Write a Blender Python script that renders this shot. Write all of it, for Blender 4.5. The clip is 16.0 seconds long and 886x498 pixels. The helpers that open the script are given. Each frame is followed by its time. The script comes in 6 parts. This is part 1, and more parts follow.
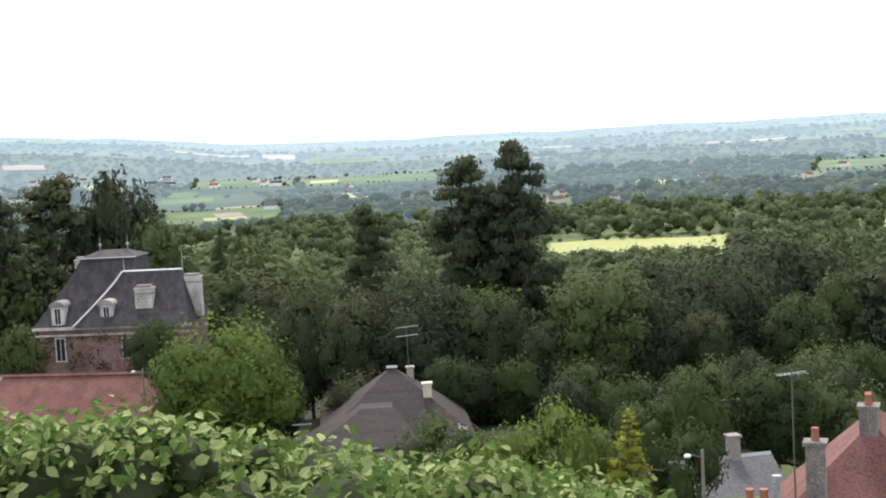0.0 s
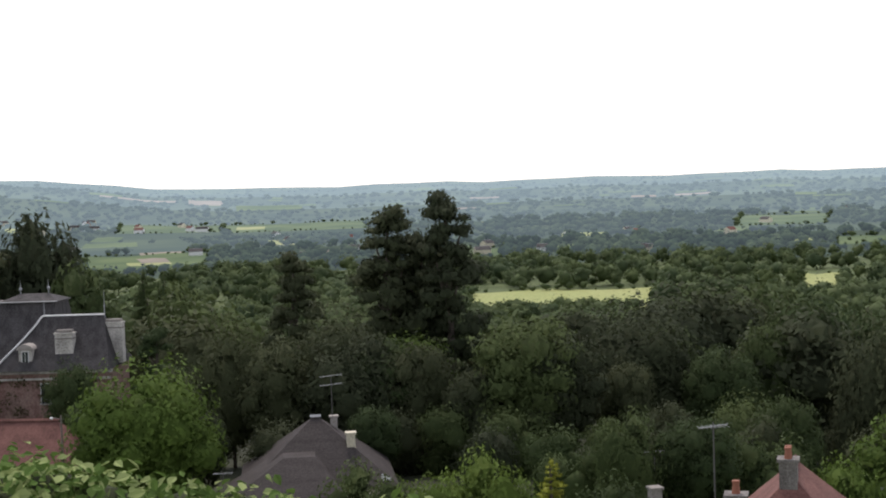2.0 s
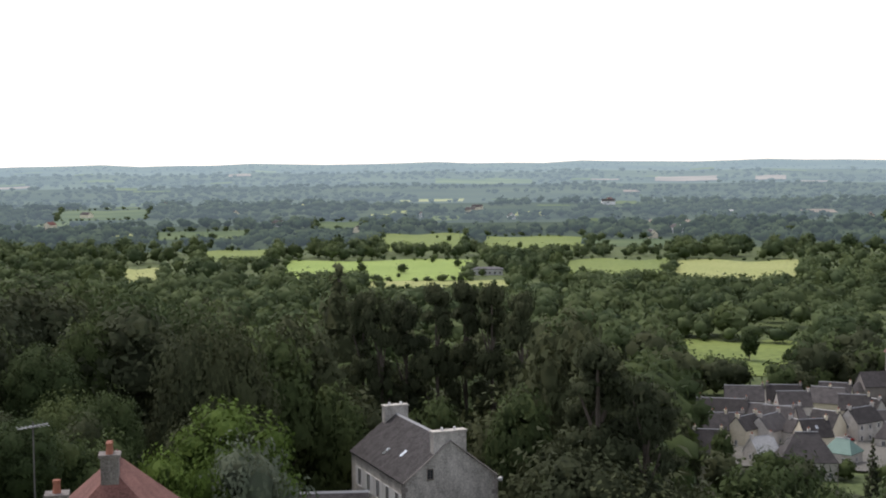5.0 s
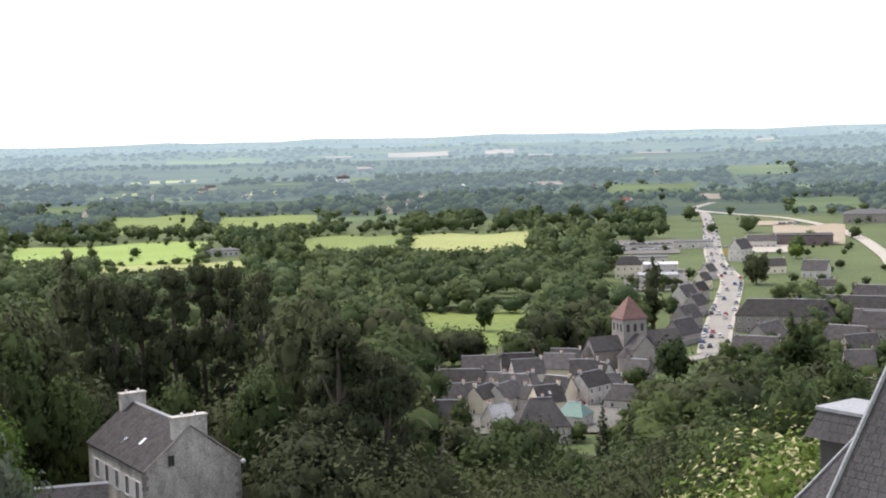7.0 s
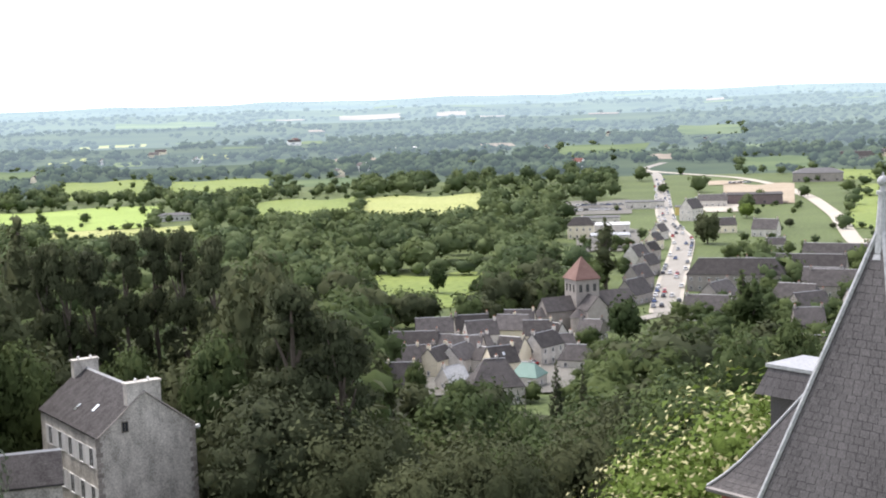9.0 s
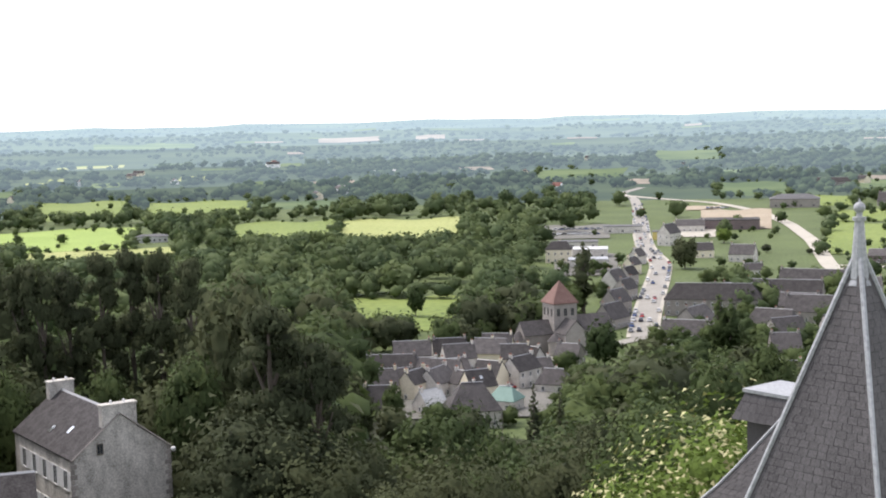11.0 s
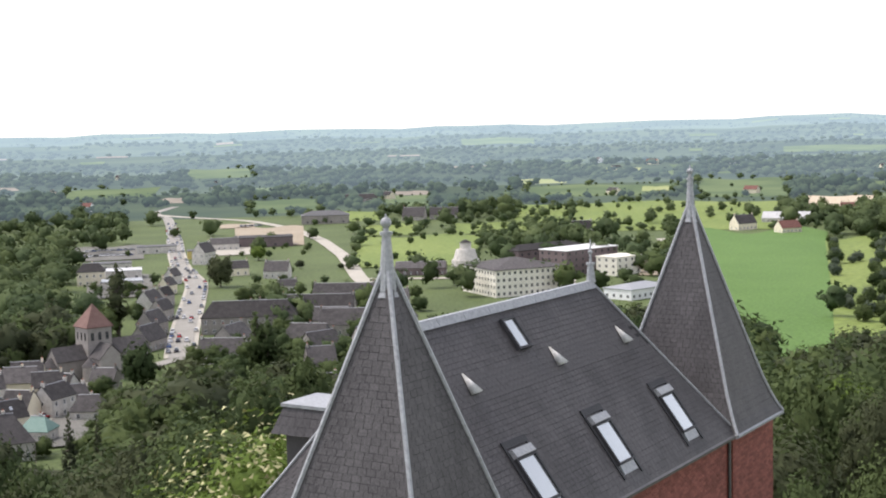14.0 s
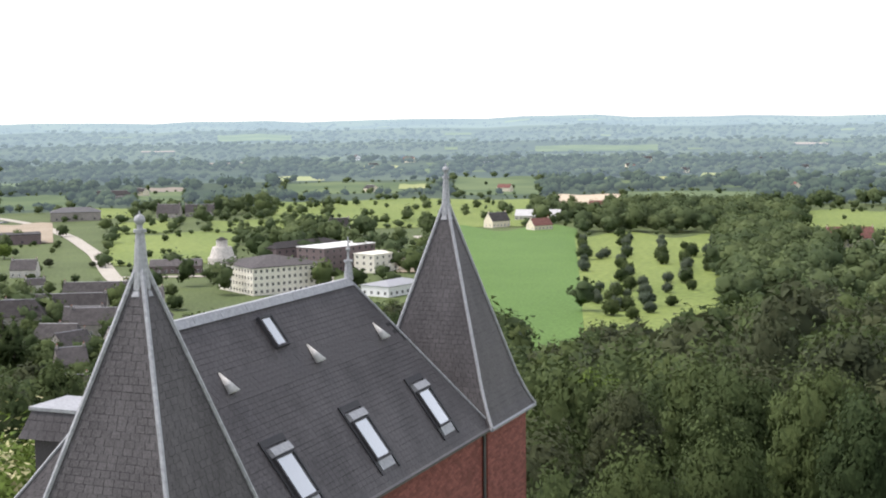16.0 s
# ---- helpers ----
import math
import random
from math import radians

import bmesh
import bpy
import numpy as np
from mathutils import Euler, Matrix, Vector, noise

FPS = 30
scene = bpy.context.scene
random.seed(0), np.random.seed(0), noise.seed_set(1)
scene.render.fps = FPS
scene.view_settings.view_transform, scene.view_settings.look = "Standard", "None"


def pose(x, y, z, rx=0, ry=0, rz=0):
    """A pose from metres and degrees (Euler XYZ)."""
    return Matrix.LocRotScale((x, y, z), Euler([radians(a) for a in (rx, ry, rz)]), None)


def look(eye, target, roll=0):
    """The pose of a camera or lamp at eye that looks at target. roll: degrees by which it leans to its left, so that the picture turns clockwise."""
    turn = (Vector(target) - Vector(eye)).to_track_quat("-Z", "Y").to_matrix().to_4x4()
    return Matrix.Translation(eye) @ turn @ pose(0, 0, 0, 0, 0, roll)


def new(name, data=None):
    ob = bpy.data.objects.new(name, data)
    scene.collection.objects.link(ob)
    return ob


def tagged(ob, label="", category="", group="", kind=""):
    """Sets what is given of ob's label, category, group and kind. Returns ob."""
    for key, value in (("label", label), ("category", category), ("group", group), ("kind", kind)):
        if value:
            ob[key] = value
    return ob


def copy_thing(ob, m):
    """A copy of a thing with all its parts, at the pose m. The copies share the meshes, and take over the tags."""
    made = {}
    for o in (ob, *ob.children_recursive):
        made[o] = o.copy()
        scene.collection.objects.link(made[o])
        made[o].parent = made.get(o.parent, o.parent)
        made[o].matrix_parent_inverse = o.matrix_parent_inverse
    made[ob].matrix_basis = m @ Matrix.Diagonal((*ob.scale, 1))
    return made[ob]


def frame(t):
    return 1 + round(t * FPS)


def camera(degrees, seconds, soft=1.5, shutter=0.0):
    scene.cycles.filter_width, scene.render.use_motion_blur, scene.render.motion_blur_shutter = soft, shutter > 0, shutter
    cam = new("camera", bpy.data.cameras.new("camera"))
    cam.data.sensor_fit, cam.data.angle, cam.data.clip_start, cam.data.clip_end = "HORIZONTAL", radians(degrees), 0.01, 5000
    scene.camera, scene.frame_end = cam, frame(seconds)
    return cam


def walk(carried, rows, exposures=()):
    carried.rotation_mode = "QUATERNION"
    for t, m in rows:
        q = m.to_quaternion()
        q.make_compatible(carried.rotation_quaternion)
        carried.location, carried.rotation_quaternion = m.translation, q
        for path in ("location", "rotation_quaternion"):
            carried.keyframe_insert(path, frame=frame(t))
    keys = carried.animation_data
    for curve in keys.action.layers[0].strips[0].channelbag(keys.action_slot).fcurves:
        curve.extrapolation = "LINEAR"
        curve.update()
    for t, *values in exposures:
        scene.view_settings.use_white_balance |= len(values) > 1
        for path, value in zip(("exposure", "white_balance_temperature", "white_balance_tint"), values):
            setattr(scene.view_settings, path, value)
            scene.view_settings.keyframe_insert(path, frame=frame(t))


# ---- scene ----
cam = camera(35.45, 16.0, soft=2.0)
EYE = (0.0, 0.0, 80.0)
ROWS = [  # seconds, yaw, pitch, roll
    (0, 0.16, -4.70, 3.04), (0.5, 0.22, -4.00, 2.79), (1, -0.24, -3.00, 2.44), (1.5, -0.85, -2.66, 2.43),
    (2, -2.82, -2.79, 1.98), (2.5, -6.14, -3.18, 1.81), (3, -9.09, -3.35, 1.60), (3.5, -12.70, -3.12, 0.95),
    (4, -18.70, -2.66, 0.89), (4.5, -23.69, -2.86, 0.52), (5, -30.32, -3.58, 0.55), (5.2, -32.17, -3.70, 0.60),
    (7.3, -41.58, -4.75, 1.68), (7.5, -41.64, -4.80, 1.71), (8, -42.20, -6.18, 1.90), (8.5, -42.91, -7.16, 2.05), (8.7, -43.08, -6.76, 2.05),
    (10.8, -43.66, -5.35, 1.55), (11, -44.14, -5.36, 1.51), (11.5, -46.69, -5.60, 0.97), (12, -49.89, -5.63, 0.21), (12.5, -53.02, -5.52, 1.64),
    (13, -57.01, -5.68, 0.96), (13.5, -58.74, -5.76, 1.24), (14, -63.26, -5.08, 1.44), (14.5, -70.04, -5.13, 1.12),
    (15, -73.30, -5.08, 0.74), (15.5, -74.18, -5.59, 0.80), (16, -73.22, -5.37, 0.67)]
EXPOSURES = [(t, e + 0.28, 6650, 16) for t, e in ((0, 1.2), (0.6, 1.2), (1.2, 0.8), (2, 0.32), (3.5, 0.25), (5.0, 0.3), (7.5, 0.95), (8.0, 1.0), (8.6, 1.25), (11, 1.0), (13, 0.88), (14.5, 0.82), (16, 0.88))]
walk(cam, [(t, pose(*EYE, 90 + pitch, roll, yaw)) for t, yaw, pitch, roll in ROWS], EXPOSURES)

# ---- light: bright hazy sky, soft sun high over the valley ----
SUN_AZ, SUN_EL = -8.0, 58.0
world = bpy.data.worlds.new("world")
scene.world = world
world.use_nodes = True
sky = world.node_tree.nodes.new("ShaderNodeTexSky")
sky.sky_type, sky.sun_disc = "NISHITA", False
sky.sun_elevation, sky.sun_rotation = radians(SUN_EL), radians(SUN_AZ)
sky.air_density, sky.dust_density, sky.ozone_density = 1.0, 0.5, 1.0
background = world.node_tree.nodes["Background"]
background.inputs["Strength"].default_value = 0.15
veil = world.node_tree.nodes.new("ShaderNodeHueSaturation")   # thin high cloud takes most of the blue away
veil.inputs["Saturation"].default_value = 0.35
world.node_tree.links.new(sky.outputs[0], veil.inputs["Color"])
world.node_tree.links.new(veil.outputs[0], background.inputs[0])
sun = new("sun", bpy.data.lights.new("sun", "SUN"))
sun.data.energy, sun.data.angle, sun.data.color = 1.5, radians(14), (1.0, 0.95, 0.87)
_e, _a = radians(SUN_EL), radians(SUN_AZ)
sun.matrix_world = look((0, 0, 300), Vector((0, 0, 300)) - Vector((math.sin(_a) * math.cos(_e), math.cos(_a) * math.cos(_e), math.sin(_e))))

# ---- materials ----
rng = np.random.default_rng(7)


def nodes_of(name, rough=0.8, metal=0.0, spec=0.3):
    mat = bpy.data.materials.new(name)
    mat.use_nodes = True
    nt = mat.node_tree
    b = nt.nodes["Principled BSDF"]
    b.inputs["Roughness"].default_value, b.inputs["Metallic"].default_value = rough, metal
    b.inputs["Specular IOR Level"].default_value = spec
    return mat, nt, b


def mixed(nt, fac, a, b, mode="MIX"):
    m = nt.nodes.new("ShaderNodeMix")
    m.data_type, m.blend_type = "RGBA", mode
    for i, v in ((0, fac), (6, a), (7, b)):
        if hasattr(v, "is_linked"):
            nt.links.new(v, m.inputs[i])
        else:
            m.inputs[i].default_value = v if i == 0 else (*v, 1)
    return m.outputs[2]


def noise_of(nt, scale, detail=4.0, coords="Object", stretch=None):
    tc = nt.nodes.new("ShaderNodeTexCoord")
    src = tc.outputs[coords]
    if stretch:
        mp = nt.nodes.new("ShaderNodeMapping")
        mp.inputs["Scale"].default_value = stretch
        nt.links.new(src, mp.inputs[0])
        src = mp.outputs[0]
    n = nt.nodes.new("ShaderNodeTexNoise")
    n.inputs["Scale"].default_value, n.inputs["Detail"].default_value = scale, detail
    nt.links.new(src, n.inputs["Vector"])
    return n.outputs["Fac"]


def ramp(nt, fac, lo, hi):
    r = nt.nodes.new("ShaderNodeMapRange")
    r.inputs["From Min"].default_value, r.inputs["From Max"].default_value = lo, hi
    nt.links.new(fac, r.inputs["Value"])
    return r.outputs[0]


def bump(nt, b, height, strength=0.4, dist=0.02):
    n = nt.nodes.new("ShaderNodeBump")
    n.inputs["Strength"].default_value, n.inputs["Distance"].default_value = strength, dist
    nt.links.new(height, n.inputs["Height"])
    nt.links.new(n.outputs[0], b.inputs["Normal"])


def plain(name, a, b_col, scale=1.0, rough=0.8, metal=0.0, spec=0.3, fine=12.0, stretch=None, per="none", spread=0.25, bumps=0.3):
    """A surface of two mixed colours: broad stains, fine grain, and a shade for each object or each island."""
    mat, nt, b = nodes_of(name, rough, metal, spec)
    c = mixed(nt, ramp(nt, noise_of(nt, scale, 5, stretch=stretch), 0.35, 0.65), a, b_col)
    g = noise_of(nt, scale * fine, 3)
    c = mixed(nt, 0.5, c, mixed(nt, ramp(nt, g, 0.3, 0.7), tuple(v * 0.7 for v in a), tuple(min(v * 1.25, 1) for v in b_col)))
    if per != "none":
        if per == "island":
            src = nt.nodes.new("ShaderNodeNewGeometry").outputs["Random Per Island"]
        else:
            src = nt.nodes.new("ShaderNodeObjectInfo").outputs["Random"]
        v = nt.nodes.new("ShaderNodeMapRange")
        v.inputs["To Min"].default_value, v.inputs["To Max"].default_value = 1 - spread, 1 + spread
        nt.links.new(src, v.inputs["Value"])
        hsv = nt.nodes.new("ShaderNodeHueSaturation")
        nt.links.new(v.outputs[0], hsv.inputs["Value"])
        nt.links.new(c, hsv.inputs["Color"])
        c = hsv.outputs[0]
    nt.links.new(c, b.inputs["Base Color"])
    if bumps:
        bump(nt, b, g, bumps, 0.02)
    return mat


def foliage(name, a, b_col, spread=0.14):
    """Leaves: a colour for each tree from its tint, a shade for each leaf, light passing through."""
    mat, nt, b = nodes_of(name, 0.8, 0, 0.08)
    at = nt.nodes.new("ShaderNodeAttribute")
    at.attribute_name = "tint"
    info = nt.nodes.new("ShaderNodeObjectInfo")
    add = nt.nodes.new("ShaderNodeMath")
    add.operation = "ADD"
    nt.links.new(at.outputs["Fac"], add.inputs[0])
    nt.links.new(info.outputs["Random"], add.inputs[1])
    fr = nt.nodes.new("ShaderNodeMath")
    fr.operation = "FRACT"
    nt.links.new(add.outputs[0], fr.inputs[0])
    c = mixed(nt, fr.outputs[0], a, b_col)
    isl = nt.nodes.new("ShaderNodeNewGeometry").outputs["Random Per Island"]
    v = nt.nodes.new("ShaderNodeMapRange")
    v.inputs["To Min"].default_value, v.inputs["To Max"].default_value = 1 - spread, 1 + spread * 1.3
    nt.links.new(isl, v.inputs["Value"])
    hsv = nt.nodes.new("ShaderNodeHueSaturation")
    nt.links.new(v.outputs[0], hsv.inputs["Value"])
    nt.links.new(c, hsv.inputs["Color"])
    nt.links.new(hsv.outputs[0], b.inputs["Base Color"])
    thin = nt.nodes.new("ShaderNodeBsdfTranslucent")
    nt.links.new(hsv.outputs[0], thin.inputs["Color"])
    both = nt.nodes.new("ShaderNodeMixShader")
    both.inputs[0].default_value = 0.25
    nt.links.new(b.outputs[0], both.inputs[1])
    nt.links.new(thin.outputs[0], both.inputs[2])
    nt.links.new(both.outputs[0], nt.nodes["Material Output"].inputs["Surface"])
    return mat


LEAF = foliage("leaf_green", (0.044, 0.066, 0.027), (0.086, 0.114, 0.042))
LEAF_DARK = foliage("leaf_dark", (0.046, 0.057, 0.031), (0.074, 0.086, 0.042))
LEAF_LIGHT = foliage("leaf_light", (0.085, 0.135, 0.03), (0.13, 0.185, 0.042))
LEAF_GOLD = foliage("leaf_gold", (0.20, 0.22, 0.03), (0.26, 0.26, 0.05))
LEAF_GREY = foliage("leaf_grey", (0.075, 0.10, 0.068), (0.115, 0.14, 0.095))
# leaf green lightened for the middle distance, in place of air haze
LEAF_HAZED = foliage("leaf_hazed", (0.062, 0.09, 0.042), (0.11, 0.142, 0.06))
BARK = plain("bark", (0.06, 0.05, 0.04), (0.12, 0.10, 0.08), 2, 0.9, stretch=(4, 4, 0.5))
PETAL = plain("petal", (0.30, 0.30, 0.13), (0.40, 0.38, 0.20), 3, 0.7, per="island")
SOIL = plain("rough_grass", (0.06, 0.085, 0.03), (0.11, 0.145, 0.05), 0.02, 0.95, fine=30)
WOODFLOOR = plain("dark_wood_ground", (0.025, 0.03, 0.015), (0.045, 0.05, 0.025), 0.05, 0.95, fine=30)
MEADOW = plain("meadow_grass", (0.12, 0.175, 0.04), (0.19, 0.24, 0.06), 0.012, 0.9, fine=25)
HAY = plain("hay_grass", (0.25, 0.29, 0.09), (0.33, 0.35, 0.13), 0.015, 0.9, fine=25)
CORN = plain("corn_crop", (0.20, 0.29, 0.06), (0.27, 0.36, 0.09), 0.02, 0.9, fine=40)
LUSH = plain("lush_crop", (0.075, 0.15, 0.03), (0.10, 0.185, 0.04), 0.02, 0.9, fine=40)
STUBBLE = plain("stubble", (0.46, 0.38, 0.27), (0.55, 0.46, 0.34), 0.02, 0.95, fine=20)
SAND = plain("bare_earth", (0.28, 0.235, 0.165), (0.37, 0.31, 0.23), 0.05, 0.95, fine=20)
ASPHALT = plain("pale_worn_asphalt", (0.24, 0.23, 0.205), (0.32, 0.305, 0.27), 0.1, 0.9, fine=20)
YARD = plain("worn_grey_paving", (0.11, 0.11, 0.095), (0.19, 0.185, 0.165), 0.1, 0.95, fine=20)
GRAVEL = plain("pale_gravel", (0.36, 0.34, 0.28), (0.45, 0.42, 0.36), 0.1, 0.95, fine=30)
SLATE = plain("slate", (0.036, 0.033, 0.034), (0.088, 0.082, 0.083), 0.5, 0.55, spec=0.3, fine=60, stretch=(1.6, 1.6, 0.22), per="island", spread=0.09, bumps=0.2)
SLATE_UNDER = plain("slate_shadow_joint", (0.022, 0.02, 0.022), (0.03, 0.028, 0.03), 0.4, 0.8)
SLATE_FAR = plain("weathered_slate", (0.045, 0.042, 0.042), (0.092, 0.085, 0.083), 0.6, 0.75, spec=0.12, fine=8, per="object", spread=0.45)
SLATE_PALE = plain("grey_slate", (0.10, 0.10, 0.102), (0.15, 0.15, 0.152), 0.6, 0.75, spec=0.12, fine=10)
SLATE_STREAKED = plain("streaked_slate", (0.030, 0.028, 0.028), (0.085, 0.08, 0.08), 0.9, 0.75, spec=0.1, fine=8, stretch=(1.5, 1.5, 0.10), bumps=0.2)
SLATE_BROWN = plain("brown_grey_tile", (0.045, 0.039, 0.037), (0.075, 0.065, 0.062), 0.8, 0.8, spec=0.12, fine=10, stretch=(0.4, 1, 3))
BRICK_OLD = plain("old_brick_render", (0.20, 0.10, 0.085), (0.34, 0.24, 0.20), 0.5, 0.9, fine=9, bumps=0.5)
YELLOW = plain("yellow_panel", (0.50, 0.40, 0.12), (0.58, 0.47, 0.18), 0.5, 0.6)
TILE_BROWN = plain("brown_red_tile", (0.15, 0.085, 0.072), (0.21, 0.13, 0.11), 0.6, 0.85, fine=10)
LEAF_HEDGE = foliage("hedge_leaf", (0.10, 0.165, 0.04), (0.17, 0.23, 0.075))
LEAF_HEDGE_PALE = foliage("hedge_leaf_pale", (0.26, 0.32, 0.19), (0.32, 0.38, 0.12))
LEAF_RED = foliage("creeper_leaf", (0.10, 0.035, 0.03), (0.07, 0.08, 0.03))
TILE_RED = plain("red_tile", (0.11, 0.055, 0.048), (0.25, 0.125, 0.105), 0.9, 0.85, spec=0.1, fine=12, per="island", spread=0.2)
ZINC = plain("zinc", (0.27, 0.28, 0.29), (0.33, 0.34, 0.35), 1.5, 0.5, 0.2, 0.5, fine=8)
STONE = plain("rendered_stone", (0.36, 0.335, 0.30), (0.66, 0.63, 0.58), 0.5, 0.9, fine=16, bumps=0.5)
GRANITE = plain("weathered_granite", (0.10, 0.09, 0.082), (0.27, 0.25, 0.23), 1.6, 0.92, fine=8, bumps=0.5)
STONE_OLD = plain("stained_stone", (0.24, 0.225, 0.20), (0.70, 0.67, 0.61), 1.0, 0.92, fine=9, stretch=(1.0, 1.0, 0.45), bumps=0.6)
STONE_DARK = plain("granite", (0.24, 0.22, 0.20), (0.36, 0.33, 0.30), 0.5, 0.9, fine=14, per="object", spread=0.2)
CREAM = plain("cream_render", (0.62, 0.56, 0.42), (0.72, 0.66, 0.52), 0.5, 0.9, per="object", spread=0.12)
WHITE = plain("white_paint", (0.72, 0.72, 0.70), (0.82, 0.82, 0.80), 0.8, 0.6, per="object", spread=0.08)
CONCRETE = plain("pale_concrete", (0.70, 0.66, 0.56), (0.80, 0.77, 0.67), 0.2, 0.85)
DARKWALL = plain("dark_cladding", (0.13, 0.10, 0.10), (0.18, 0.14, 0.14), 0.3, 0.8)
POT = plain("terracotta", (0.26, 0.10, 0.065), (0.33, 0.14, 0.09), 3, 0.85)
IRON = plain("dark_iron", (0.10, 0.10, 0.10), (0.16, 0.15, 0.15), 4, 0.5, 0.6)
WOOD = plain("weathered_wood", (0.16, 0.14, 0.12), (0.25, 0.22, 0.19), 2, 0.9, stretch=(6, 6, 0.6))
GREENROOF = plain("green_sheet", (0.124, 0.223, 0.192), (0.161, 0.267, 0.229), 0.5, 0.6)
PALEROOF = plain("pale_sheet_roof", (0.42, 0.42, 0.41), (0.54, 0.54, 0.53), 0.2, 0.55)
GLASS, _nt, _b = nodes_of("window_glass", 0.05, 0, 0.7)
_b.inputs["Base Color"].default_value = (0.04, 0.045, 0.05, 1)
CARS = []
for _n, _c in (("white", (0.75, 0.75, 0.75)), ("grey", (0.22, 0.23, 0.25)), ("dark", (0.03, 0.03, 0.04)), ("red", (0.4, 0.03, 0.03)), ("blue", (0.05, 0.09, 0.22))):
    _m, _nt, _b = nodes_of("car_paint_" + _n, 0.25, 0.1, 0.6)
    _b.inputs["Base Color"].default_value = (*_c, 1)
    CARS.append((_n, _m))
RUBBER = plain("rubber", (0.02, 0.02, 0.02), (0.03, 0.03, 0.03), 5)


def brick_material():
    mat, nt, b = nodes_of("red_brick", 0.85)
    tc = nt.nodes.new("ShaderNodeTexCoord")
    br = nt.nodes.new("ShaderNodeTexBrick")
    br.inputs["Scale"].default_value, br.inputs["Brick Width"].default_value, br.inputs["Row Height"].default_value = 1.0, 0.24, 0.085
    br.inputs["Mortar Size"].default_value = 0.009
    br.inputs["Color1"].default_value, br.inputs["Color2"].default_value = (0.30, 0.085, 0.06, 1), (0.20, 0.05, 0.042, 1)
    br.inputs["Mortar"].default_value = (0.10, 0.05, 0.045, 1)
    nt.links.new(tc.outputs["UV"], br.inputs["Vector"])
    n = ramp(nt, noise_of(nt, 0.7, 5), 0.35, 0.7)
    nt.links.new(mixed(nt, 0.25, br.outputs["Color"], mixed(nt, n, (0.16, 0.05, 0.04), (0.34, 0.12, 0.09))), b.inputs["Base Color"])
    bump(nt, b, br.outputs["Fac"], -0.6, 0.02)
    return mat


BRICK = brick_material()


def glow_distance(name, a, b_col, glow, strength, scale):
    """The far backdrop: land beyond the valley, its air haze put in as emission."""
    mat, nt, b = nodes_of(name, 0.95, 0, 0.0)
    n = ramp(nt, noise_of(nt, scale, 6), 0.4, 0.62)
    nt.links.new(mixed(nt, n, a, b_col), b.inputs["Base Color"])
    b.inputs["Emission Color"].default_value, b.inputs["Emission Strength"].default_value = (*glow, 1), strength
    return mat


# the far country in bands, painted haze growing with distance: reach, glow
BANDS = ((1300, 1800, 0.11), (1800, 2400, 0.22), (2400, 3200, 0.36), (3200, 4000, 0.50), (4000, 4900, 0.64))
HAZE_GLOW = (0.29, 0.385, 0.47)
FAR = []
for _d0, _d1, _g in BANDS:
    FAR.append({"land": glow_distance("far_land", (0.04, 0.058, 0.034), (0.068, 0.09, 0.046), HAZE_GLOW, _g, 0.004),
                "wood": glow_distance("far_wood", (0.035, 0.055, 0.032), (0.065, 0.09, 0.045), HAZE_GLOW, _g * 0.97, 0.01),
                "meadow": glow_distance("far_meadow_grass", (0.08, 0.112, 0.045), (0.12, 0.155, 0.062), HAZE_GLOW, _g * 0.9, 0.01),
                "hay": glow_distance("far_hay", (0.24, 0.27, 0.10), (0.30, 0.31, 0.14), HAZE_GLOW, _g * 0.9, 0.01),
                "stubble": glow_distance("far_stubble", (0.21, 0.18, 0.14), (0.27, 0.23, 0.18), HAZE_GLOW, _g * 0.9, 0.01)})


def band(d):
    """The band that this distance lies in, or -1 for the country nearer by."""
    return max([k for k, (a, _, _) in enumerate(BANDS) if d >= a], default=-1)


# ---- mesh helpers ----
def link_mesh(name, me, mat, parent=None, label=""):
    for m in (mat if isinstance(mat, (list, tuple)) else [mat]):
        me.materials.append(m)
    ob = new(name, me)
    if parent is not None:
        ob.parent = parent
    if label:
        ob["label"] = label
    return ob


def part(name, bm, mat, parent=None, label="", smooth=False):
    bmesh.ops.recalc_face_normals(bm, faces=bm.faces)
    me = bpy.data.meshes.new(name)
    bm.to_mesh(me)
    bm.free()
    if smooth:
        me.polygons.foreach_set("use_smooth", [True] * len(me.polygons))
    return link_mesh(name, me, mat, parent, label)


def arrays(name, verts, faces, mat, parent=None, label="", tint=None, smooth=False, normals=None):
    """faces: an (n, 3) or (n, 4) array."""
    me = bpy.data.meshes.new(name)
    v, f = np.asarray(verts, np.float32), np.asarray(faces, np.int32)
    k = f.shape[1]
    me.vertices.add(len(v))
    me.vertices.foreach_set("co", v.ravel())
    me.loops.add(f.size)
    me.loops.foreach_set("vertex_index", f.ravel())
    me.polygons.add(len(f))
    me.polygons.foreach_set("loop_start", np.arange(0, f.size, k, dtype=np.int32))
    me.update(calc_edges=True)
    if tint is not None:
        a = me.attributes.new("tint", "FLOAT", "POINT")
        a.data.foreach_set("value", np.asarray(tint, np.float32))
    me.polygons.foreach_set("use_smooth", [smooth] * len(f))
    if normals is not None:
        me.normals_split_custom_set_from_vertices(normals)
    return link_mesh(name, me, mat, parent, label)


def box(bm, c, s, rz=0.0):
    m = Matrix.Translation(c) @ Matrix.Rotation(radians(rz), 4, "Z") @ Matrix.Diagonal((*s, 1))
    return bmesh.ops.create_cube(bm, size=1, matrix=m)["verts"]


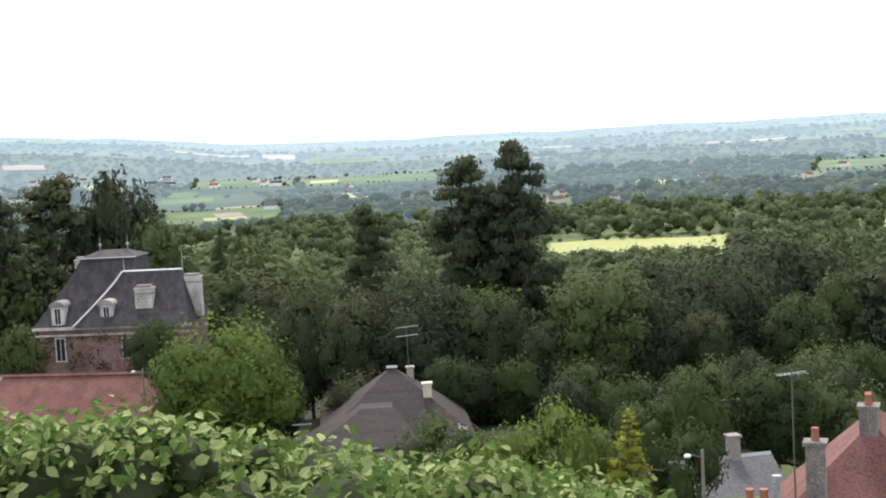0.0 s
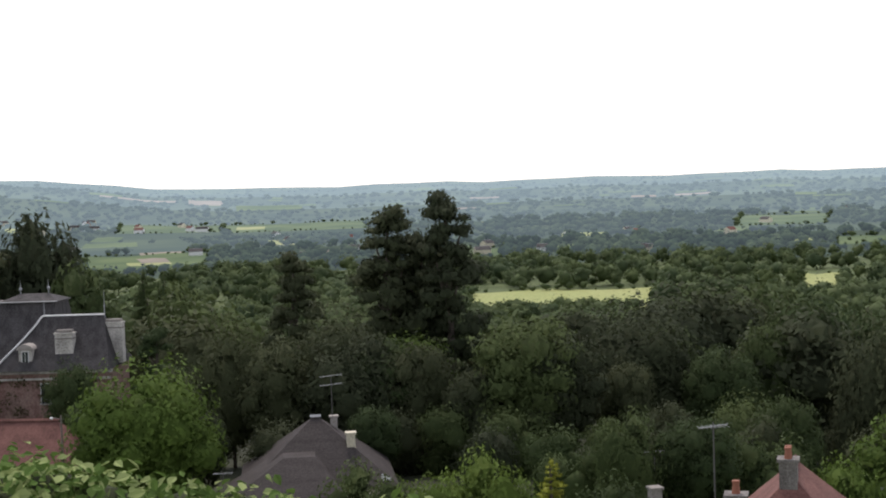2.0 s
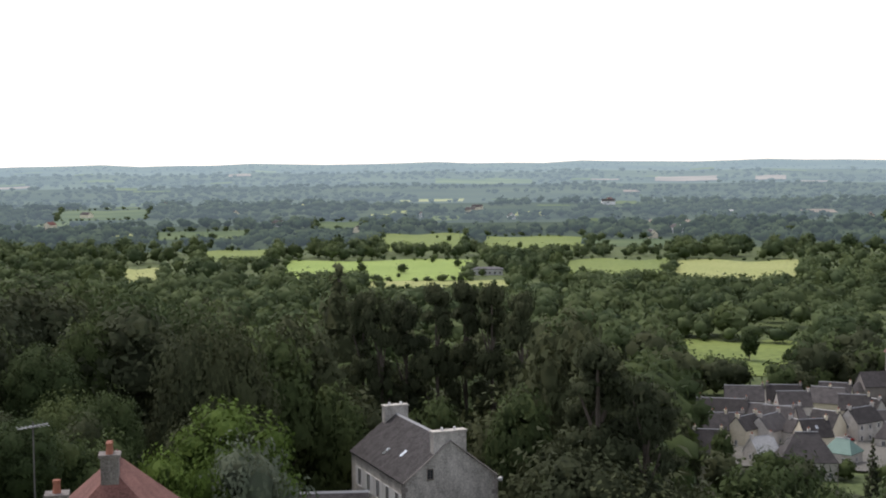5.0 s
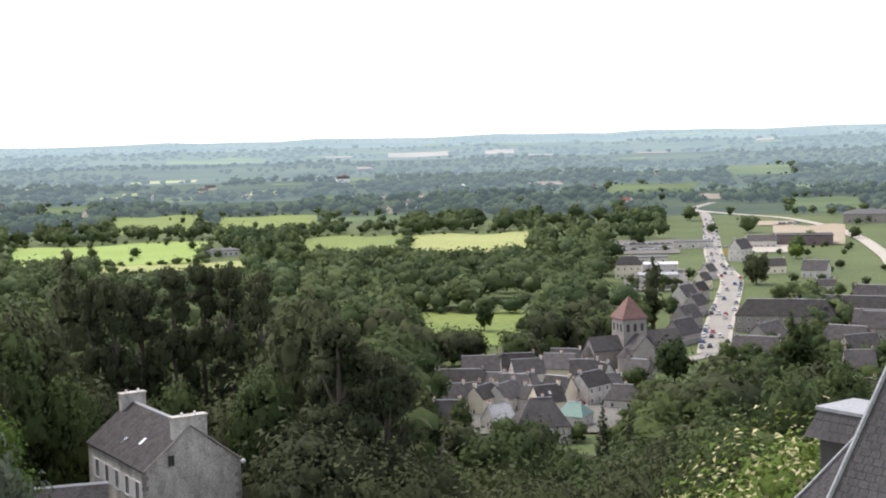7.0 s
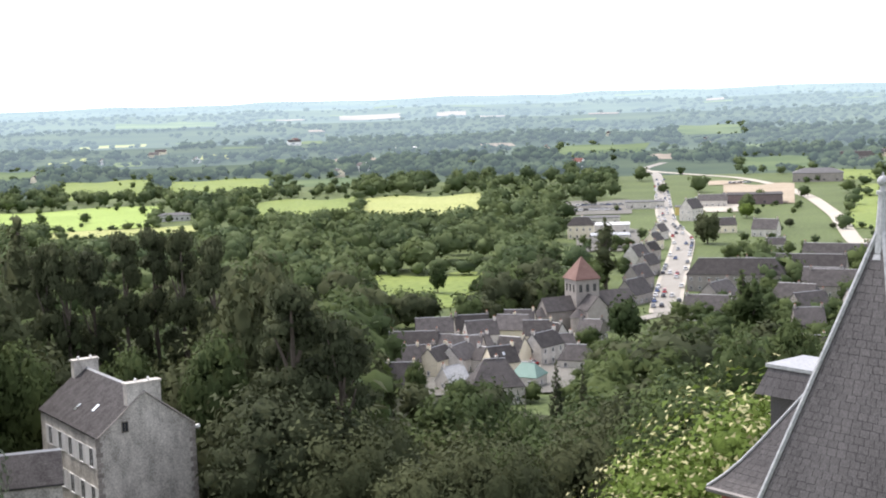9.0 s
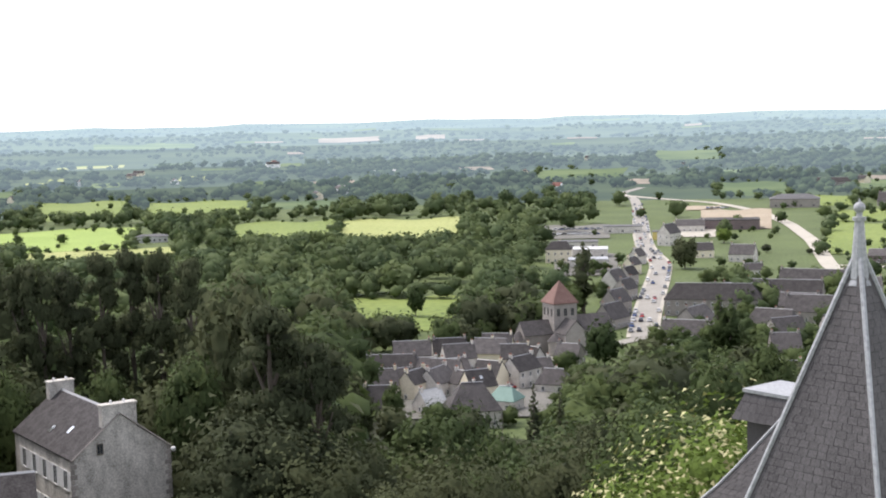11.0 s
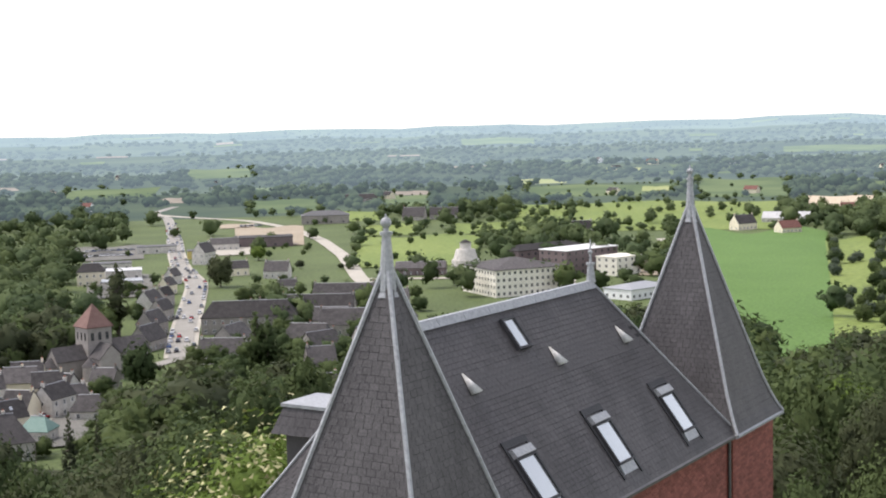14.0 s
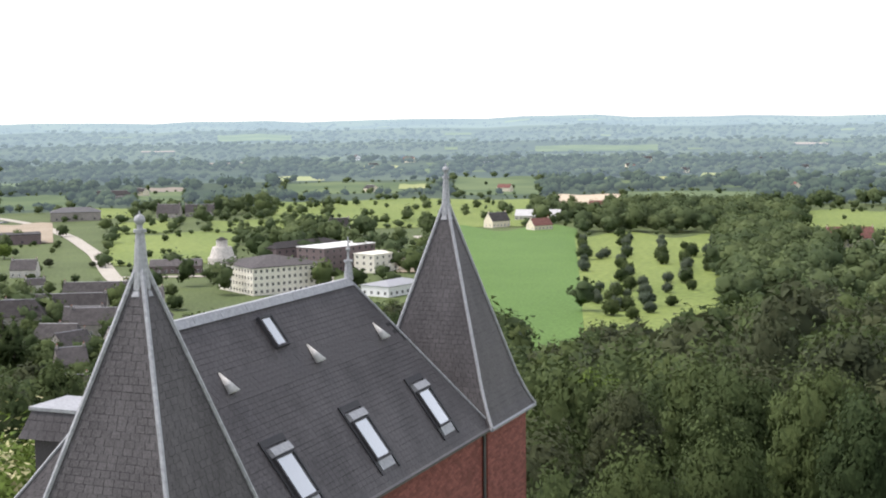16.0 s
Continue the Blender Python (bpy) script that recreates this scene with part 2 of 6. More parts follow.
def cyl(bm, a, b, r0, r1, n=8):
    a, b = Vector(a), Vector(b)
    d = b - a
    m = Matrix.Translation((a + b) / 2) @ d.to_track_quat("Z", "Y").to_matrix().to_4x4()
    bmesh.ops.create_cone(bm, cap_ends=True, segments=n, radius1=r0, radius2=r1, depth=d.length, matrix=m)


def hull(bm, pts):
    """A convex solid round these points."""
    vs = [bm.verts.new(p) for p in pts]
    bmesh.ops.convex_hull(bm, input=vs)


def empty(name, m, label, category, group=""):
    ob = new(name)
    ob.matrix_basis = m
    return tagged(ob, label, category, group)


def polar(az, d, z=0.0):
    return Vector((d * math.sin(radians(az)), d * math.cos(radians(az)), z))


# ---- the land ----
PD = [0, 12, 30, 60, 100, 140, 200, 300, 400, 480, 1700, 2600, 3600, 4700, 4900]
PL = [74, 72, 67, 62, 57, 54, 45, 26, 9, 0, 0, 12, 38, 76, 78]   # gentler slope below the mansion
PS = [74, 71, 63, 54, 42, 31, 17, 6, 2, 0, 0, 12, 38, 76, 78]    # steep drop above the town
PZ = [74, 71, 64, 56, 47, 41, 31, 14, 3, 0, 0, 12, 38, 76, 78]


def step(a, b, x):
    t = np.clip((x - a) / (b - a), 0, 1)
    return t * t * (3 - 2 * t)


def ground_z(x, y):
    x, y = np.asarray(x, float), np.asarray(y, float)
    d, az = np.hypot(x, y), np.degrees(np.arctan2(x, y))
    k, m = step(31, 39, az) * step(82, 74, az), step(26, 12, az)
    z = np.interp(d, PD, PZ) * (1 - k) + np.interp(d, PD, PS) * k
    z = z * (1 - m) + np.interp(d, PD, PL) * m
    z = z + 75 * step(-5, -19, az) * step(1900, 3600, d) * (az > -120)
    z = z + 9 * np.exp(-((az - 78) / 4.0) ** 2) * step(3000, 4600, d)
    z = z + step(2500, 4600, d) * (3.0 * np.sin(az * 0.9) + 2.0 * np.sin(az * 2.3 + 1))
    behind = np.clip((np.abs(((az - 40 + 180) % 360) - 180) - 70) / 25, 0, 1)
    return z + behind * (np.maximum(z, 73 + 0.002 * d) - z) * (d < 4000)


def gz(x, y):
    return float(ground_z(x, y))


def ring(name, d0, d1, nd, naz, mat, label, power=1.0):
    ds = d0 + (d1 - d0) * np.linspace(0, 1, nd) ** power
    az = np.linspace(-180, 180, naz, endpoint=False)
    dd, aa = np.meshgrid(ds, np.radians(az), indexing="ij")
    x, y = dd * np.sin(aa), dd * np.cos(aa)
    z = ground_z(x, y)
    v = np.stack([x, y, z], -1).reshape(-1, 3)
    i, j = np.meshgrid(np.arange(nd - 1), np.arange(naz), indexing="ij")
    k = (j + 1) % naz
    f = np.stack([i * naz + j, i * naz + k, (i + 1) * naz + k, (i + 1) * naz + j], -1).reshape(-1, 4)[:, ::-1]
    ob = arrays(name, v, f, mat, smooth=True)
    return tagged(ob, label, "land", kind="structure")


ring("ground", 0.02, 1300, 120, 240, SOIL, "wooded hillside and flat green valley floor", 1.8)
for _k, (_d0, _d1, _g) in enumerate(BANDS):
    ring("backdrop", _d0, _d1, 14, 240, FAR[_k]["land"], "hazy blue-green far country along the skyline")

FIELDS = [  # name, material, az0, az1, d0, d1, skew of the far edge in degrees
    ("hayfield", HAY, 3.6, 11.2, 840, 985, 0.3), ("meadow", MEADOW, -11.9, -7.0, 1420, 1770, 0.2), ("meadow", MEADOW, -10.5, -6.4, 2330, 2590, 0.2),
    ("meadow", MEADOW, -6.1, -0.3, 2280, 2590, -0.2), ("meadow", MEADOW, 3.6, 5.2, 1430, 1620, 0), ("meadow", MEADOW, 14.7, 18.2, 1980, 2290, 0.2),
    ("hayfield", HAY, 17.2, 18.9, 960, 1090, 0), ("cornfield", CORN, 23.5, 31.3, 935, 1135, 0.4), ("hayfield", HAY, 27.0, 33.0, 880, 930, 0), ("meadow", MEADOW, 27.6, 31.1, 1250, 1550, 0.2),
    ("meadow", MEADOW, 32.0, 36.3, 1220, 1480, -0.2), ("meadow", MEADOW, 35.2, 39.4, 900, 1130, 0.3), ("hayfield", HAY, 39.6, 44.7, 870, 1120, 0.2), ("meadow", MEADOW, 40.0, 44.8, 520, 620, 0),
    ("meadow", MEADOW, 47.8, 51.4, 1760, 1980, 0.3), ("meadow", MEADOW, 52.8, 55.4, 2200, 2560, 0), ("meadow", MEADOW, 59.3, 64.4, 790, 1010, 0.5), ("meadow", MEADOW, 59.6, 62.0, 1020, 1140, 0.5),
    ("meadow", MEADOW, 55.2, 58.1, 1340, 1600, 0), ("meadow", MEADOW, 60.6, 62.6, 1390, 1620, 0), ("meadow", MEADOW, 66.5, 72.6, 1500, 1760, 0.2), ("meadow", MEADOW, 66.0, 76.6, 1020, 1380, 0.3),
    ("crop_field", LUSH, 73.6, 79.0, 470, 1010, -0.3), ("orchard_meadow", MEADOW, 79.0, 84.7, 515, 945, -0.4), ("meadow", MEADOW, 73.6, 77.2, 1440, 1840, 0),
    ("meadow", MEADOW, 87.6, 92.0, 900, 1200, 0.3), ("stubble_field", STUBBLE, 77.8, 80.6, 1240, 1440, 0), ("meadow", MEADOW, 63.6, 66.8, 1020, 1130, 0), ("meadow", MEADOW, 57.6, 60.6, 1190, 1330, 0),
    ("meadow", MEADOW, 20.5, 23.2, 1150, 1300, 0), ("meadow", MEADOW, 18.6, 22.2, 1500, 1680, 0), ("meadow", MEADOW, 25.0, 27.0, 1650, 1850, 0), ("meadow", MEADOW, 36.5, 40.0, 1300, 1420, 0), ("meadow", MEADOW, 80.6, 86.0, 1300, 1500, 0),
]
FAR_FIELDS = [("pale_field", "stubble", -11.1, -8.1, 3600, 3720, 0), ("pale_field", "stubble", -17.8, -16.2, 2780, 2880, 0), ("far_meadow", "meadow", -16.7, -15.4, 3800, 4050, 0), ("far_meadow", "meadow", -5.7, -3.0, 3150, 3420, 0),
              ("pale_field", "stubble", -7.6, -6.2, 3500, 3800, 0), ("pale_field", "stubble", 39.0, 41.5, 3300, 3600, 0), ("pale_field", "stubble", 43.0, 44.2, 3300, 3550, 0), ("far_meadow", "meadow", 77.0, 82.0, 2650, 2900, 0), ("far_meadow", "meadow", 30.0, 34.0, 3200, 3500, 0), ("far_meadow", "meadow", 64.0, 67.0, 3300, 3700, 0)]


def sheet(name, mat, az0, az1, d0, d1, skew, label, lift=0.25, na=14, nd=8):
    u, w = np.meshgrid(np.linspace(0, 1, na), np.linspace(0, 1, nd), indexing="ij")
    wob = 0.06 * np.sin(u * 9 + az0 * 3)
    az = np.radians(az0 + (az1 - az0) * u + skew * w)
    d = d0 + (d1 - d0) * np.clip(w + wob * (w > 0), 0, 1.1)
    x, y = d * np.sin(az), d * np.cos(az)
    v = np.stack([x, y, ground_z(x, y) + lift], -1).reshape(-1, 3)
    i, j = np.meshgrid(np.arange(na - 1), np.arange(nd - 1), indexing="ij")
    f = np.stack([i * nd + j, i * nd + j + 1, (i + 1) * nd + j + 1, (i + 1) * nd + j], -1).reshape(-1, 4)
    return tagged(arrays(name, v, f, mat, smooth=True), label, "field", kind="structure")


_r = np.random.default_rng(77)
for _k in range(75):
    _a, _d, _w, _l = _r.uniform(-20, 94), _r.uniform(1500, 2520), _r.uniform(0.6, 2.0), _r.uniform(50, 130)
    FIELDS.append((("meadow", MEADOW), ("hayfield", HAY), ("stubble_field", STUBBLE))[int(_r.choice(3, p=[0.6, 0.25, 0.15]))] + (_a, _a + _w, _d, _d + _l, _r.uniform(-0.2, 0.2)))
for _k in range(60):
    _a, _d, _w, _l = _r.uniform(-20, 94), _r.uniform(2650, 4300), _r.uniform(0.4, 1.5), _r.uniform(50, 150)
    FAR_FIELDS.append((("far_meadow", "meadow"), ("pale_field", "stubble"))[int(_r.random() < 0.35)] + (_a, _a + _w, _d, _d + _l, 0))


WORDS = {"hayfield": "pale mown hayfield between hedges", "meadow": "bright green pasture between hedges", "cornfield": "yellow-green field of young corn", "crop_field": "smooth deep green crop field beside the orchard",
         "orchard_meadow": "sunny green grass under orchard trees", "stubble_field": "pale tan harvested field", "pale_field": "pale tan harvested field on the far hills", "far_meadow": "green pasture on the far hills"}
HAZY = {"meadow": "meadow", "hayfield": "hay", "stubble_field": "stubble"}
# fields from the first band outward take the materials with painted haze
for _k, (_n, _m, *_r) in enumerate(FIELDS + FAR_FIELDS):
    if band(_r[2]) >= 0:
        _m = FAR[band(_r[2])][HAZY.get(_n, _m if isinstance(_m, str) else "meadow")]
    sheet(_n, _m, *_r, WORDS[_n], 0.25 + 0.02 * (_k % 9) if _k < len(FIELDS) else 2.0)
# darker ground sheets over the hillside where the woods stand
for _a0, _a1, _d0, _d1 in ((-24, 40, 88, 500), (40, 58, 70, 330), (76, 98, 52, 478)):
    tagged(sheet("woodland_floor", WOODFLOOR, _a0, _a1, _d0, _d1, 0, "dark ground sheet under the woods", 0.2, 50, 50), category="ground")

# ---- the brick castle with two slate spires ----
CX, CY, CROT = 42.95, 11.4, -5.74      # south-east eave corner of the main roof; its long side runs along local x
CASTLE_M = pose(CX, CY, 0, 0, 0, CROT)
LEAD = plain("dark_lead", (0.025, 0.025, 0.028), (0.04, 0.04, 0.043), 3, 0.6)
VENT = plain("pale_zinc", (0.45, 0.45, 0.44), (0.58, 0.58, 0.56), 2, 0.5)
castle = empty("castle", CASTLE_M, "red brick castle with steep slate roofs and two pointed corner towers", "castle")


def slates(name, parent, quads, course=0.16, width=0.23, seed=3, label=""):
    """Overlapping slates laid in courses over four-cornered or pointed faces, given as bottom-left, bottom-right, top-right, top-left."""
    r = np.random.default_rng(seed)
    vs, fs = [], []
    for bl, br, tr, tl in quads:
        bl, br, tr, tl = (np.array(p, float) for p in (bl, br, tr, tl))
        h = (np.linalg.norm(tl - bl) + np.linalg.norm(tr - br)) / 2
        n = np.cross(br - bl, tl - bl)
        n /= np.linalg.norm(n)
        rows = max(int(h / course), 1)
        for i in range(rows):
            a0, a1 = i / rows, min((i + 0.94) / rows, 1)
            l0, r0, l1, r1 = bl + (tl - bl) * a0, br + (tr - br) * a0, bl + (tl - bl) * a1, br + (tr - br) * a1
            w = np.linalg.norm(r0 - l0)
            k = max(int(w / width), 1)
            cuts = (np.arange(k + 1) + (0.5 if i % 2 else 0.0)) / k
            cuts = np.unique(np.clip(np.concatenate([[0], cuts, [1]]), 0, 1))
            for c0, c1 in zip(cuts[:-1], cuts[1:]):
                if (c1 - c0) * w < 0.02:
                    continue
                up = n * (0.009 + 0.003 * r.random())
                g = 0.007 / max(w, 0.1)
                drop = (l0 - l1) / max(np.linalg.norm(l0 - l1), 1e-6) * r.uniform(-0.004, 0.012)
                p = [l0 + (r0 - l0) * (c0 + g) + up + drop, l0 + (r0 - l0) * (c1 - g) + up + drop, l1 + (r1 - l1) * (c1 - g) + n * 0.005, l1 + (r1 - l1) * (c0 + g) + n * 0.005, l0 + (r0 - l0) * (c0 + g) + drop, l0 + (r0 - l0) * (c1 - g) + drop]
                b = len(vs)
                vs += p
                fs += [(b, b + 1, b + 2), (b, b + 2, b + 3), (b + 4, b + 5, b + 1), (b + 4, b + 1, b)]
    ob = arrays(name, np.array(vs), np.array(fs), SLATE, parent, label)
    ob["kind"] = "stuff"
    return ob


def wall_uv(ob):
    """Metres along and up each face as its map, so bricks lie level."""
    me = ob.data
    uv = me.uv_layers.new(name="UVMap")
    for p in me.polygons:
        n = p.normal
        t = Vector((-n.y, n.x, 0))
        t = t.normalized() if t.length > 0.01 else Vector((1, 0, 0))
        for li in p.loop_indices:
            co = me.vertices[me.loops[li].vertex_index].co
            uv.data[li].uv = (co.dot(t), co.z)


def flared(hx, hy, z_eave, z_apex, cx, cy):
    """Corner rings of a pointed roof whose foot flares out: (half x, half y, z)."""
    rings = []
    h = z_apex - z_eave
    for f, g in ((0, 1.0), (0.045, 0.925), (0.10, 0.855), (0.17, 0.775), (1.0, 0.02)):
        rings.append([(cx + sx * hx * g, cy + sy * hy * g, z_eave + h * f) for sx, sy in ((-1, -1), (1, -1), (1, 1), (-1, 1))])
    return rings


def tube(points, r, n=6, squash=1.0):
    bm = bmesh.new()
    for a, b in zip(points[:-1], points[1:]):
        cyl(bm, a, b, r, r, n)
    return bm


def tower(cx, cy, hx, hy, z_eave, z_apex, z_tip, label, seed):
    t = part("tower", bmesh.new(), BRICK, castle, label)
    bm = bmesh.new()
    box(bm, (cx, cy, (z_eave - 0.05 + 48) / 2), (2 * hx - 0.5, 2 * hy - 0.5, z_eave - 0.05 - 48))
    wall = part("wall", bm, BRICK, t)
    wall_uv(wall)
    rings = flared(hx, hy, z_eave, z_apex, cx, cy)
    bm = bmesh.new()
    vr = [[bm.verts.new(p) for p in r] for r in rings]
    for a, b in zip(vr[:-1], vr[1:]):
        for i in range(4):
            bm.faces.new((a[i], a[(i + 1) % 4], b[(i + 1) % 4], b[i]))
    bm.faces.new(vr[0][::-1]), bm.faces.new(vr[-1])
    part("spire", bm, SLATE_UNDER, t, "steep slate spire with a flared foot")
    quads = [(a[i], a[(i + 1) % 4], b[(i + 1) % 4], b[i]) for a, b in zip(rings[:-1], rings[1:]) for i in range(4)]
    slates("slate_covering", t, quads, 0.16, 0.22, seed)
    for i in range(4):
        pts = [Vector(r[i]) + (Vector(r[i]) - Vector((cx, cy, r[i][2]))).normalized() * 0.025 for r in rings]
        part("hip_flashing", tube(pts, 0.055, 6), ZINC, t, "pale zinc hip strip")
    bm = bmesh.new()
    for i in range(4):
        a, b = Vector(rings[0][i]), Vector(rings[0][(i + 1) % 4])
        cyl(bm, a - Vector((0, 0, 0.05)), b - Vector((0, 0, 0.05)), 0.07, 0.07, 6)
    part("gutter", bm, ZINC, t, "zinc eaves gutter")
    bm = bmesh.new()
    top = rings[-1]
    f = z_tip - z_apex
    c = Vector((cx, cy, 0))
    for z0, r0, z1, r1 in ((-0.55, 0.25, -0.45, 0.21), (-0.45, 0.2, 0.1, 0.14), (0.1, 0.14, 0.62 * f, 0.09), (0.62 * f, 0.13, 0.68 * f, 0.13), (0.68 * f, 0.06, 0.8 * f, 0.06)):
        cyl(bm, c + Vector((0, 0, z_apex + z0)), c + Vector((0, 0, z_apex + z1)), r0, r1, 10)
    bmesh.ops.create_uvsphere(bm, u_segments=10, v_segments=8, radius=0.115, matrix=Matrix.Translation((cx, cy, z_apex + 0.84 * f)))
    cyl(bm, c + Vector((0, 0, z_apex + 0.9 * f)), c + Vector((0, 0, z_tip)), 0.04, 0.01, 6)
    part("finial", bm, ZINC, t, "grey zinc finial with a ball")
    return t


T1 = tower(-18.5, 0.5, 2.38, 2.38, 70.0, 77.1, 78.25, "square brick tower with a slate spire at the near end", 5)
T2 = tower(1.85, 2.3, 2.15, 2.4, 70.0, 77.15, 78.5, "square brick tower with a slate spire at the far end", 6)

# main roof: hipped, 15.85 long and 7.5 deep
X0, X1, YD, ZE, ZR, RUN = -15.85, 0.0, 7.5, 70.0, 75.0, 2.74


def profile(i, z_part):
    """Corners of the main roof at a height from eave (0) to ridge (1), with a flare at the foot."""
    g = np.interp(z_part, [0, 0.06, 0.14, 0.24, 1], [0, 0.09, 0.185, 0.285, 1])
    x0, x1 = X0 + RUN * g, X1 - RUN * z_part
    y0, y1 = YD / 2 * z_part, YD - YD / 2 * g
    return [(x0, y0, ZE + (ZR - ZE) * z_part), (x1, y0, ZE + (ZR - ZE) * z_part), (x1, y1, ZE + (ZR - ZE) * z_part), (x0, y1, ZE + (ZR - ZE) * z_part)]


main = part("main_block", bmesh.new(), BRICK, castle, "brick main block under a hipped slate roof")
bm = bmesh.new()
box(bm, ((X0 + X1) / 2, YD / 2, (ZE - 0.05 + 48) / 2), (X1 - X0 - 0.5, YD - 0.5, ZE - 0.05 - 48))
MAINWALL = part("wall", bm, BRICK, main)
wall_uv(MAINWALL)
rings = [profile(0, z) for z in (0, 0.06, 0.14, 0.24, 0.995)]
bm = bmesh.new()
vr = [[bm.verts.new(p) for p in r] for r in rings]
for a, b in zip(vr[:-1], vr[1:]):
    for i in range(4):
        bm.faces.new((a[i], a[(i + 1) % 4], b[(i + 1) % 4], b[i]))
bm.faces.new(vr[0][::-1]), bm.faces.new(vr[-1])
part("roof", bm, SLATE_UNDER, main, "steep grey slate roof with streaks")
quads = [(a[i], a[(i + 1) % 4], b[(i + 1) % 4], b[i]) for a, b in zip(rings[:-1], rings[1:]) for i in range(4)]
del quads[12]                                       # the wide south slope is laid in three bands
for _z0, _z1 in ((0.24, 0.60), (0.72, 0.995)):
    a, b = profile(0, _z0), profile(0, _z1)
    quads.append((a[0], a[1], b[1], b[0]))
slates("slate_covering", main, quads, 0.16, 0.23, 9)
BAND = (profile(0, 0.60), profile(0, 0.72))
for i in range(4):
    part("hip_flashing", tube([Vector(r[i]) + Vector((0, 0, 0.03)) for r in rings], 0.04, 6), ZINC, main, "pale zinc hip strip")
for k in range(8):
    xa, xb = X0 + RUN + (X1 - X0 - 2 * RUN) * k / 8, X0 + RUN + (X1 - X0 - 2 * RUN) * (k + 1) / 8
    bm = bmesh.new()
    hull(bm, [(x, YD / 2 + dy, ZR + dz) for x in (xa, xb - 0.012) for dy, dz in ((-0.2, -0.16), (-0.07, 0.06), (0.07, 0.06), (0.2, -0.16), (0, -0.1))])
    part("ridge_cap", bm, ZINC, main, "pale zinc ridge capping")
bm = bmesh.new()
for a, b in (((X0, 0), (X1, 0)), ((X0, YD), (X1, YD)), ((X0, 0), (X0, YD)), ((X1, 0), (X1, YD))):
    cyl(bm, (*a, ZE - 0.05), (*b, ZE - 0.05), 0.075, 0.075, 6)
part("gutter", bm, IRON, main, "dark eaves gutter")
bm = bmesh.new()
xr = X1 - RUN
cyl(bm, (xr, YD / 2, ZR), (xr, YD / 2, ZR + 0.55), 0.16, 0.1, 8)
cyl(bm, (xr, YD / 2, ZR + 0.55), (xr, YD / 2, ZR + 0.62), 0.15, 0.15, 8)
cyl(bm, (xr, YD / 2, ZR + 0.62), (xr, YD / 2, ZR + 1.35), 0.05, 0.02, 6)
bmesh.ops.create_uvsphere(bm, u_segments=8, v_segments=6, radius=0.08, matrix=Matrix.Translation((xr, YD / 2, ZR + 0.95)))
part("finial", bm, ZINC, main, "grey zinc ridge finial")
bm = bmesh.new()
cyl(bm, (-0.25, -0.02 + 0.2, 48), (-0.25, 0.18, ZE - 0.2), 0.055, 0.055, 8)
part("downpipe", bm, IRON, main, "dark downpipe in the brick corner")

SLOPE = math.atan2(ZR - ZE, YD / 2)


def roof_pose(x, y):
    """On the south slope at (x, y): local x along the eave, y up the slope, z out of the roof."""
    return Matrix.Translation((x, y, ZE + (ZR - ZE) * y / (YD / 2) + 0.03)) @ Matrix.Rotation(SLOPE, 4, "X")


# the middle band of the south slope, slate by slate
bm = bmesh.new()
hull(bm, [(sx * 0.113, yy, zz) for sx in (-1, 1) for yy, zz in ((-0.075, 0.0), (-0.075, 0.011), (0.095, 0.0), (0.095, 0.004))])
one = None
for _i in range(5):
    _t = 0.60 + 0.12 * (_i + 0.5) / 5
    _x0, _x1 = profile(0, _t)[0][0], profile(0, _t)[1][0]
    _n = int((_x1 - _x0) / 0.23)
    for _k in range(_n - 1):
        _m = roof_pose(_x0 + 0.14 + 0.23 * _k + (0.115 if _i % 2 else 0), YD / 2 * _t)
        _m = Matrix.Translation((0, 0, -0.03 + rng.uniform(0, 0.004))) @ _m
        if one is None:
            one = part("slate", bm, SLATE, main)
            o = one
        else:
            o = new("slate", one.data)
            o.parent = main
        o.matrix_basis = _m


def skylight(x, y, w, h, small=False):
    m = roof_pose(x, y)
    s = part("skylight", bmesh.new(), ZINC, main, "roof window with a pale pane in a dark frame")
    s.matrix_basis = m
    bm = bmesh.new()
    t = 0.07
    for c, d in (((-w / 2 + t / 2, 0, 0.05), (t, h, 0.13)), ((w / 2 - t / 2, 0, 0.05), (t, h, 0.13)), ((0, h / 2 - t / 2, 0.05), (w - 2 * t - 0.004, t, 0.13)), ((0, -h / 2 + t / 2, 0.05), (w - 2 * t - 0.004, t, 0.13))):
        box(bm, c, d)
    part("frame", bm, LEAD, s)
    bm = bmesh.new()
    box(bm, (0, 0, 0.06), (w - 2 * t - 0.01, h - 2 * t - 0.01, 0.02))
    part("pane", bm, PANE, s, "glass mirroring the bright sky")
    if not small:
        bm = bmesh.new()
        hull(bm, [(sx * w * 0.48, h / 2 + y0, z) for sx in (-1, 1) for y0, z in ((0.005, 0.16), (0.24, 0.13), (0.26, 0.0), (0.005, 0.0))])
        part("blind_box", bm, ZINC, s, "grey shutter box above the pane")
        bm = bmesh.new()
        for sx in (-1, 1):
            box(bm, (sx * (w / 2 + 0.055), 0.05, 0.02), (0.1, h + 0.9, 0.03))
        box(bm, (0, h / 2 + 0.42, 0.02), (w + 0.2, 0.2, 0.03))
        part("flashing", bm, LEAD, s, "dark lead flashing")
        bm = bmesh.new()
        hull(bm, [(sx * w * 0.42, -h / 2 - y0, z) for sx in (-1, 1) for y0, z in ((0.005, 0.05), (0.28, 0.02), (0.28, 0.0), (0.005, 0.0))])
        part("apron", bm, ZINC, s, "grey sill apron")


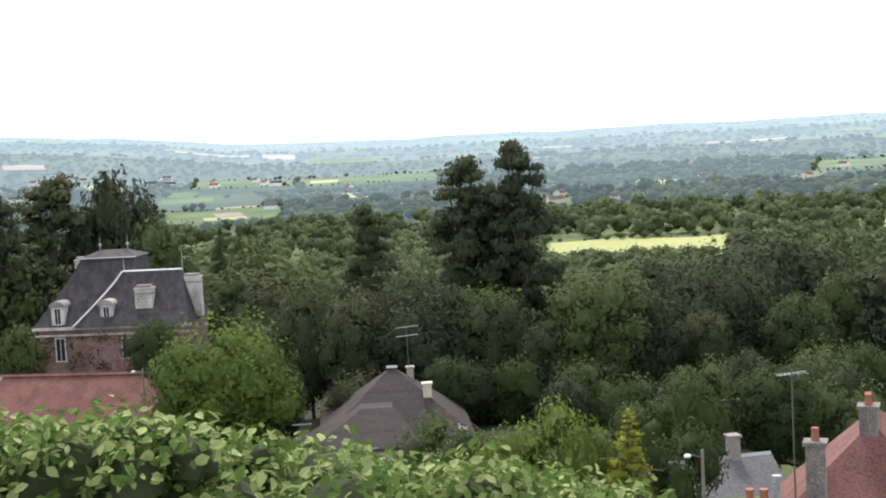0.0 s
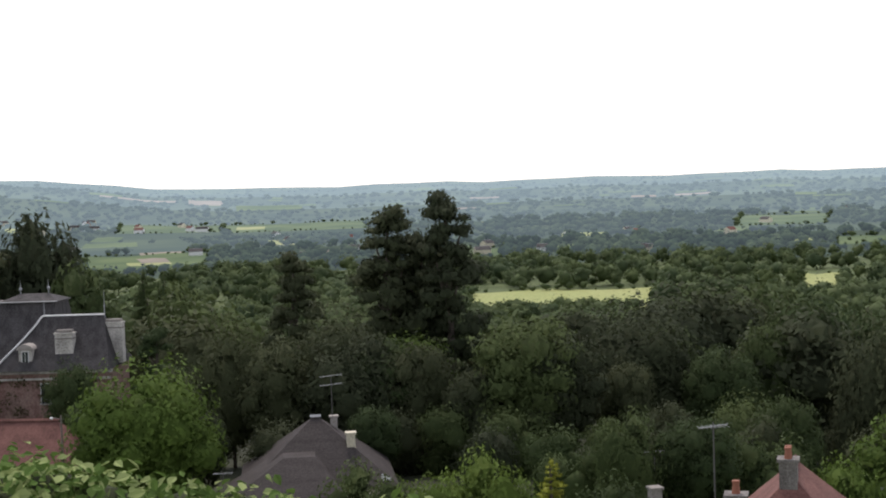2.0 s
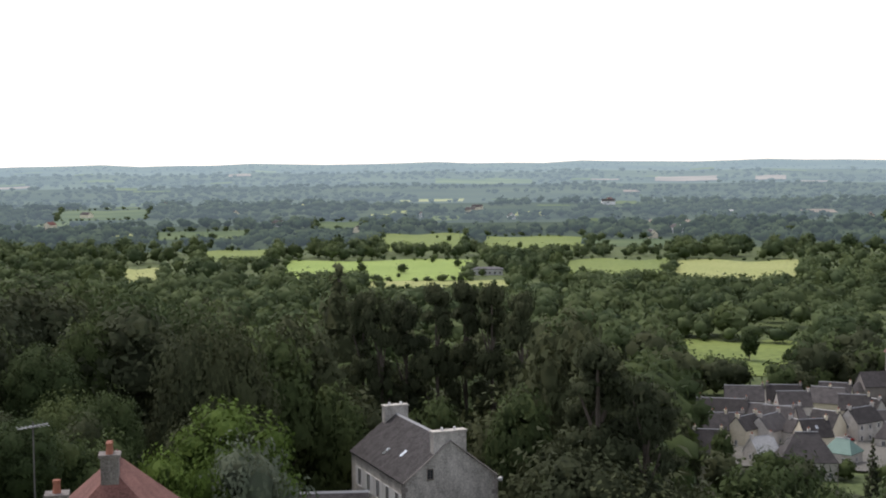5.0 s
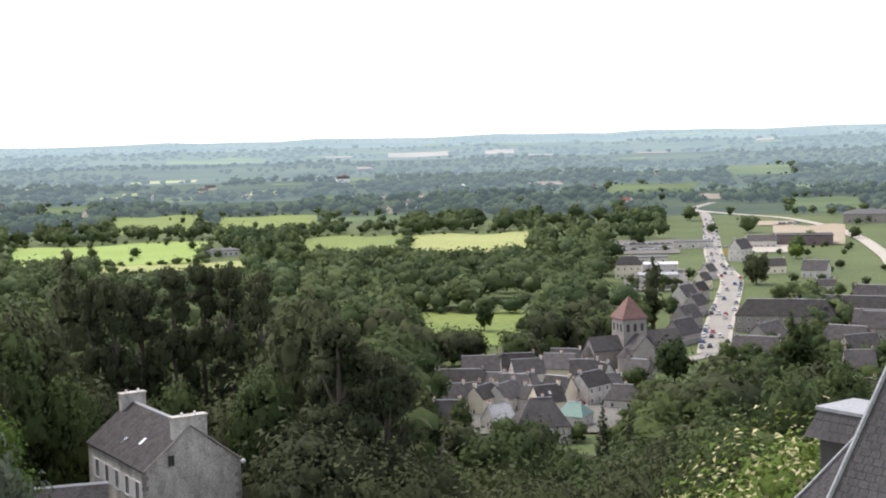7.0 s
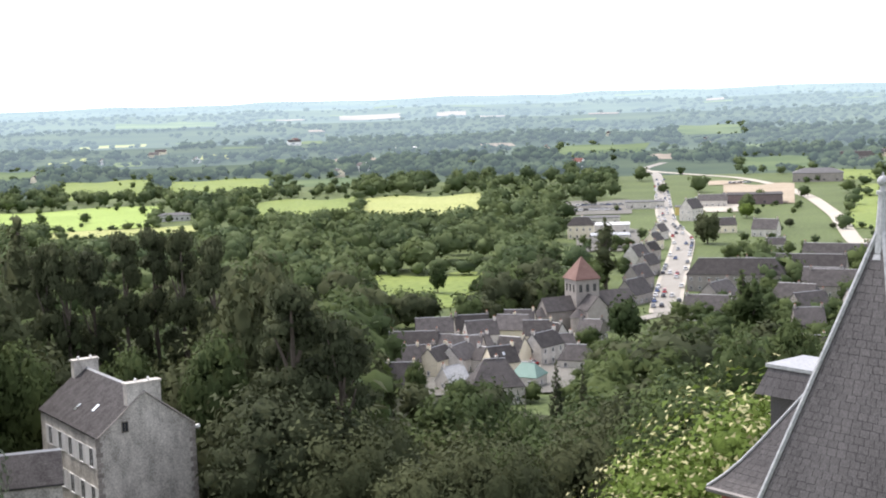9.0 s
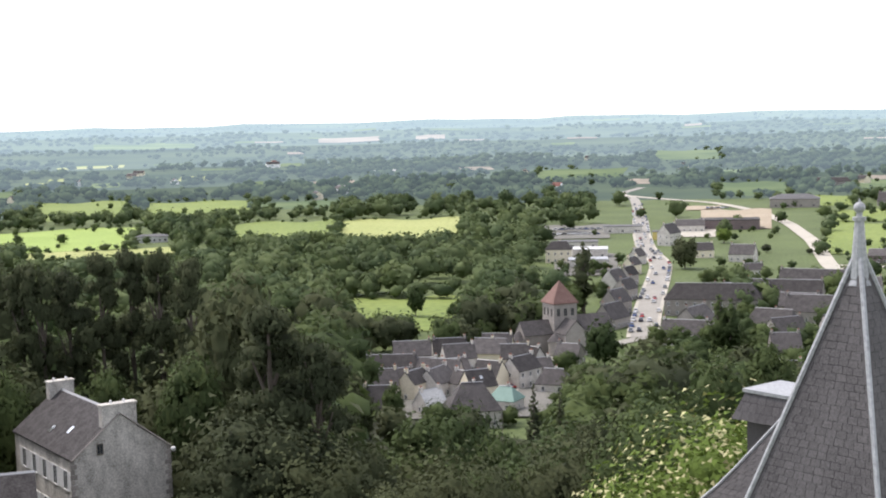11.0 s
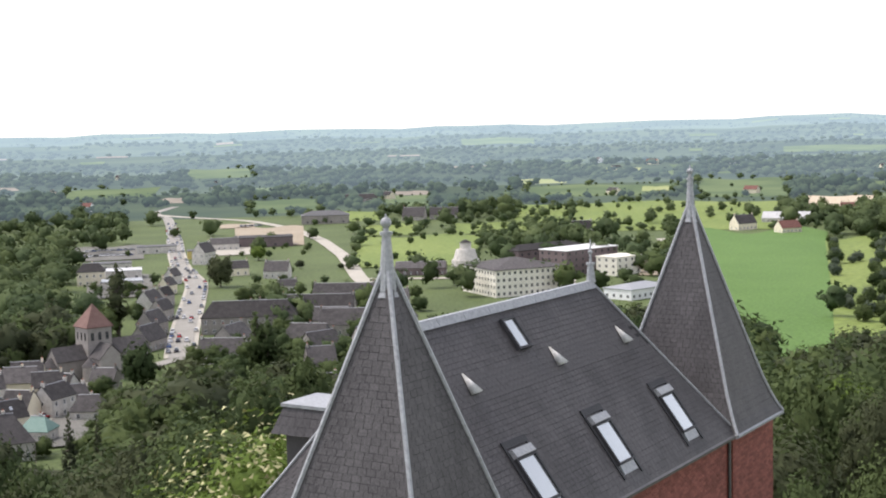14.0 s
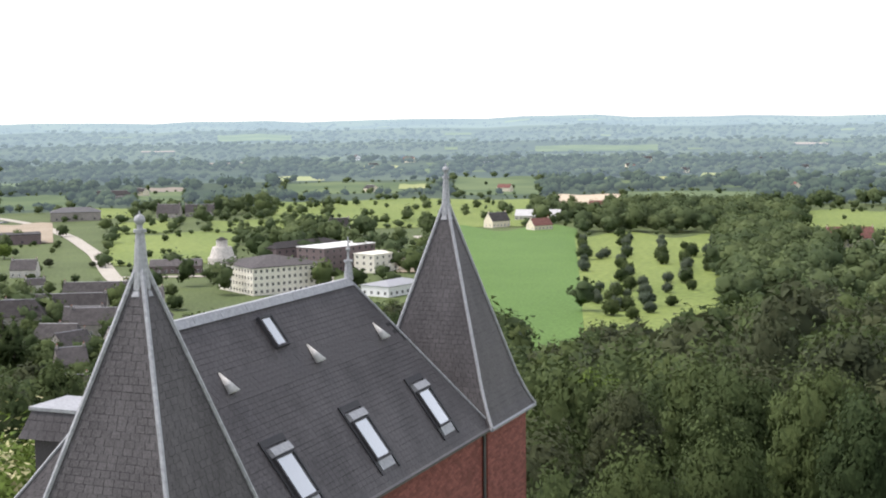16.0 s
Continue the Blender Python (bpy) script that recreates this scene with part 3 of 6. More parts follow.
PANE, _nt, _b = nodes_of("sky_mirroring_pane", 0.06, 0.0, 1.0)
_b.inputs["Base Color"].default_value = (0.55, 0.57, 0.57, 1)
_b.inputs["Metallic"].default_value = 0.75
for _x in (-11.75, -7.4, -2.95):
    skylight(_x, 0.84, 1.0, 1.3)
skylight(-8.68, 3.15, 0.7, 1.0, True)
for _x in (-12.07, -7.4, -3.08):
    m = roof_pose(_x, 2.5)
    bm = bmesh.new()
    hull(bm, [(-0.2, -0.18, 0.02), (0.2, -0.18, 0.02), (0, -0.22, 0.26), (-0.03, 0.45, 0.0), (0.03, 0.45, 0.0), (-0.14, -0.2, 0.17), (0.14, -0.2, 0.17)])
    v = part("roof_vent", bm, VENT, main, "pale cowl-shaped roof vent", True)
    v.matrix_basis = m
# dormer on the far slope
DX, DY = -12.75, 6.75
bm = bmesh.new()
box(bm, (DX, DY, 71.3), (1.5, 1.3, 1.5))
DORMER = part("dormer", bm, SLATE, main, "slate-hung dormer with a flat zinc top")
d0, d1 = 0.98, 0.72
qb = [(DX + sx * d0, DY + sy * d0, 72.03) for sx, sy in ((-1, -1), (1, -1), (1, 1), (-1, 1))]
qt = [(DX + sx * d1, DY + sy * d1, 72.72) for sx, sy in ((-1, -1), (1, -1), (1, 1), (-1, 1))]
bm = bmesh.new()
hull(bm, qb + qt)
part("dormer_roof", bm, SLATE_UNDER, DORMER)
slates("slate_covering", DORMER, [(qb[i], qb[(i + 1) % 4], qt[(i + 1) % 4], qt[i]) for i in range(4)], 0.2, 0.25, 12)
bm = bmesh.new()
box(bm, (DX, DY, 72.77), (1.56, 1.56, 0.09))
part("dormer_cap", bm, ZINC, DORMER, "pale zinc flat cap")
# lean-to roof below the far tower
bm = bmesh.new()
hull(bm, [(4.6, 2.2, 66.2), (4.6, 5.5, 66.2), (7.0, 2.2, 64.4), (7.0, 5.5, 64.4), (3.75, 2.2, 64.4), (3.75, 5.5, 64.4), (3.75, 2.2, 66.4), (3.75, 5.5, 66.4)])
part("lean_to_roof", bm, ZINC, castle, "pale sheet roof of a lean-to")


# brickwork of the south front, brick by brick
def bricks(parent, x0, x1, y, z0, z1, singles):
    """Bricks a little proud of their mortar; those of the top rows are single objects, the rest joined."""
    r = np.random.default_rng(19)
    vs, fs = [], []
    w, h, g = 0.232, 0.075, 0.011
    base, count = None, 0
    rows = int((z1 - z0) / (h + g))
    for i in range(rows):
        z = z1 - (i + 0.5) * (h + g)
        n = int((x1 - x0) / (w + g))
        for k in range(n):
            x = x0 + (k + 0.5) * (w + g) + (w / 2 if i % 2 else 0)
            if x + w / 2 > x1:
                continue
            d = r.uniform(0.006, 0.014)
            if count < singles:
                if base is None:
                    bm = bmesh.new()
                    box(bm, (0, 0, 0), (w, 0.02, h))
                    base = part("brick", bm, BRICK_ONE, parent)
                    o = base
                else:
                    o = new("brick", base.data)
                    o.parent = parent
                o.location = (x, y - d + 0.01, z)
                count += 1
                continue
            b = len(vs)
            vs += [(x + sx * w / 2, yy, z + sz * h / 2) for yy in (y - d, y + 0.005) for sx, sz in ((-1, -1), (1, -1), (1, 1), (-1, 1))]
            fs += [(b, b + 1, b + 2, b + 3), (b + 1, b + 5, b + 6, b + 2), (b + 4, b, b + 3, b + 7), (b + 3, b + 2, b + 6, b + 7), (b + 4, b + 5, b + 1, b)]
    o = arrays("brickwork", np.array(vs), np.array(fs), BRICK_ISLE, parent)
    o["kind"] = "stuff"


BRICK_ONE = plain("brick_face", (0.19, 0.068, 0.055), (0.27, 0.10, 0.08), 2.0, 0.88, per="object", spread=0.25)
BRICK_ISLE = plain("brick_faces", (0.19, 0.068, 0.055), (0.27, 0.10, 0.08), 2.0, 0.88, per="island", spread=0.25)
bricks(main, -10.0, -0.3, 0.25, 65.8, 69.85, 150)
bricks(T2, -0.04, 3.74, 0.15, 65.8, 69.85, 140)

# ---- trees ----
def ico(level):
    bm = bmesh.new()
    bmesh.ops.create_icosphere(bm, subdivisions=level, radius=1)
    v = np.array([p.co[:] for p in bm.verts])
    f = np.array([[q.index for q in p.verts] for p in bm.faces])
    bm.free()
    return v, f


ICO1, ICO2 = ico(1), ico(2)


def unit(n, r):
    d = r.normal(size=(n, 3))
    return d / np.linalg.norm(d, axis=1)[:, None]


def leaves_on(lumps, n, size, r, reach=(0.72, 1.18), tall=1.0, way=None):
    """n small leaf pieces over the lumps (x, y, z, radius, squash)."""
    w = lumps[:, 3] ** 2
    k = r.choice(len(lumps), n, p=w / w.sum())
    d = unit(n, r)
    d[:, 2] = d[:, 2] * 0.95 + 0.12
    L = lumps[k]
    p = L[:, :3] + d * (L[:, 3] * r.uniform(*reach, n))[:, None] * np.stack([np.ones(n), np.ones(n), L[:, 4]], 1)
    nrm = d + unit(n, r) * 0.6
    nrm /= np.linalg.norm(nrm, axis=1)[:, None]
    a = np.cross(nrm, unit(n, r))
    a /= np.linalg.norm(a, axis=1)[:, None]
    b = np.cross(nrm, a)
    s = size * r.uniform(0.55, 1.35, n)[:, None]
    q = np.stack([p - a * s * 0.8 - b * s * 0.5, p - a * s * 0.1 + b * s * 0.75, p + a * s * tall], 1)
    if way is not None:
        way.append(np.repeat(d + nrm * 0.35, 3, axis=0))
    return q.reshape(-1, 3), np.arange(n * 3).reshape(-1, 3)[:, ::-1]


def blobs(lumps, mesh, r, shrink=0.70):
    v0, f0 = mesh
    vs, fs = [], []
    for j, (x, y, z, rad, sq) in enumerate(lumps):
        v = v0 * (1 + r.uniform(-0.2, 0.2, (len(v0), 1))) * rad * shrink * [1, 1, sq] + [x, y, z]
        vs.append(v)
        fs.append(f0 + j * len(v0))
    return np.concatenate(vs), np.concatenate(fs)


def shape(kind, r, n=None):
    """Lumps of a tree one unit high."""
    out = []
    if kind in ("broad", "wide"):
        n = n or 24
        w, lo, hi = (0.38, 0.14, 0.99) if kind == "broad" else (0.49, 0.08, 0.95)
        for i in range(n):
            z = 1 - 2 * (i + 0.5) / n
            a = i * 2.39996 + r.uniform(-0.5, 0.5)
            q = math.sqrt(1 - z * z) * r.uniform(0.72, 1.05)
            rad = r.uniform(0.085, 0.15) * (1.0 if kind == "broad" else 1.2) * (24 / n) ** 0.4
            out.append((math.cos(a) * q * (w - rad * 0.6), math.sin(a) * q * (w - rad * 0.6), (lo + hi) / 2 + z * ((hi - lo) / 2 - rad * 0.7) * r.uniform(0.88, 1.06), rad, r.uniform(0.7, 0.95)))
        out.append((0, 0, (lo + hi) / 2, w * 0.85, 1.2))
    elif kind == "ragged":
        n = n or 110
        for i in range(n):
            z = 0.14 + 0.84 * (i / n)
            w = 0.27 * (1.03 - z) ** 0.62
            a = i * 2.4 + r.uniform(-0.7, 0.7)
            q = w * (r.uniform(0.0, 1.0) ** 0.6 * 1.15)
            out.append((math.cos(a) * q, math.sin(a) * q, z + r.uniform(-0.03, 0.03) + q * 0.12, r.uniform(0.034, 0.068), r.uniform(0.4, 0.65)))
        for _ in range(4):
            a = r.uniform(0, 6.28)
            out.append((math.cos(a) * 0.05, math.sin(a) * 0.05, r.uniform(0.93, 1.0), 0.028, 1.2))
    elif kind == "poplar":
        n = n or 14
        for i in range(n):
            z = 0.1 + 0.86 * (i + 0.5) / n
            w = 0.085 * math.sin(math.pi * min(z * 0.9 + 0.12, 1)) + 0.015
            a = r.uniform(0, 6.28)
            out.append((math.cos(a) * w * 0.4, math.sin(a) * w * 0.4, z, w * r.uniform(0.8, 1.1), 1.5))
    elif kind == "conifer":
        n = n or 60
        for i in range(n):
            z = 0.10 + 0.88 * (i / n)
            w = 0.21 * (1 - z) ** 0.8 + 0.012
            a = i * 2.4 + r.uniform(-0.4, 0.4)
            q = w * r.uniform(0.45, 0.95)
            out.append((math.cos(a) * q, math.sin(a) * q, z - q * 0.15, w * r.uniform(0.4, 0.62) + 0.008, 0.5))
        out.append((0, 0, 0.98, 0.02, 2.0))
    elif kind == "pine":
        n = n or 48
        for i in range(n):
            z = r.uniform(0.22, 0.98)
            w = 0.25 * (1 - (max(z - 0.5, 0) / 0.5) ** 1.6 * 0.85)
            a = r.uniform(0, 6.28)
            q = w * r.uniform(0.2, 0.95)
            out.append((math.cos(a) * q, math.sin(a) * q, z, r.uniform(0.045, 0.085), 0.5))
    elif kind == "bush":
        n = n or 12
        for i in range(n):
            d = unit(1, r)[0]
            out.append((d[0] * 0.5, d[1] * 0.5, 0.45 + d[2] * 0.33, r.uniform(0.16, 0.26), 0.9))
        out.append((0, 0, 0.4, 0.45, 0.85))
    return np.array(out)


def trunk_mesh(kind, r):
    bm = bmesh.new()
    top = {"broad": 0.62, "wide": 0.55, "poplar": 0.9, "conifer": 0.96, "ragged": 0.97, "pine": 0.92, "bush": 0.4}[kind]
    cyl(bm, (0, 0, -0.12), (0.01, 0, top * 0.5), 0.026, 0.018, 8)
    cyl(bm, (0.01, 0, top * 0.5), (0, 0.01, top), 0.018, 0.006, 7)
    for i in range(6):
        a, z = i * 1.1 + r.uniform(0, 0.5), top * r.uniform(0.35, 0.8)
        q = {"poplar": 0.05, "ragged": 0.07, "pine": 0.1}.get(kind, 0.2)
        cyl(bm, (0.005, 0, z), (math.cos(a) * q, math.sin(a) * q, z + (0.16 if kind != "conifer" else -0.02)), 0.011, 0.004, 5)
    return bm


def soft_normals(v, n_blob, leaf_way, centre=0.5):
    """Leaves are shaded by the roundness of the bough and the crown that they sit on."""
    out = v - [0, 0, centre]
    out = out / np.maximum(np.linalg.norm(out, axis=1)[:, None], 1e-6)
    out[n_blob:] = out[n_blob:] * 0.55 + leaf_way * 0.75
    return out / np.maximum(np.linalg.norm(out, axis=1)[:, None], 1e-6)


def tree_master(kind, mat, n_leaf, leaf, seed, label, name="tree", flowers=0):
    r = np.random.default_rng(seed)
    t = empty(name, pose(0, 0, 0), label, "tree")
    part("trunk", trunk_mesh(kind, r), BARK, t)
    lumps = shape(kind, r)
    v, f = blobs(lumps, ICO1, r)
    way = []
    lv, lf = leaves_on(lumps, n_leaf, leaf, r, way=way)
    allv = np.concatenate([v, lv])
    arrays("crown", allv, np.concatenate([f, lf + len(v)]), mat, t, smooth=True, normals=soft_normals(allv, len(v), way[0]))
    if flowers:
        up = lumps.copy()
        fv, ff = leaves_on(up, flowers, leaf * 0.8, r, (1.06, 1.2))
        arrays("blossom", fv, ff, PETAL, t, "cream flower clusters")
    return t


MASTERS = {}
TREE_WORDS = {"broad": "leafy broadleaf tree on the wooded slope", "wide": "broad spreading leafy tree", "poplar": "tall narrow poplar", "conifer": "tall dark fir", "ragged": "tall ragged cedar with layered limbs", "pine": "dark pine with a bare lower trunk", "bush": "rounded leafy shrub"}
MATS = {"g": (LEAF, "green"), "d": (LEAF_DARK, "dark green"), "l": (LEAF_LIGHT, "fresh bright green"), "o": (LEAF_GOLD, "golden yellow"), "s": (LEAF_GREY, "silvery grey")}


def tree(kind, tone, x, y, h, spread=1.0, sink=0.0, flowers=False):
    """A tree of height h with its foot on the ground at (x, y)."""
    v = int(rng.integers(0, 3 if kind in ("broad",) else 2))
    dist = math.hypot(x, y)
    detail = 2.2 if dist < 130 and kind in ("broad", "wide") else 1.0 if dist < 185 else 0.5 if dist < 300 else 0.15
    key = (kind, tone, v, flowers, detail)
    m = pose(x, y, gz(x, y) - sink, 0, 0, rng.uniform(0, 360)) @ Matrix.Diagonal((h * spread, h * spread, h, 1))
    if key not in MASTERS:
        label = MATS[tone][1] + " " + TREE_WORDS[kind]
        if flowers:
            label = "chestnut tree covered in cream flower clusters"
        n, s = {"broad": (3600, 0.026), "wide": (4000, 0.029), "poplar": (4200, 0.011), "conifer": (6000, 0.0115), "ragged": (8000, 0.013), "pine": (6500, 0.0135), "bush": (5000, 0.024)}[kind]
        n, s = int(n * detail), s * {2.2: 0.66, 1.0: 1.0, 0.5: 1.3, 0.15: 2.3}[detail]
        MASTERS[key] = tree_master(kind, MATS[tone][0], n if not flowers else 11000, s if not flowers else 0.015, 11 + 7 * v + len(kind), label, "tree" if kind != "bush" else "shrub", 3000 if flowers else 0)
        MASTERS[key].matrix_basis = m
        return MASTERS[key]
    o = MASTERS[key]
    c = copy_thing(o, pose(0, 0, 0))
    c.matrix_basis = m
    return c


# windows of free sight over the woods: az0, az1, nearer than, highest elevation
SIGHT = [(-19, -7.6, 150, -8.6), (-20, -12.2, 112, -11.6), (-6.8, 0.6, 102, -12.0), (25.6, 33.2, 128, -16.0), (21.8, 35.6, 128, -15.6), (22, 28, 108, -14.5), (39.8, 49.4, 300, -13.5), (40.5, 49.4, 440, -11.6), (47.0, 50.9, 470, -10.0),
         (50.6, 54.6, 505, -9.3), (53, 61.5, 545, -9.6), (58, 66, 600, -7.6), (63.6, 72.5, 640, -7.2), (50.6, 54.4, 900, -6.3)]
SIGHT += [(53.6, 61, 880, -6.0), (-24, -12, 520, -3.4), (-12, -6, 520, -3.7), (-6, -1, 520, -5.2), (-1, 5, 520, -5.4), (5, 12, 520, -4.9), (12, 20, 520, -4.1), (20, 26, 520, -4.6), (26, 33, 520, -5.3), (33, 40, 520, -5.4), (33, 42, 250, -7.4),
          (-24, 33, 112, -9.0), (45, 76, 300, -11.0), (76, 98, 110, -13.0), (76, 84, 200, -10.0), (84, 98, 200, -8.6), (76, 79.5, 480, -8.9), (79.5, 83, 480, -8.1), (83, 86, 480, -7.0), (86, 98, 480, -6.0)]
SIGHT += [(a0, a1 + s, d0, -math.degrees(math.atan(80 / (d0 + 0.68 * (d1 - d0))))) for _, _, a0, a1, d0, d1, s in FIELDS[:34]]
# az0, az1, d0, d1, share of trees that stand there
OPEN = [(39.6, 50.5, 285, 470, 0.7), (58.0, 60.8, 680, 900, 0.02), (56.3, 59.0, 880, 1140, 0.02), (54.2, 57.6, 930, 1280, 0.04), (50.3, 55.2, 470, 1420, 0.03), (54.5, 63.5, 470, 1260, 0.4), (48.2, 50.6, 660, 1020, 0.12), (62, 73, 560, 830, 0.45), (70, 78.5, 780, 1060, 0.5), (58, 75, 1120, 1900, 0.75), (79, 84.5, 480, 950, 0.0), (88, 92, 780, 1000, 0.3)]


def wood(az, d, h, density=1.0):
    """Which of these places may bear a tree of height h."""
    x, y = d * np.sin(np.radians(az)), d * np.cos(np.radians(az))
    ok = rng.random(len(d)) < density
    g, low = ground_z(x, y), rng.uniform(0.76, 1.02, len(d))
    for _, _, a0, a1, d0, d1, s in FIELDS:
        ok &= ~((az > a0 - 0.05) & (az < a1 + s + 0.05) & (d > d0 - 3) & (d < d1 + 3))
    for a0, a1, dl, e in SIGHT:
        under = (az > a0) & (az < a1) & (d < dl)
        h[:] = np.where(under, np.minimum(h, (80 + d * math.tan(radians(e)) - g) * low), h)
    ok &= h > 2.5
    for a0, a1, d0, d1, p in OPEN:
        ok &= ~((az > a0) & (az < a1) & (d > d0) & (d < d1) & (rng.random(len(d)) > p))
    return x, y, ok


def scatter(d0, d1, gap, az0=-24.0, az1=98.0):
    n = int(radians(az1 - az0) / 2 * (d1 ** 2 - d0 ** 2) / gap ** 2)
    d = np.sqrt(rng.uniform(d0 ** 2, d1 ** 2, n))
    az = rng.uniform(az0, az1, n)
    keep = np.ones(n, bool)
    cell = {}
    x, y = d * np.sin(np.radians(az)), d * np.cos(np.radians(az))
    for i in range(n):
        k = (int(x[i] // (gap * 0.75)), int(y[i] // (gap * 0.75)))
        if k in cell:
            keep[i] = False
        cell[k] = 1
    return az[keep], d[keep]


# single trees that stand out
tree("ragged", "d", -47.0, 163.3, 28.0, 0.95)
tree("broad", "d", -40.5, 167.0, 28.6, 0.56)
tree("broad", "g", -34.5, 161.4, 21.5, 0.6)
tree("ragged", "d", -50.5, 153.9, 25.4, 0.66)
tree("poplar", "g", -29.0, 172.6, 22.5, 0.67)
tree("poplar", "g", -26.7, 174.0, 22.0, 0.72)
tree("broad", "g", -24.0, 168.3, 19.4, 0.62)
tree("ragged", "d", -8.7, 144.7, 19.5, 0.85)
tree("ragged", "d", 0.9, 130.0, 22.6, 0.88)
tree("ragged", "d", 6.5, 127.8, 23.6, 0.78)
tree("ragged", "d", 4.0, 131.5, 20.5, 0.85)
tree("wide", "d", -3.6, 121.9, 13.3, 0.75)
tree("broad", "d", -8.9, 117.7, 11.3, 0.85)
tree("wide", "d", -13.1, 121.3, 12.4, 0.62)
tree("broad", "d", 2.0, 135.0, 11.7, 0.65)
tree("broad", "d", 11.5, 129.5, 11.1, 0.96)
tree("broad", "d", 15.6, 121.0, 9.7, 0.97)
tree("wide", "g", 26.0, 125.3, 10.3, 0.88)
tree("broad", "g", 28.9, 116.5, 10.2, 0.90)
tree("broad", "g", 51.6, 182.9, 21.2, 0.64)
tree("broad", "g", 49.8, 162.5, 19.2, 0.62)
tree("broad", "d", 20.7, 116.2, 8.7, 0.83)
tree("broad", "d", 7.5, 111.8, 8.8, 0.84)
tree("wide", "l", -16.6, 97.5, 10.6, 1.06)
tree("pine", "g", -21.5, 133.3, 12.5, 0.97)
tree("broad", "g", -25.6, 115.2, 10.6, 0.63)
tree("broad", "d", -16.7, 110.8, 10.2, 0.62)
tree("broad", "g", -41.0, 128.6, 10.1, 0.62)
tree("bush", "g", -22.5, 109.7, 8.8, 0.62)
tree("broad", "d", -13.2, 103.2, 7.0, 0.62)
tree("bush", "g", -0.6, 66.0, 5.8, 0.73)
tree("bush", "l", 4.8, 59.8, 6.6, 0.62)
tree("conifer", "o", 6.75, 55.6, 5.9, 1.15)
tree("bush", "l", 2.5, 57.9, 5.7, 0.62)
tree("bush", "g", 8.8, 57.3, 5.4, 0.62)
tree("bush", "d", 1.6, 112.0, 6.0, 0.9)
tree("bush", "g", 5.4, 111.0, 6.4, 0.9)
tree("broad", "d", 3.4, 116.5, 11.0, 0.8)
tree("broad", "d", -1.2, 118.0, 11.5, 0.8)
tree("broad", "g", 17.9, 78.0, 6.8, 1.02)
tree("broad", "g", 21.3, 81.3, 5.6, 0.99)
tree("broad", "g", 27.0, 91.1, 9.8, 0.69)
tree("broad", "d", 16.3, 88.5, 5.6, 0.91)
tree("broad", "d", 19.5, 93.0, 6.8, 0.78)
tree("wide", "d", 43.3, 110.4, 19.5, 0.5)
tree("broad", "g", 61.0, 127.8, 16.5, 0.62)
tree("bush", "s", 31.3, 79.0, 11.3, 0.62)
tree("bush", "l", 27.7, 80.3, 8.5, 0.62)
tree("broad", "g", 50.2, 141.3, 19.2, 0.62)
tree("broad", "g", 55.2, 128.7, 20.8, 0.62)
tree("poplar", "d", 83.5, 170.7, 35.1, 1.0)
tree("pine", "d", 78.9, 150.6, 29.0, 0.50)
tree("pine", "d", 82.6, 150.9, 28.4, 0.50)
tree("pine", "d", 85.0, 147.3, 28.9, 0.50)
tree("pine", "d", 89.0, 147.2, 29.4, 0.50)
tree("pine", "d", 90.9, 143.7, 29.7, 0.50)
tree("pine", "d", 91.1, 137.6, 30.1, 0.50)
tree("pine", "d", 77.9, 153.3, 28.1, 0.50)
tree("bush", "s", 66.8, 124.6, 13.0, 0.5)
tree("broad", "g", 72.5, 126.0, 15.0, 0.62)
tree("pine", "d", 71.8, 96.2, 26.2, 0.79)
tree("pine", "d", 73.4, 101.0, 22.3, 0.62)
tree("pine", "d", 73.6, 92.2, 25.4, 0.53)
tree("broad", "d", 86.8, 122.3, 29.9, 0.62)
tree("wide", "g", 46.3, 142.7, 19.0, 0.62)
tree("broad", "g", 35.3, 125.1, 13.7, 0.63)
tree("broad", "g", 57.5, 160.0, 22.1, 0.62)
tree("broad", "d", 61.3, 136.9, 23.6, 0.62)
tree("wide", "d", 42.0, 113.0, 18.9, 0.55)
tree("broad", "g", 102.0, 110.0, 18.8, 0.77)
tree("wide", "g", 112.2, 114.1, 19.5, 0.62)
tree("broad", "g", 101.0, 97.0, 16.7, 0.62)
tree("wide", "d", 89.5, 79.9, 13.2, 0.62)
tree("broad", "d", 130.5, 108.9, 18.8, 0.62)
tree("conifer", "d", 184.7, 168.5, 20.1, 0.53)
tree("conifer", "d", 195.4, 171.5, 18.1, 0.53)
tree("broad", "g", 141.4, 111.3, 19.7, 0.75)
tree("wide", "g", 177.2, 130.4, 21.6, 0.62)
tree("wide", "g", 213.6, 148.2, 23.5, 0.63)
tree("broad", "g", 235.5, 151.5, 25.0, 0.68)
tree("poplar", "d", 427.5, 361.7, 30.5, 1.26)
tree("wide", "g", 332.2, 273.0, 14.9, 0.82)
tree("wide", "d", 332.8, 256.2, 10.8, 1.37)
tree("poplar", "g", 361.8, 250.4, 22.7, 1.41)
tree("poplar", "g", 362.3, 246.1, 21.7, 1.30)
tree("wide", "d", 582.0, 423.8, 16.5, 0.99)
tree("broad", "d", 316.0, 211.1, 13.7, 1.27)
tree("broad", "g", 380.4, 411.0, 12.9, 0.79)
tree("broad", "g", 219.7, 246.2, 12.0, 0.62)
tree("broad", "d", 193.3, 229.4, 19.0, 0.62)
tree("pine", "d", 81.0, 108.0, 27.5, 0.76)
tree("pine", "d", 87.6, 109.2, 27.2, 0.71)
tree("broad", "g", 66.0, 91.4, 10.5, 0.55)
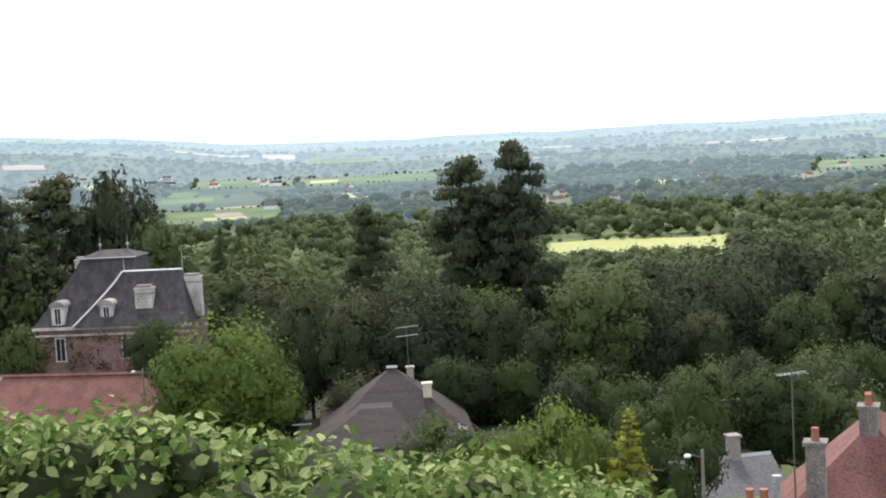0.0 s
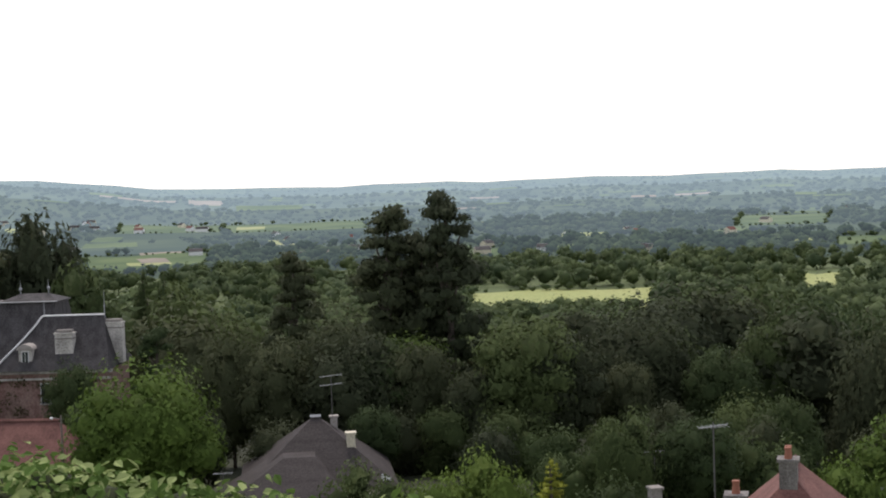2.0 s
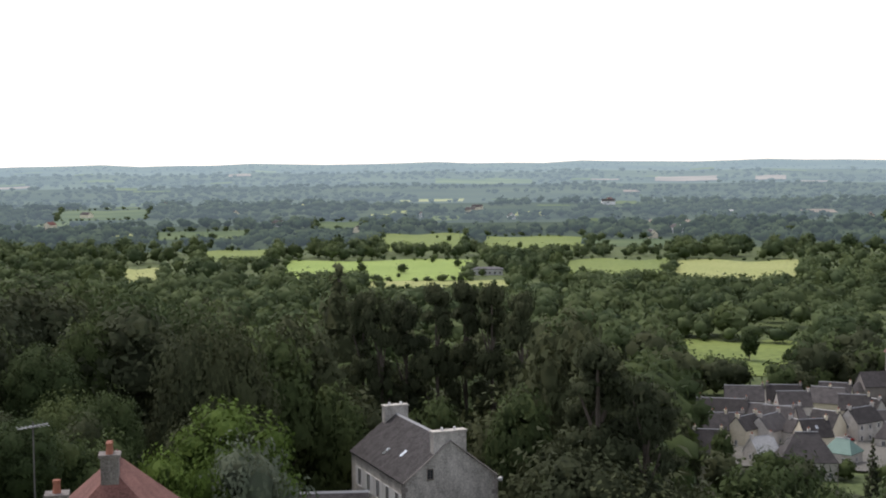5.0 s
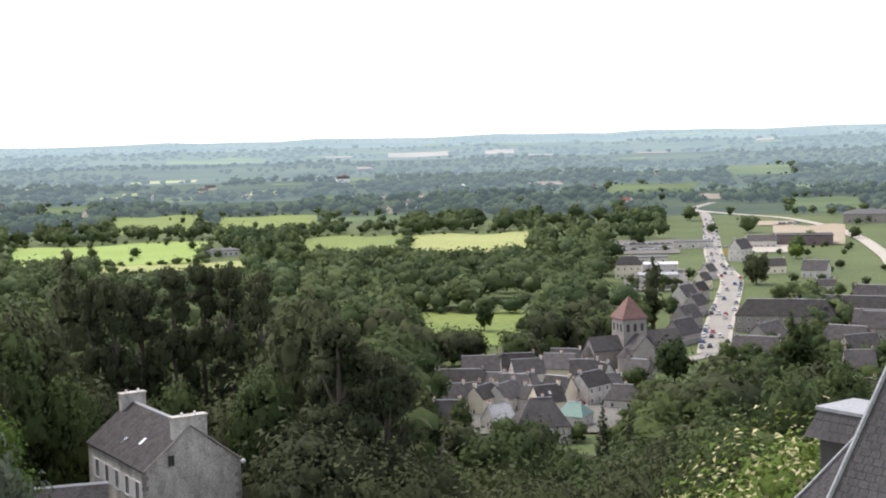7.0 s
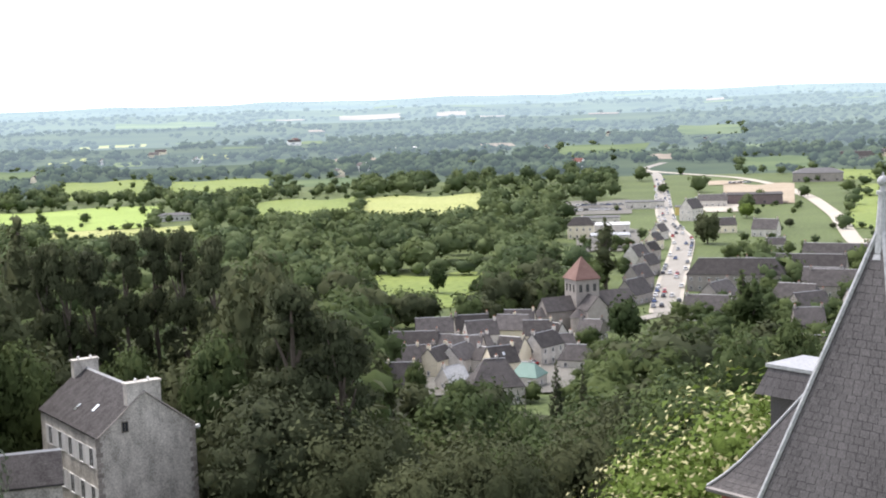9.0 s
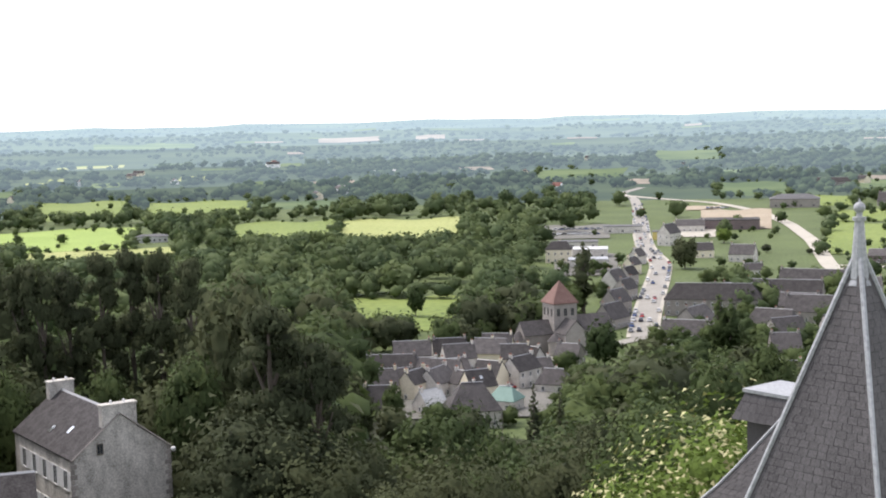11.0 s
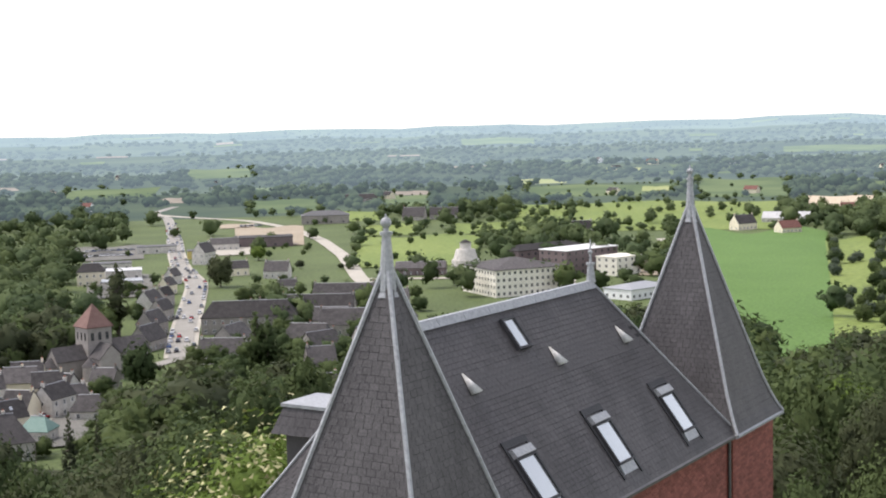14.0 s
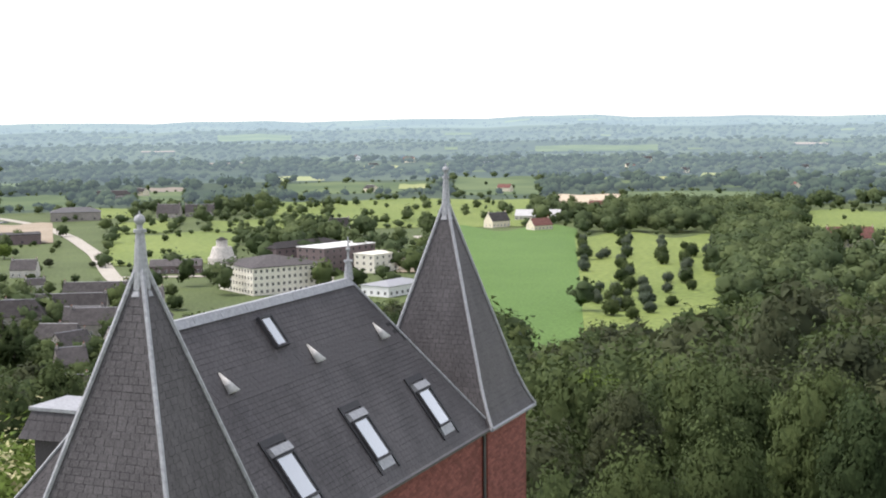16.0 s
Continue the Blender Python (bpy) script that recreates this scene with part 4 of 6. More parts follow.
tree("broad", "g", 77.3, 116.7, 18.0, 0.62)
tree("broad", "d", 74.6, 87.5, 15.4, 0.62)
tree("broad", "d", 672.5, 433.4, 5.0, 1.60)
tree("broad", "d", 657.1, 438.6, 3.5, 1.60)
tree("broad", "d", 676.4, 408.1, 3.5, 1.60)
tree("broad", "l", 708.8, 487.0, 9.0, 1.60)
tree("wide", "g", 145.9, 34.7, 22.1, 0.62)
tree("wide", "g", 137.2, 27.9, 18.3, 0.62)
tree("wide", "d", 179.0, 19.4, 15.5, 0.70)
tree("wide", "d", 329.7, 15.0, 30.5, 0.77)
tree("wide", "g", 69.2, 10.6, 9.6, 0.62)
tree("wide", "g", 74.7, 6.9, 10.5, 0.62)
tree("broad", "g", 90.0, 2.3, 15.2, 0.62)
tree("broad", "g", 80.0, -0.7, 12.8, 0.62)
tree("bush", "g", 73.6, 14.4, 10.1, 0.62)
tree("broad", "g", 129.2, 14.5, 14.7, 0.63)
tree("broad", "d", 108.5, 18.0, 13.3, 0.63)
tree("wide", "d", 199.6, 12.1, 20.6, 0.62)
tree("wide", "g", 170.0, 1.2, 20.1, 0.62)
tree("broad", "d", 327.5, 40.8, 22.1, 0.76)
tree("wide", "l", 43.6, 29.2, 11.9, 1.05, flowers=True)
tree("wide", "l", 41.2, 29.5, 10.4, 1.05, flowers=True)
tree("wide", "l", 38.6, 29.9, 8.8, 1.05, flowers=True)
tree("broad", "l", 47.6, 29.6, 13.0, 1.05, flowers=True)

az, d = scatter(76, 108, 8.5, -8, 33)          # shrubs at the foot of the woods
h = rng.uniform(4, 8, len(d))
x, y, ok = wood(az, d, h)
for i in np.where(ok)[0]:
    tree("bush", rng.choice(["g", "d"]), x[i], y[i], h[i], rng.uniform(0.6, 0.9))
# the nearer woods, tree by tree
az, d = scatter(100, 178, 11.5)
h = rng.uniform(12, 19, len(d))
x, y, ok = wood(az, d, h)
for i in np.where(ok)[0]:
    right = az[i] > 60
    tone = rng.choice(["g", "d", "l"], p=[0.55, 0.43, 0.02] if right else [0.5, 0.48, 0.02])
    tree(rng.choice(["broad", "wide"], p=[0.6, 0.4]), tone, x[i], y[i], h[i], rng.uniform(0.85, 1.1))


def mass(name, label, mat, az, d, h, kinds, blob, n_leaf, leaf, n_lump, seed, spread=1.0, kind_of="stuff"):
    """Woods too many to count, joined."""
    r = np.random.default_rng(seed)
    base = []
    for k in kinds:
        for j in range(3):
            lumps = shape(k, r, n_lump)
            v, f = blobs(lumps, blob, r)
            nb, way = len(v), [np.zeros((0, 3))]
            if n_leaf:
                lv, lf = leaves_on(lumps, n_leaf, leaf, r, way=way)
                v, f = np.concatenate([v, lv]), np.concatenate([f, lf + len(v)])
            base.append((v, f, soft_normals(v, nb, way[-1])))
    x, y = d * np.sin(np.radians(az)), d * np.cos(np.radians(az))
    z = ground_z(x, y)
    pick = r.integers(0, len(base), len(d))
    V, F, T, N, o = [], [], [], [], 0
    for b, (v, f, nv) in enumerate(base):
        i = np.where(pick == b)[0]
        if not len(i):
            continue
        a = r.uniform(0, 6.28, len(i))
        c, s = np.cos(a), np.sin(a)
        sp = h[i] * spread * r.uniform(0.85, 1.2, len(i))
        P = np.stack([(v[None, :, 0] * c[:, None] - v[None, :, 1] * s[:, None]) * sp[:, None] + x[i][:, None],
                      (v[None, :, 0] * s[:, None] + v[None, :, 1] * c[:, None]) * sp[:, None] + y[i][:, None],
                      v[None, :, 2] * h[i][:, None] + z[i][:, None] - 0.06 * h[i][:, None]], -1)
        V.append(P.reshape(-1, 3))
        N.append(np.stack([nv[None, :, 0] * c[:, None] - nv[None, :, 1] * s[:, None], nv[None, :, 0] * s[:, None] + nv[None, :, 1] * c[:, None], np.repeat(nv[None, :, 2], len(i), 0)], -1).reshape(-1, 3))
        F.append((f[None] + (np.arange(len(i)) * len(v))[:, None, None] + o).reshape(-1, 3))
        T.append(np.repeat(r.random(len(i)), len(v)))
        o += len(i) * len(v)
    if o == 0:
        return
    return tagged(arrays(name, np.concatenate(V), np.concatenate(F), mat, tint=np.concatenate(T), smooth=True, normals=np.concatenate(N)), label, "woods", kind=kind_of)


def patchy(az, d, scale):
    x, y = d * np.sin(np.radians(az)), d * np.cos(np.radians(az))
    return np.array([noise.noise(Vector((a / scale, b / scale, 3.3))) for a, b in zip(x, y)])


az, d = scatter(172, 520, 11.5)
h = rng.uniform(11, 23, len(d))
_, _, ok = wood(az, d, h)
dark = rng.random(len(d)) < 0.45
for mm, nm, sel in ((LEAF, "woodland", ok & ~dark), (LEAF_DARK, "dark_woodland", ok & dark)):
    mass(nm, "dense green broadleaf woods on the valley side", mm, az[sel], d[sel], h[sel], ("broad", "wide"), ICO1, 230, 0.06, 9, 21, 1.0)
az, d = scatter(510, 1300, 15.0)
h = rng.uniform(7, 19, len(d))
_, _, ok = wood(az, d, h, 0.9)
ok &= patchy(az, d, 110) > np.where(d > 750, -0.36, -0.6)
dark = rng.random(len(d)) < 0.3
for mm, nm, sel in ((LEAF_HAZED, "hedgerow_trees", ok & ~dark), (LEAF, "dark_hedgerow_trees", ok & dark)):
    mass(nm, "hedgerow trees and copses on the valley floor", mm, az[sel], d[sel], h[sel], ("broad", "wide"), ICO1, 64, 0.095, 5, 22, 1.05)
az, d = scatter(500, 900, 15, -24, 48)             # denser woods below the hill
h = rng.uniform(9, 18, len(d))
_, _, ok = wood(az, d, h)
mass("valley_woods", "dense woods at the foot of the hill", LEAF_HAZED, az[ok], d[ok], h[ok], ("broad", "wide"), ICO1, 64, 0.095, 5, 25, 1.05)
az, d = scatter(560, 1180, 13, 80, 89)             # the wood round the orchard
h = rng.uniform(12, 21, len(d))
ok = ((az > 84.6) & (d < 900) | (d > 955)) & ~((az > 87.6) & (d > 850))
mass("orchard_wood", "rounded broadleaf trees round the orchard", LEAF_HAZED, az[ok], d[ok], h[ok], ("broad", "wide"), ICO1, 150, 0.065, 7, 28, 1.05)
# hedges along the borders of the fields
ha, hd = [], []
for _, _, a0, a1, d0, d1, s in FIELDS[:34]:
    for dd, off in ((d0, 0.0), (d1, s)):
        n = int(radians(a1 - a0) * dd / 8)
        ha += list(np.linspace(a0 + off, a1 + off, n) + rng.uniform(-0.05, 0.05, n))
        hd += list(dd + rng.uniform(-7, 7, n))
    for aa in (a0, a1):
        n = int((d1 - d0) / 11)
        ha += list(np.linspace(aa, aa + s, n) + rng.uniform(-0.06, 0.06, n))
        hd += list(np.linspace(d0, d1, n) + rng.uniform(-4, 4, n))
ha, hd = np.array(ha), np.array(hd)
keep = (rng.random(len(ha)) < 0.72) & ~((ha > 73.4) & (ha < 79.2) & (hd < 1020)) & ~((ha > 50.4) & (ha < 54.4))
hh = np.where(rng.random(len(ha)) < 0.25, rng.uniform(6, 10, len(ha)), rng.uniform(2.0, 5.0, len(ha)))
mass("field_hedges", "bushy hedges round the fields", LEAF_HAZED, ha[keep], hd[keep], hh[keep], ("wide",), ICO1, 40, 0.11, 2, 26, 1.3)
# distant woods, with the same haze emission as their band of land
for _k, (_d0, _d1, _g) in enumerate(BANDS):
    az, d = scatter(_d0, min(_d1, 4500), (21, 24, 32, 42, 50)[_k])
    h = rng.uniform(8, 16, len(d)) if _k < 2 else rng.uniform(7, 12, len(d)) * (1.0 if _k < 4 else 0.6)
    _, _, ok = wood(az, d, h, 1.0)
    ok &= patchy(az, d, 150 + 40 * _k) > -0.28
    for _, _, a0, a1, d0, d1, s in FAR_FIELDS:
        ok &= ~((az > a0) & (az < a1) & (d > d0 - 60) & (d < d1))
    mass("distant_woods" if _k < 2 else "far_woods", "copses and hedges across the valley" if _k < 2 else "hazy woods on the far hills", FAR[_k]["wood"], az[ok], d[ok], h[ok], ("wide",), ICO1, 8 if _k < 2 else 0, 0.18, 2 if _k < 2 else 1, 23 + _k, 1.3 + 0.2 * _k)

# ---- houses ----
def windows_on(parent, spots, frame_mat=None, shutters=False):
    """spots: (x, y, z, width, height, axis) on the walls; axis is the outward way."""
    for x, y, z, w, h, ax in spots:
        rz = {"-y": 0, "y": 180, "x": 90, "-x": -90}[ax]
        m = Matrix.Translation((x, y, z)) @ Matrix.Rotation(radians(rz), 4, "Z")
        bm = bmesh.new()
        t = max(w * 0.1, 0.06)
        for c, d in (((-w / 2, 0, 0), (t, 0.1, h)), ((w / 2, 0, 0), (t, 0.1, h)), ((0, 0, h / 2), (w + t, 0.1, t)), ((0, 0, -h / 2), (w + t * 2, 0.16, t)), ((0, 0.01, 0), (t * 0.6, 0.08, h))):
            box(bm, c, d)
        win = part("window", bm, frame_mat or WHITE, parent)
        win.matrix_basis = m
        for sx in (-1, 1) if shutters else ():
            bm = bmesh.new()
            box(bm, (sx * w * 0.95, 0.01, 0), (w * 0.75, 0.06, h * 1.02))
            part("shutter", bm, WHITE, win, "white painted shutter")
        bm = bmesh.new()
        box(bm, (0, 0.02, 0), (w - t, 0.06, h - t))
        part("pane", bm, GLASS, win)


def chimney(parent, x, y, z0, z1, sx, sy, mat, pots=2, pot_mat=None):
    bm = bmesh.new()
    box(bm, (x, y, (z0 + z1 - 0.12) / 2), (sx, sy, z1 - z0 - 0.12))
    box(bm, (x, y, z1 - 0.06), (sx + 0.16, sy + 0.16, 0.12))
    c = part("chimney", bm, mat, parent)
    for i in range(pots):
        o = (i - (pots - 1) / 2) * min(0.42, max(sx, sy) / max(pots, 1))
        px, py = (x + o, y) if sx >= sy else (x, y + o)
        bm = bmesh.new()
        cyl(bm, (px, py, z1), (px, py, z1 + 0.42), 0.15, 0.11, 8)
        cyl(bm, (px, py, z1 + 0.36), (px, py, z1 + 0.45), 0.14, 0.14, 8)
        part("chimney_pot", bm, pot_mat or POT, c)
    return c


def house(name, x, y, z, rot, L, W, H, R, wall_mat, roof_mat, label, group="", hip=0.0, chim=(), win="auto", over=0.3, shutters=False, foot=3.0, skylights=0):
    """Ridge along local x; z is the ground, H the eave's and R the roof's own height. hip: how far each ridge end is drawn in."""
    h = empty(name, pose(x, y, z, 0, 0, rot), label, "house", group)
    bm = bmesh.new()
    pts = [(sx * L / 2, sy * W / 2, zz) for sx in (-1, 1) for sy in (-1, 1) for zz in (-foot, H)]
    if not hip:
        pts += [(-L / 2, 0, H + R - 0.12), (L / 2, 0, H + R - 0.12)]
    hull(bm, pts)
    part("wall", bm, wall_mat, h)
    ov = over
    k = ov * R / (W / 2)
    rx = L / 2 + (0.15 if not hip else ov)
    if hip:
        bm = bmesh.new()
        hull(bm, [(sx * rx, sy * (W / 2 + ov), H - k * 0.5 + dz) for sx in (-1, 1) for sy in (-1, 1) for dz in (0, 0.14)] + [(sx * (L / 2 - hip), 0, H + R) for sx in (-1, 1)])
        part("roof", bm, roof_mat, h)
    else:
        for sy in (-1, 1):
            bm = bmesh.new()
            hull(bm, [(sx * rx, yy, zz + dz) for sx in (-1, 1) for yy, zz in ((sy * (W / 2 + ov), H - k), (0, H + R)) for dz in (0, 0.14)])
            part("roof", bm, roof_mat, h)
    bm = bmesh.new()
    hull(bm, [(sx * (rx - hip * 1.02), dy, H + R + dz) for sx in (-1, 1) for dy, dz in ((-0.16, 0.04), (0.16, 0.04), (0, 0.2))])
    part("ridge", bm, ZINC if roof_mat is not TILE_RED else TILE_RED, h)
    for c in chim:
        cx, cyy, top, sx, sy, pots = c
        chimney(h, cx, cyy, H + R * 0.35, H + R + top, sx, sy, wall_mat, pots)
    for i in range(skylights):
        sx = -L / 2 + L * (i + 1) / (skylights + 1)
        s = part("skylight", bmesh.new(), ZINC, h)
        a = math.atan2(R, W / 2)
        s.matrix_basis = Matrix.Translation((sx, -W / 4, H + R / 2 + 0.14)) @ Matrix.Rotation(a, 4, "X")
        bm = bmesh.new()
        box(bm, (0, 0, 0.03), (0.8, 1.1, 0.08))
        part("pane", bm, PANE, s)
    if win == "auto":
        floors = max(int(H / 2.8), 1)
        nx, ny = max(int(L / 3.2), 1), max(int(W / 4), 1)
        spots = []
        for fl in range(floors):
            zc = 1.5 + fl * (H / floors)
            for i in range(nx):
                for sy, ax in ((-1, "-y"), (1, "y")):
                    spots.append((-L / 2 + L * (i + 0.5) / nx, sy * (W / 2 + 0.02), zc, 0.9, 1.3, ax))
            for i in range(ny):
                for sx, ax in ((-1, "-x"), (1, "x")):
                    spots.append((sx * (L / 2 + 0.02), -W / 2 + W * (i + 0.5) / ny, zc, 0.8, 1.2, ax))
        windows_on(h, spots, shutters=shutters)
    elif win:
        windows_on(h, win, shutters=shutters)
    return h


# stone house with two broad chimneys
SH = house("stone_house", 62.7, 111.88, 44.0, 81.0, 15.0, 8.8, 8.0, 3.4, STONE_OLD, SLATE_STREAKED, "tall grey rendered stone house with slate roof and shuttered windows", hip=0, win=[], over=0.15)
for sx, w in ((-1, 3.1), (1, 2.4)):
    bm = bmesh.new()
    box(bm, (sx * 7.1, 0, 11.2), (0.85, w, 2.0))
    box(bm, (sx * 7.1, 0, 12.26), (1.0, w + 0.2, 0.14))
    c = part("chimney", bm, STONE_OLD, SH, "broad rendered chimney stack")
    for yy in (-0.6, 0.6):
        bm = bmesh.new()
        cyl(bm, (sx * 7.1, yy, 12.33), (sx * 7.1, yy, 12.58), 0.14, 0.12, 8)
        part("chimney_pot", bm, WHITE, c)
windows_on(SH, [(-7.52, 1.9, 8.6, 0.55, 0.9, "-x")], WOOD)
windows_on(SH, [(x, 4.42, z, 0.95, 1.7, "y") for x in (-5.8, -3.2, -0.5, 2.2, 4.9) for z in (6.0, 2.6)], WHITE, True)
for k in range(18):
    for sy in (-1, 1):
        bm = bmesh.new()
        box(bm, (-7.5, sy * (4.4 - (0.0 if k % 2 else 0.1)), 0.2 + k * 0.45), (0.1, 0.34 if k % 2 else 0.6, 0.4))
        part("quoin", bm, STONE_DARK, SH)
for x, y in ((-2.6, 2.6), (0.8, 3.1)):
    s = part("skylight", bmesh.new(), ZINC, SH, "small pale roof window")
    s.matrix_basis = Matrix.Translation((x, y, 11.4 - 3.4 * y / 4.4 + 0.14)) @ Matrix.Rotation(-math.atan2(3.4, 4.4), 4, "X")
    bm = bmesh.new()
    box(bm, (0, 0, 0.03), (0.55, 0.8, 0.08))
    part("pane", bm, PANE, s)
part("barge_strip", tube([(-7.66, sy * 4.5, 7.98 + (0.0 if sy else 3.52)) for sy in (-1, 0, 1)], 0.06, 6), STONE_DARK, SH)
bm = bmesh.new()
bmesh.ops.create_uvsphere(bm, u_segments=10, v_segments=8, radius=0.22, matrix=Matrix.Translation((-7.6, -4.8, 7.6)))
cyl(bm, (-7.6, -4.8, 7.6), (-7.5, -4.3, 7.7), 0.03, 0.03, 6)
part("wall_lamp", bm, WHITE, SH, "white globe lamp at the eave corner")


def from_corner(az, d, rot, lx, ly):
    """Where a house's middle lies, when its local point (lx, ly) is at this bearing and distance."""
    p, a = polar(az, d), radians(rot)
    return p.x - (lx * math.cos(a) - ly * math.sin(a)), p.y - (lx * math.sin(a) + ly * math.cos(a))


house("annex", 44.6, 97.4, 49.0, -26.0, 9.0, 5.0, 3.4, 1.9, STONE_OLD, SLATE_STREAKED, "low annex with a dark slate roof and pale ridge", win=[], over=0.15)
_x, _y = from_corner(-12.59, 104, -9.5, 8.3, -3.8)
BARN = house("barn", _x, _y, 54.8, -9.5, 16.0, 7.0, 4.9, 3.2, STONE_DARK, TILE_RED, "long stone barn with a mossy red tile roof", win=[], hip=2.4)
BUNG = house("bungalow", -4.9, 99.9, 55.7, 4.0, 10.4, 9.6, 3.4, 4.2, CREAM, SLATE_BROWN, "cream house with a brown-grey hipped tile roof", win=[], hip=5.0)
bm = bmesh.new()
hull(bm, [(-6.3, -7.6, 3.4), (1.5, -7.6, 3.4), (-6.3, -1, 3.4), (1.5, -1, 3.4), (-2.4, -4.4, 5.6), (-0.2, -4.4, 5.6), (-2.4, -1, 5.6), (-0.2, -1, 5.6), (-6.3, -7.6, 3.25), (1.5, -7.6, 3.25)])
part("wing_roof", bm, SLATE_BROWN, BUNG, "lower hipped tile roof of the front wing")
bm = bmesh.new()
box(bm, (-2.4, -4.2, 1.2), (7.0, 6.0, 4.2))
part("wing_wall", bm, CREAM, BUNG)
chimney(BUNG, 2.4, -2.0, 4.2, 6.75, 0.62, 0.62, CREAM, 0)
_c = chimney(BUNG, 1.35, 1.0, 5.0, 7.5, 0.5, 0.5, STONE_DARK, 0)
bm = bmesh.new()
hull(bm, [(4.3, -4.7, 2.9), (5.1, -4.7, 2.9), (4.3, -4.78, 4.0), (4.9, -4.78, 4.0), (4.3, -4.7, 4.2)])
part("gable_panel", bm, WHITE, BUNG)


def aerial(x, y, z0, z1, n, span, label, turn=20.0):
    a = empty("aerial", pose(x, y, z0, 0, 0, turn), label, "antenna")
    bm = bmesh.new()
    cyl(bm, (0, 0, 0), (0, 0, z1 - z0), 0.035, 0.025, 6)
    part("mast", bm, IRON, a)
    for k in range(n):
        zz = (z1 - z0) * (0.97 - 0.2 * k)
        bm = bmesh.new()
        cyl(bm, (-span * 0.5, 0, zz), (span * 0.5, 0, zz + 0.08), 0.02, 0.02, 5)
        beam = part("beam", bm, ZINC, a)
        for j in range(7):
            xx = -span * 0.45 + span * 0.9 * j / 6
            bm = bmesh.new()
            cyl(bm, (xx, -0.28, zz + 0.03), (xx, 0.28, zz + 0.03), 0.011, 0.011, 4)
            part("rod", bm, ZINC, beam)


_p = BUNG.matrix_basis @ Vector((1.25, 0.8, 0))
aerial(_p.x, _p.y, 63.0, 66.2, 2, 1.7, "thin television aerial on the bungalow roof")
aerial(-10.6, 90.5, 57.5, 61.5, 1, 1.3, "small television aerial behind the hedge", -10)
aerial(11.6, 48.0, 65.0, 71.2, 1, 1.1, "tall mast with a wiry television aerial", 10)
aerial(16.2, 82.0, 57.0, 63.5, 1, 2.2, "old television aerial beside the trees", 0)

# tiled house with chimneys
RED = house("tiled_house", 16.6, 55.2, 60.0, 70.0, 9.5, 8.4, 3.6, 4.3, GRANITE, TILE_RED, "stone house with a lichened red tile roof", win=[], hip=3.2, over=0.2)
chimney(RED, -1.6, 0.1, 5.0, 8.6, 0.7, 0.7, GRANITE, 2)
STUB = house("gabled_house", 11.2, 44.2, 60.0, 72.0, 6.5, 6.0, 4.0, 2.7, GRANITE, TILE_RED, "granite gabled house with red tiles", win=[], over=0.1)
chimney(STUB, 2.8, 0, 5.4, 8.9, 0.66, 0.66, GRANITE, 1)
GREY = house("slate_house", 12.5, 72.9, 57.2, 12.0, 8.0, 7.5, 2.4, 2.3, STONE, SLATE_PALE, "low house with a plain grey slate roof", win=[], over=0.2, hip=0.0)
chimney(GREY, 2.0, 0.0, 3.6, 6.0, 0.6, 0.6, STONE_DARK, 0)
bm = bmesh.new()
cyl(bm, (9.35, 40.95, 62), (9.35, 40.95, 69.1), 0.11, 0.11, 10)
cyl(bm, (9.35, 40.95, 69.16), (9.35, 40.95, 69.3), 0.15, 0.15, 10)
cyl(bm, (9.35, 40.95, 69.1), (9.35, 40.95, 69.16), 0.06, 0.06, 6)
tagged(part("flue_pipe", bm, ZINC), "steel flue pipe with a cowl", "flue")


STACK = empty("chimney_stack", pose(8.75, 41.0, 0, 0, 0, -12), "stone chimney stack with terracotta pots", "chimney")
chimney(STACK, 0, 0, 58.0, 68.45, 0.9, 0.6, STONE_DARK, 2)


def pole(x, y, h, label, lamp=False, name="utility_pole"):
    p = empty(name, pose(x, y, gz(x, y), 0, 0, 0), label, "pole")
    bm = bmesh.new()
    cyl(bm, (0, 0, -0.5), (0, 0, h), 0.09, 0.06, 8)
    part("post", bm, WOOD, p)
    if lamp:
        bm = bmesh.new()
        cyl(bm, (0, 0, h - 0.3), (-0.5, -0.2, h - 0.1), 0.03, 0.03, 6)
        part("arm", bm, IRON, p)
        bm = bmesh.new()
        bmesh.ops.create_uvsphere(bm, u_segments=10, v_segments=6, radius=0.14, matrix=Matrix.Translation((-0.6, -0.25, h - 0.15)) @ Matrix.Diagonal((1, 1, 0.6, 1)))
        part("lamp_head", bm, WHITE, p)


pole(*polar(-13.0, 100).xy, 7.6, "grey wooden street lamp pole with a pale head", True, "street_lamp")
pole(*polar(20.9, 86).xy, 6.0, "wooden utility pole at the garden edge", True, "street_lamp")
pole(*polar(23.9, 98).xy, 5.5, "weathered wooden utility pole")
pole(*polar(25.0, 110).xy, 6.0, "weathered wooden utility pole among trees")
pole(*polar(46.3, 285).xy, 11.0, "tall lamp post in the town")
pole(*polar(9.9, 52).xy, 4.4, "grey wooden pole beside the slate roof", True, "street_lamp")

# ---- the mansion ----
MA = radians(-6)
MX, MY, MZ = -41.4, 135.3, 63.2
mansion = empty("mansion", pose(MX, MY, MZ, 0, 0, -6) @ Matrix.Diagonal((0.87, 1, 1, 1)), "creeper-covered brick mansion with steep slate mansard roofs", "mansion")
bm = bmesh.new()
box(bm, (5.25, 5.6, -5.6), (10.2, 10.6, 11))
_w = part("wall", bm, BRICK_OLD, mansion, "old brick wall with creeper")
bm = bmesh.new()
box(bm, (11.2, 3.7, -5.6), (12.6, 7.2, 11))
part("wing_wall", bm, BRICK_OLD, mansion)


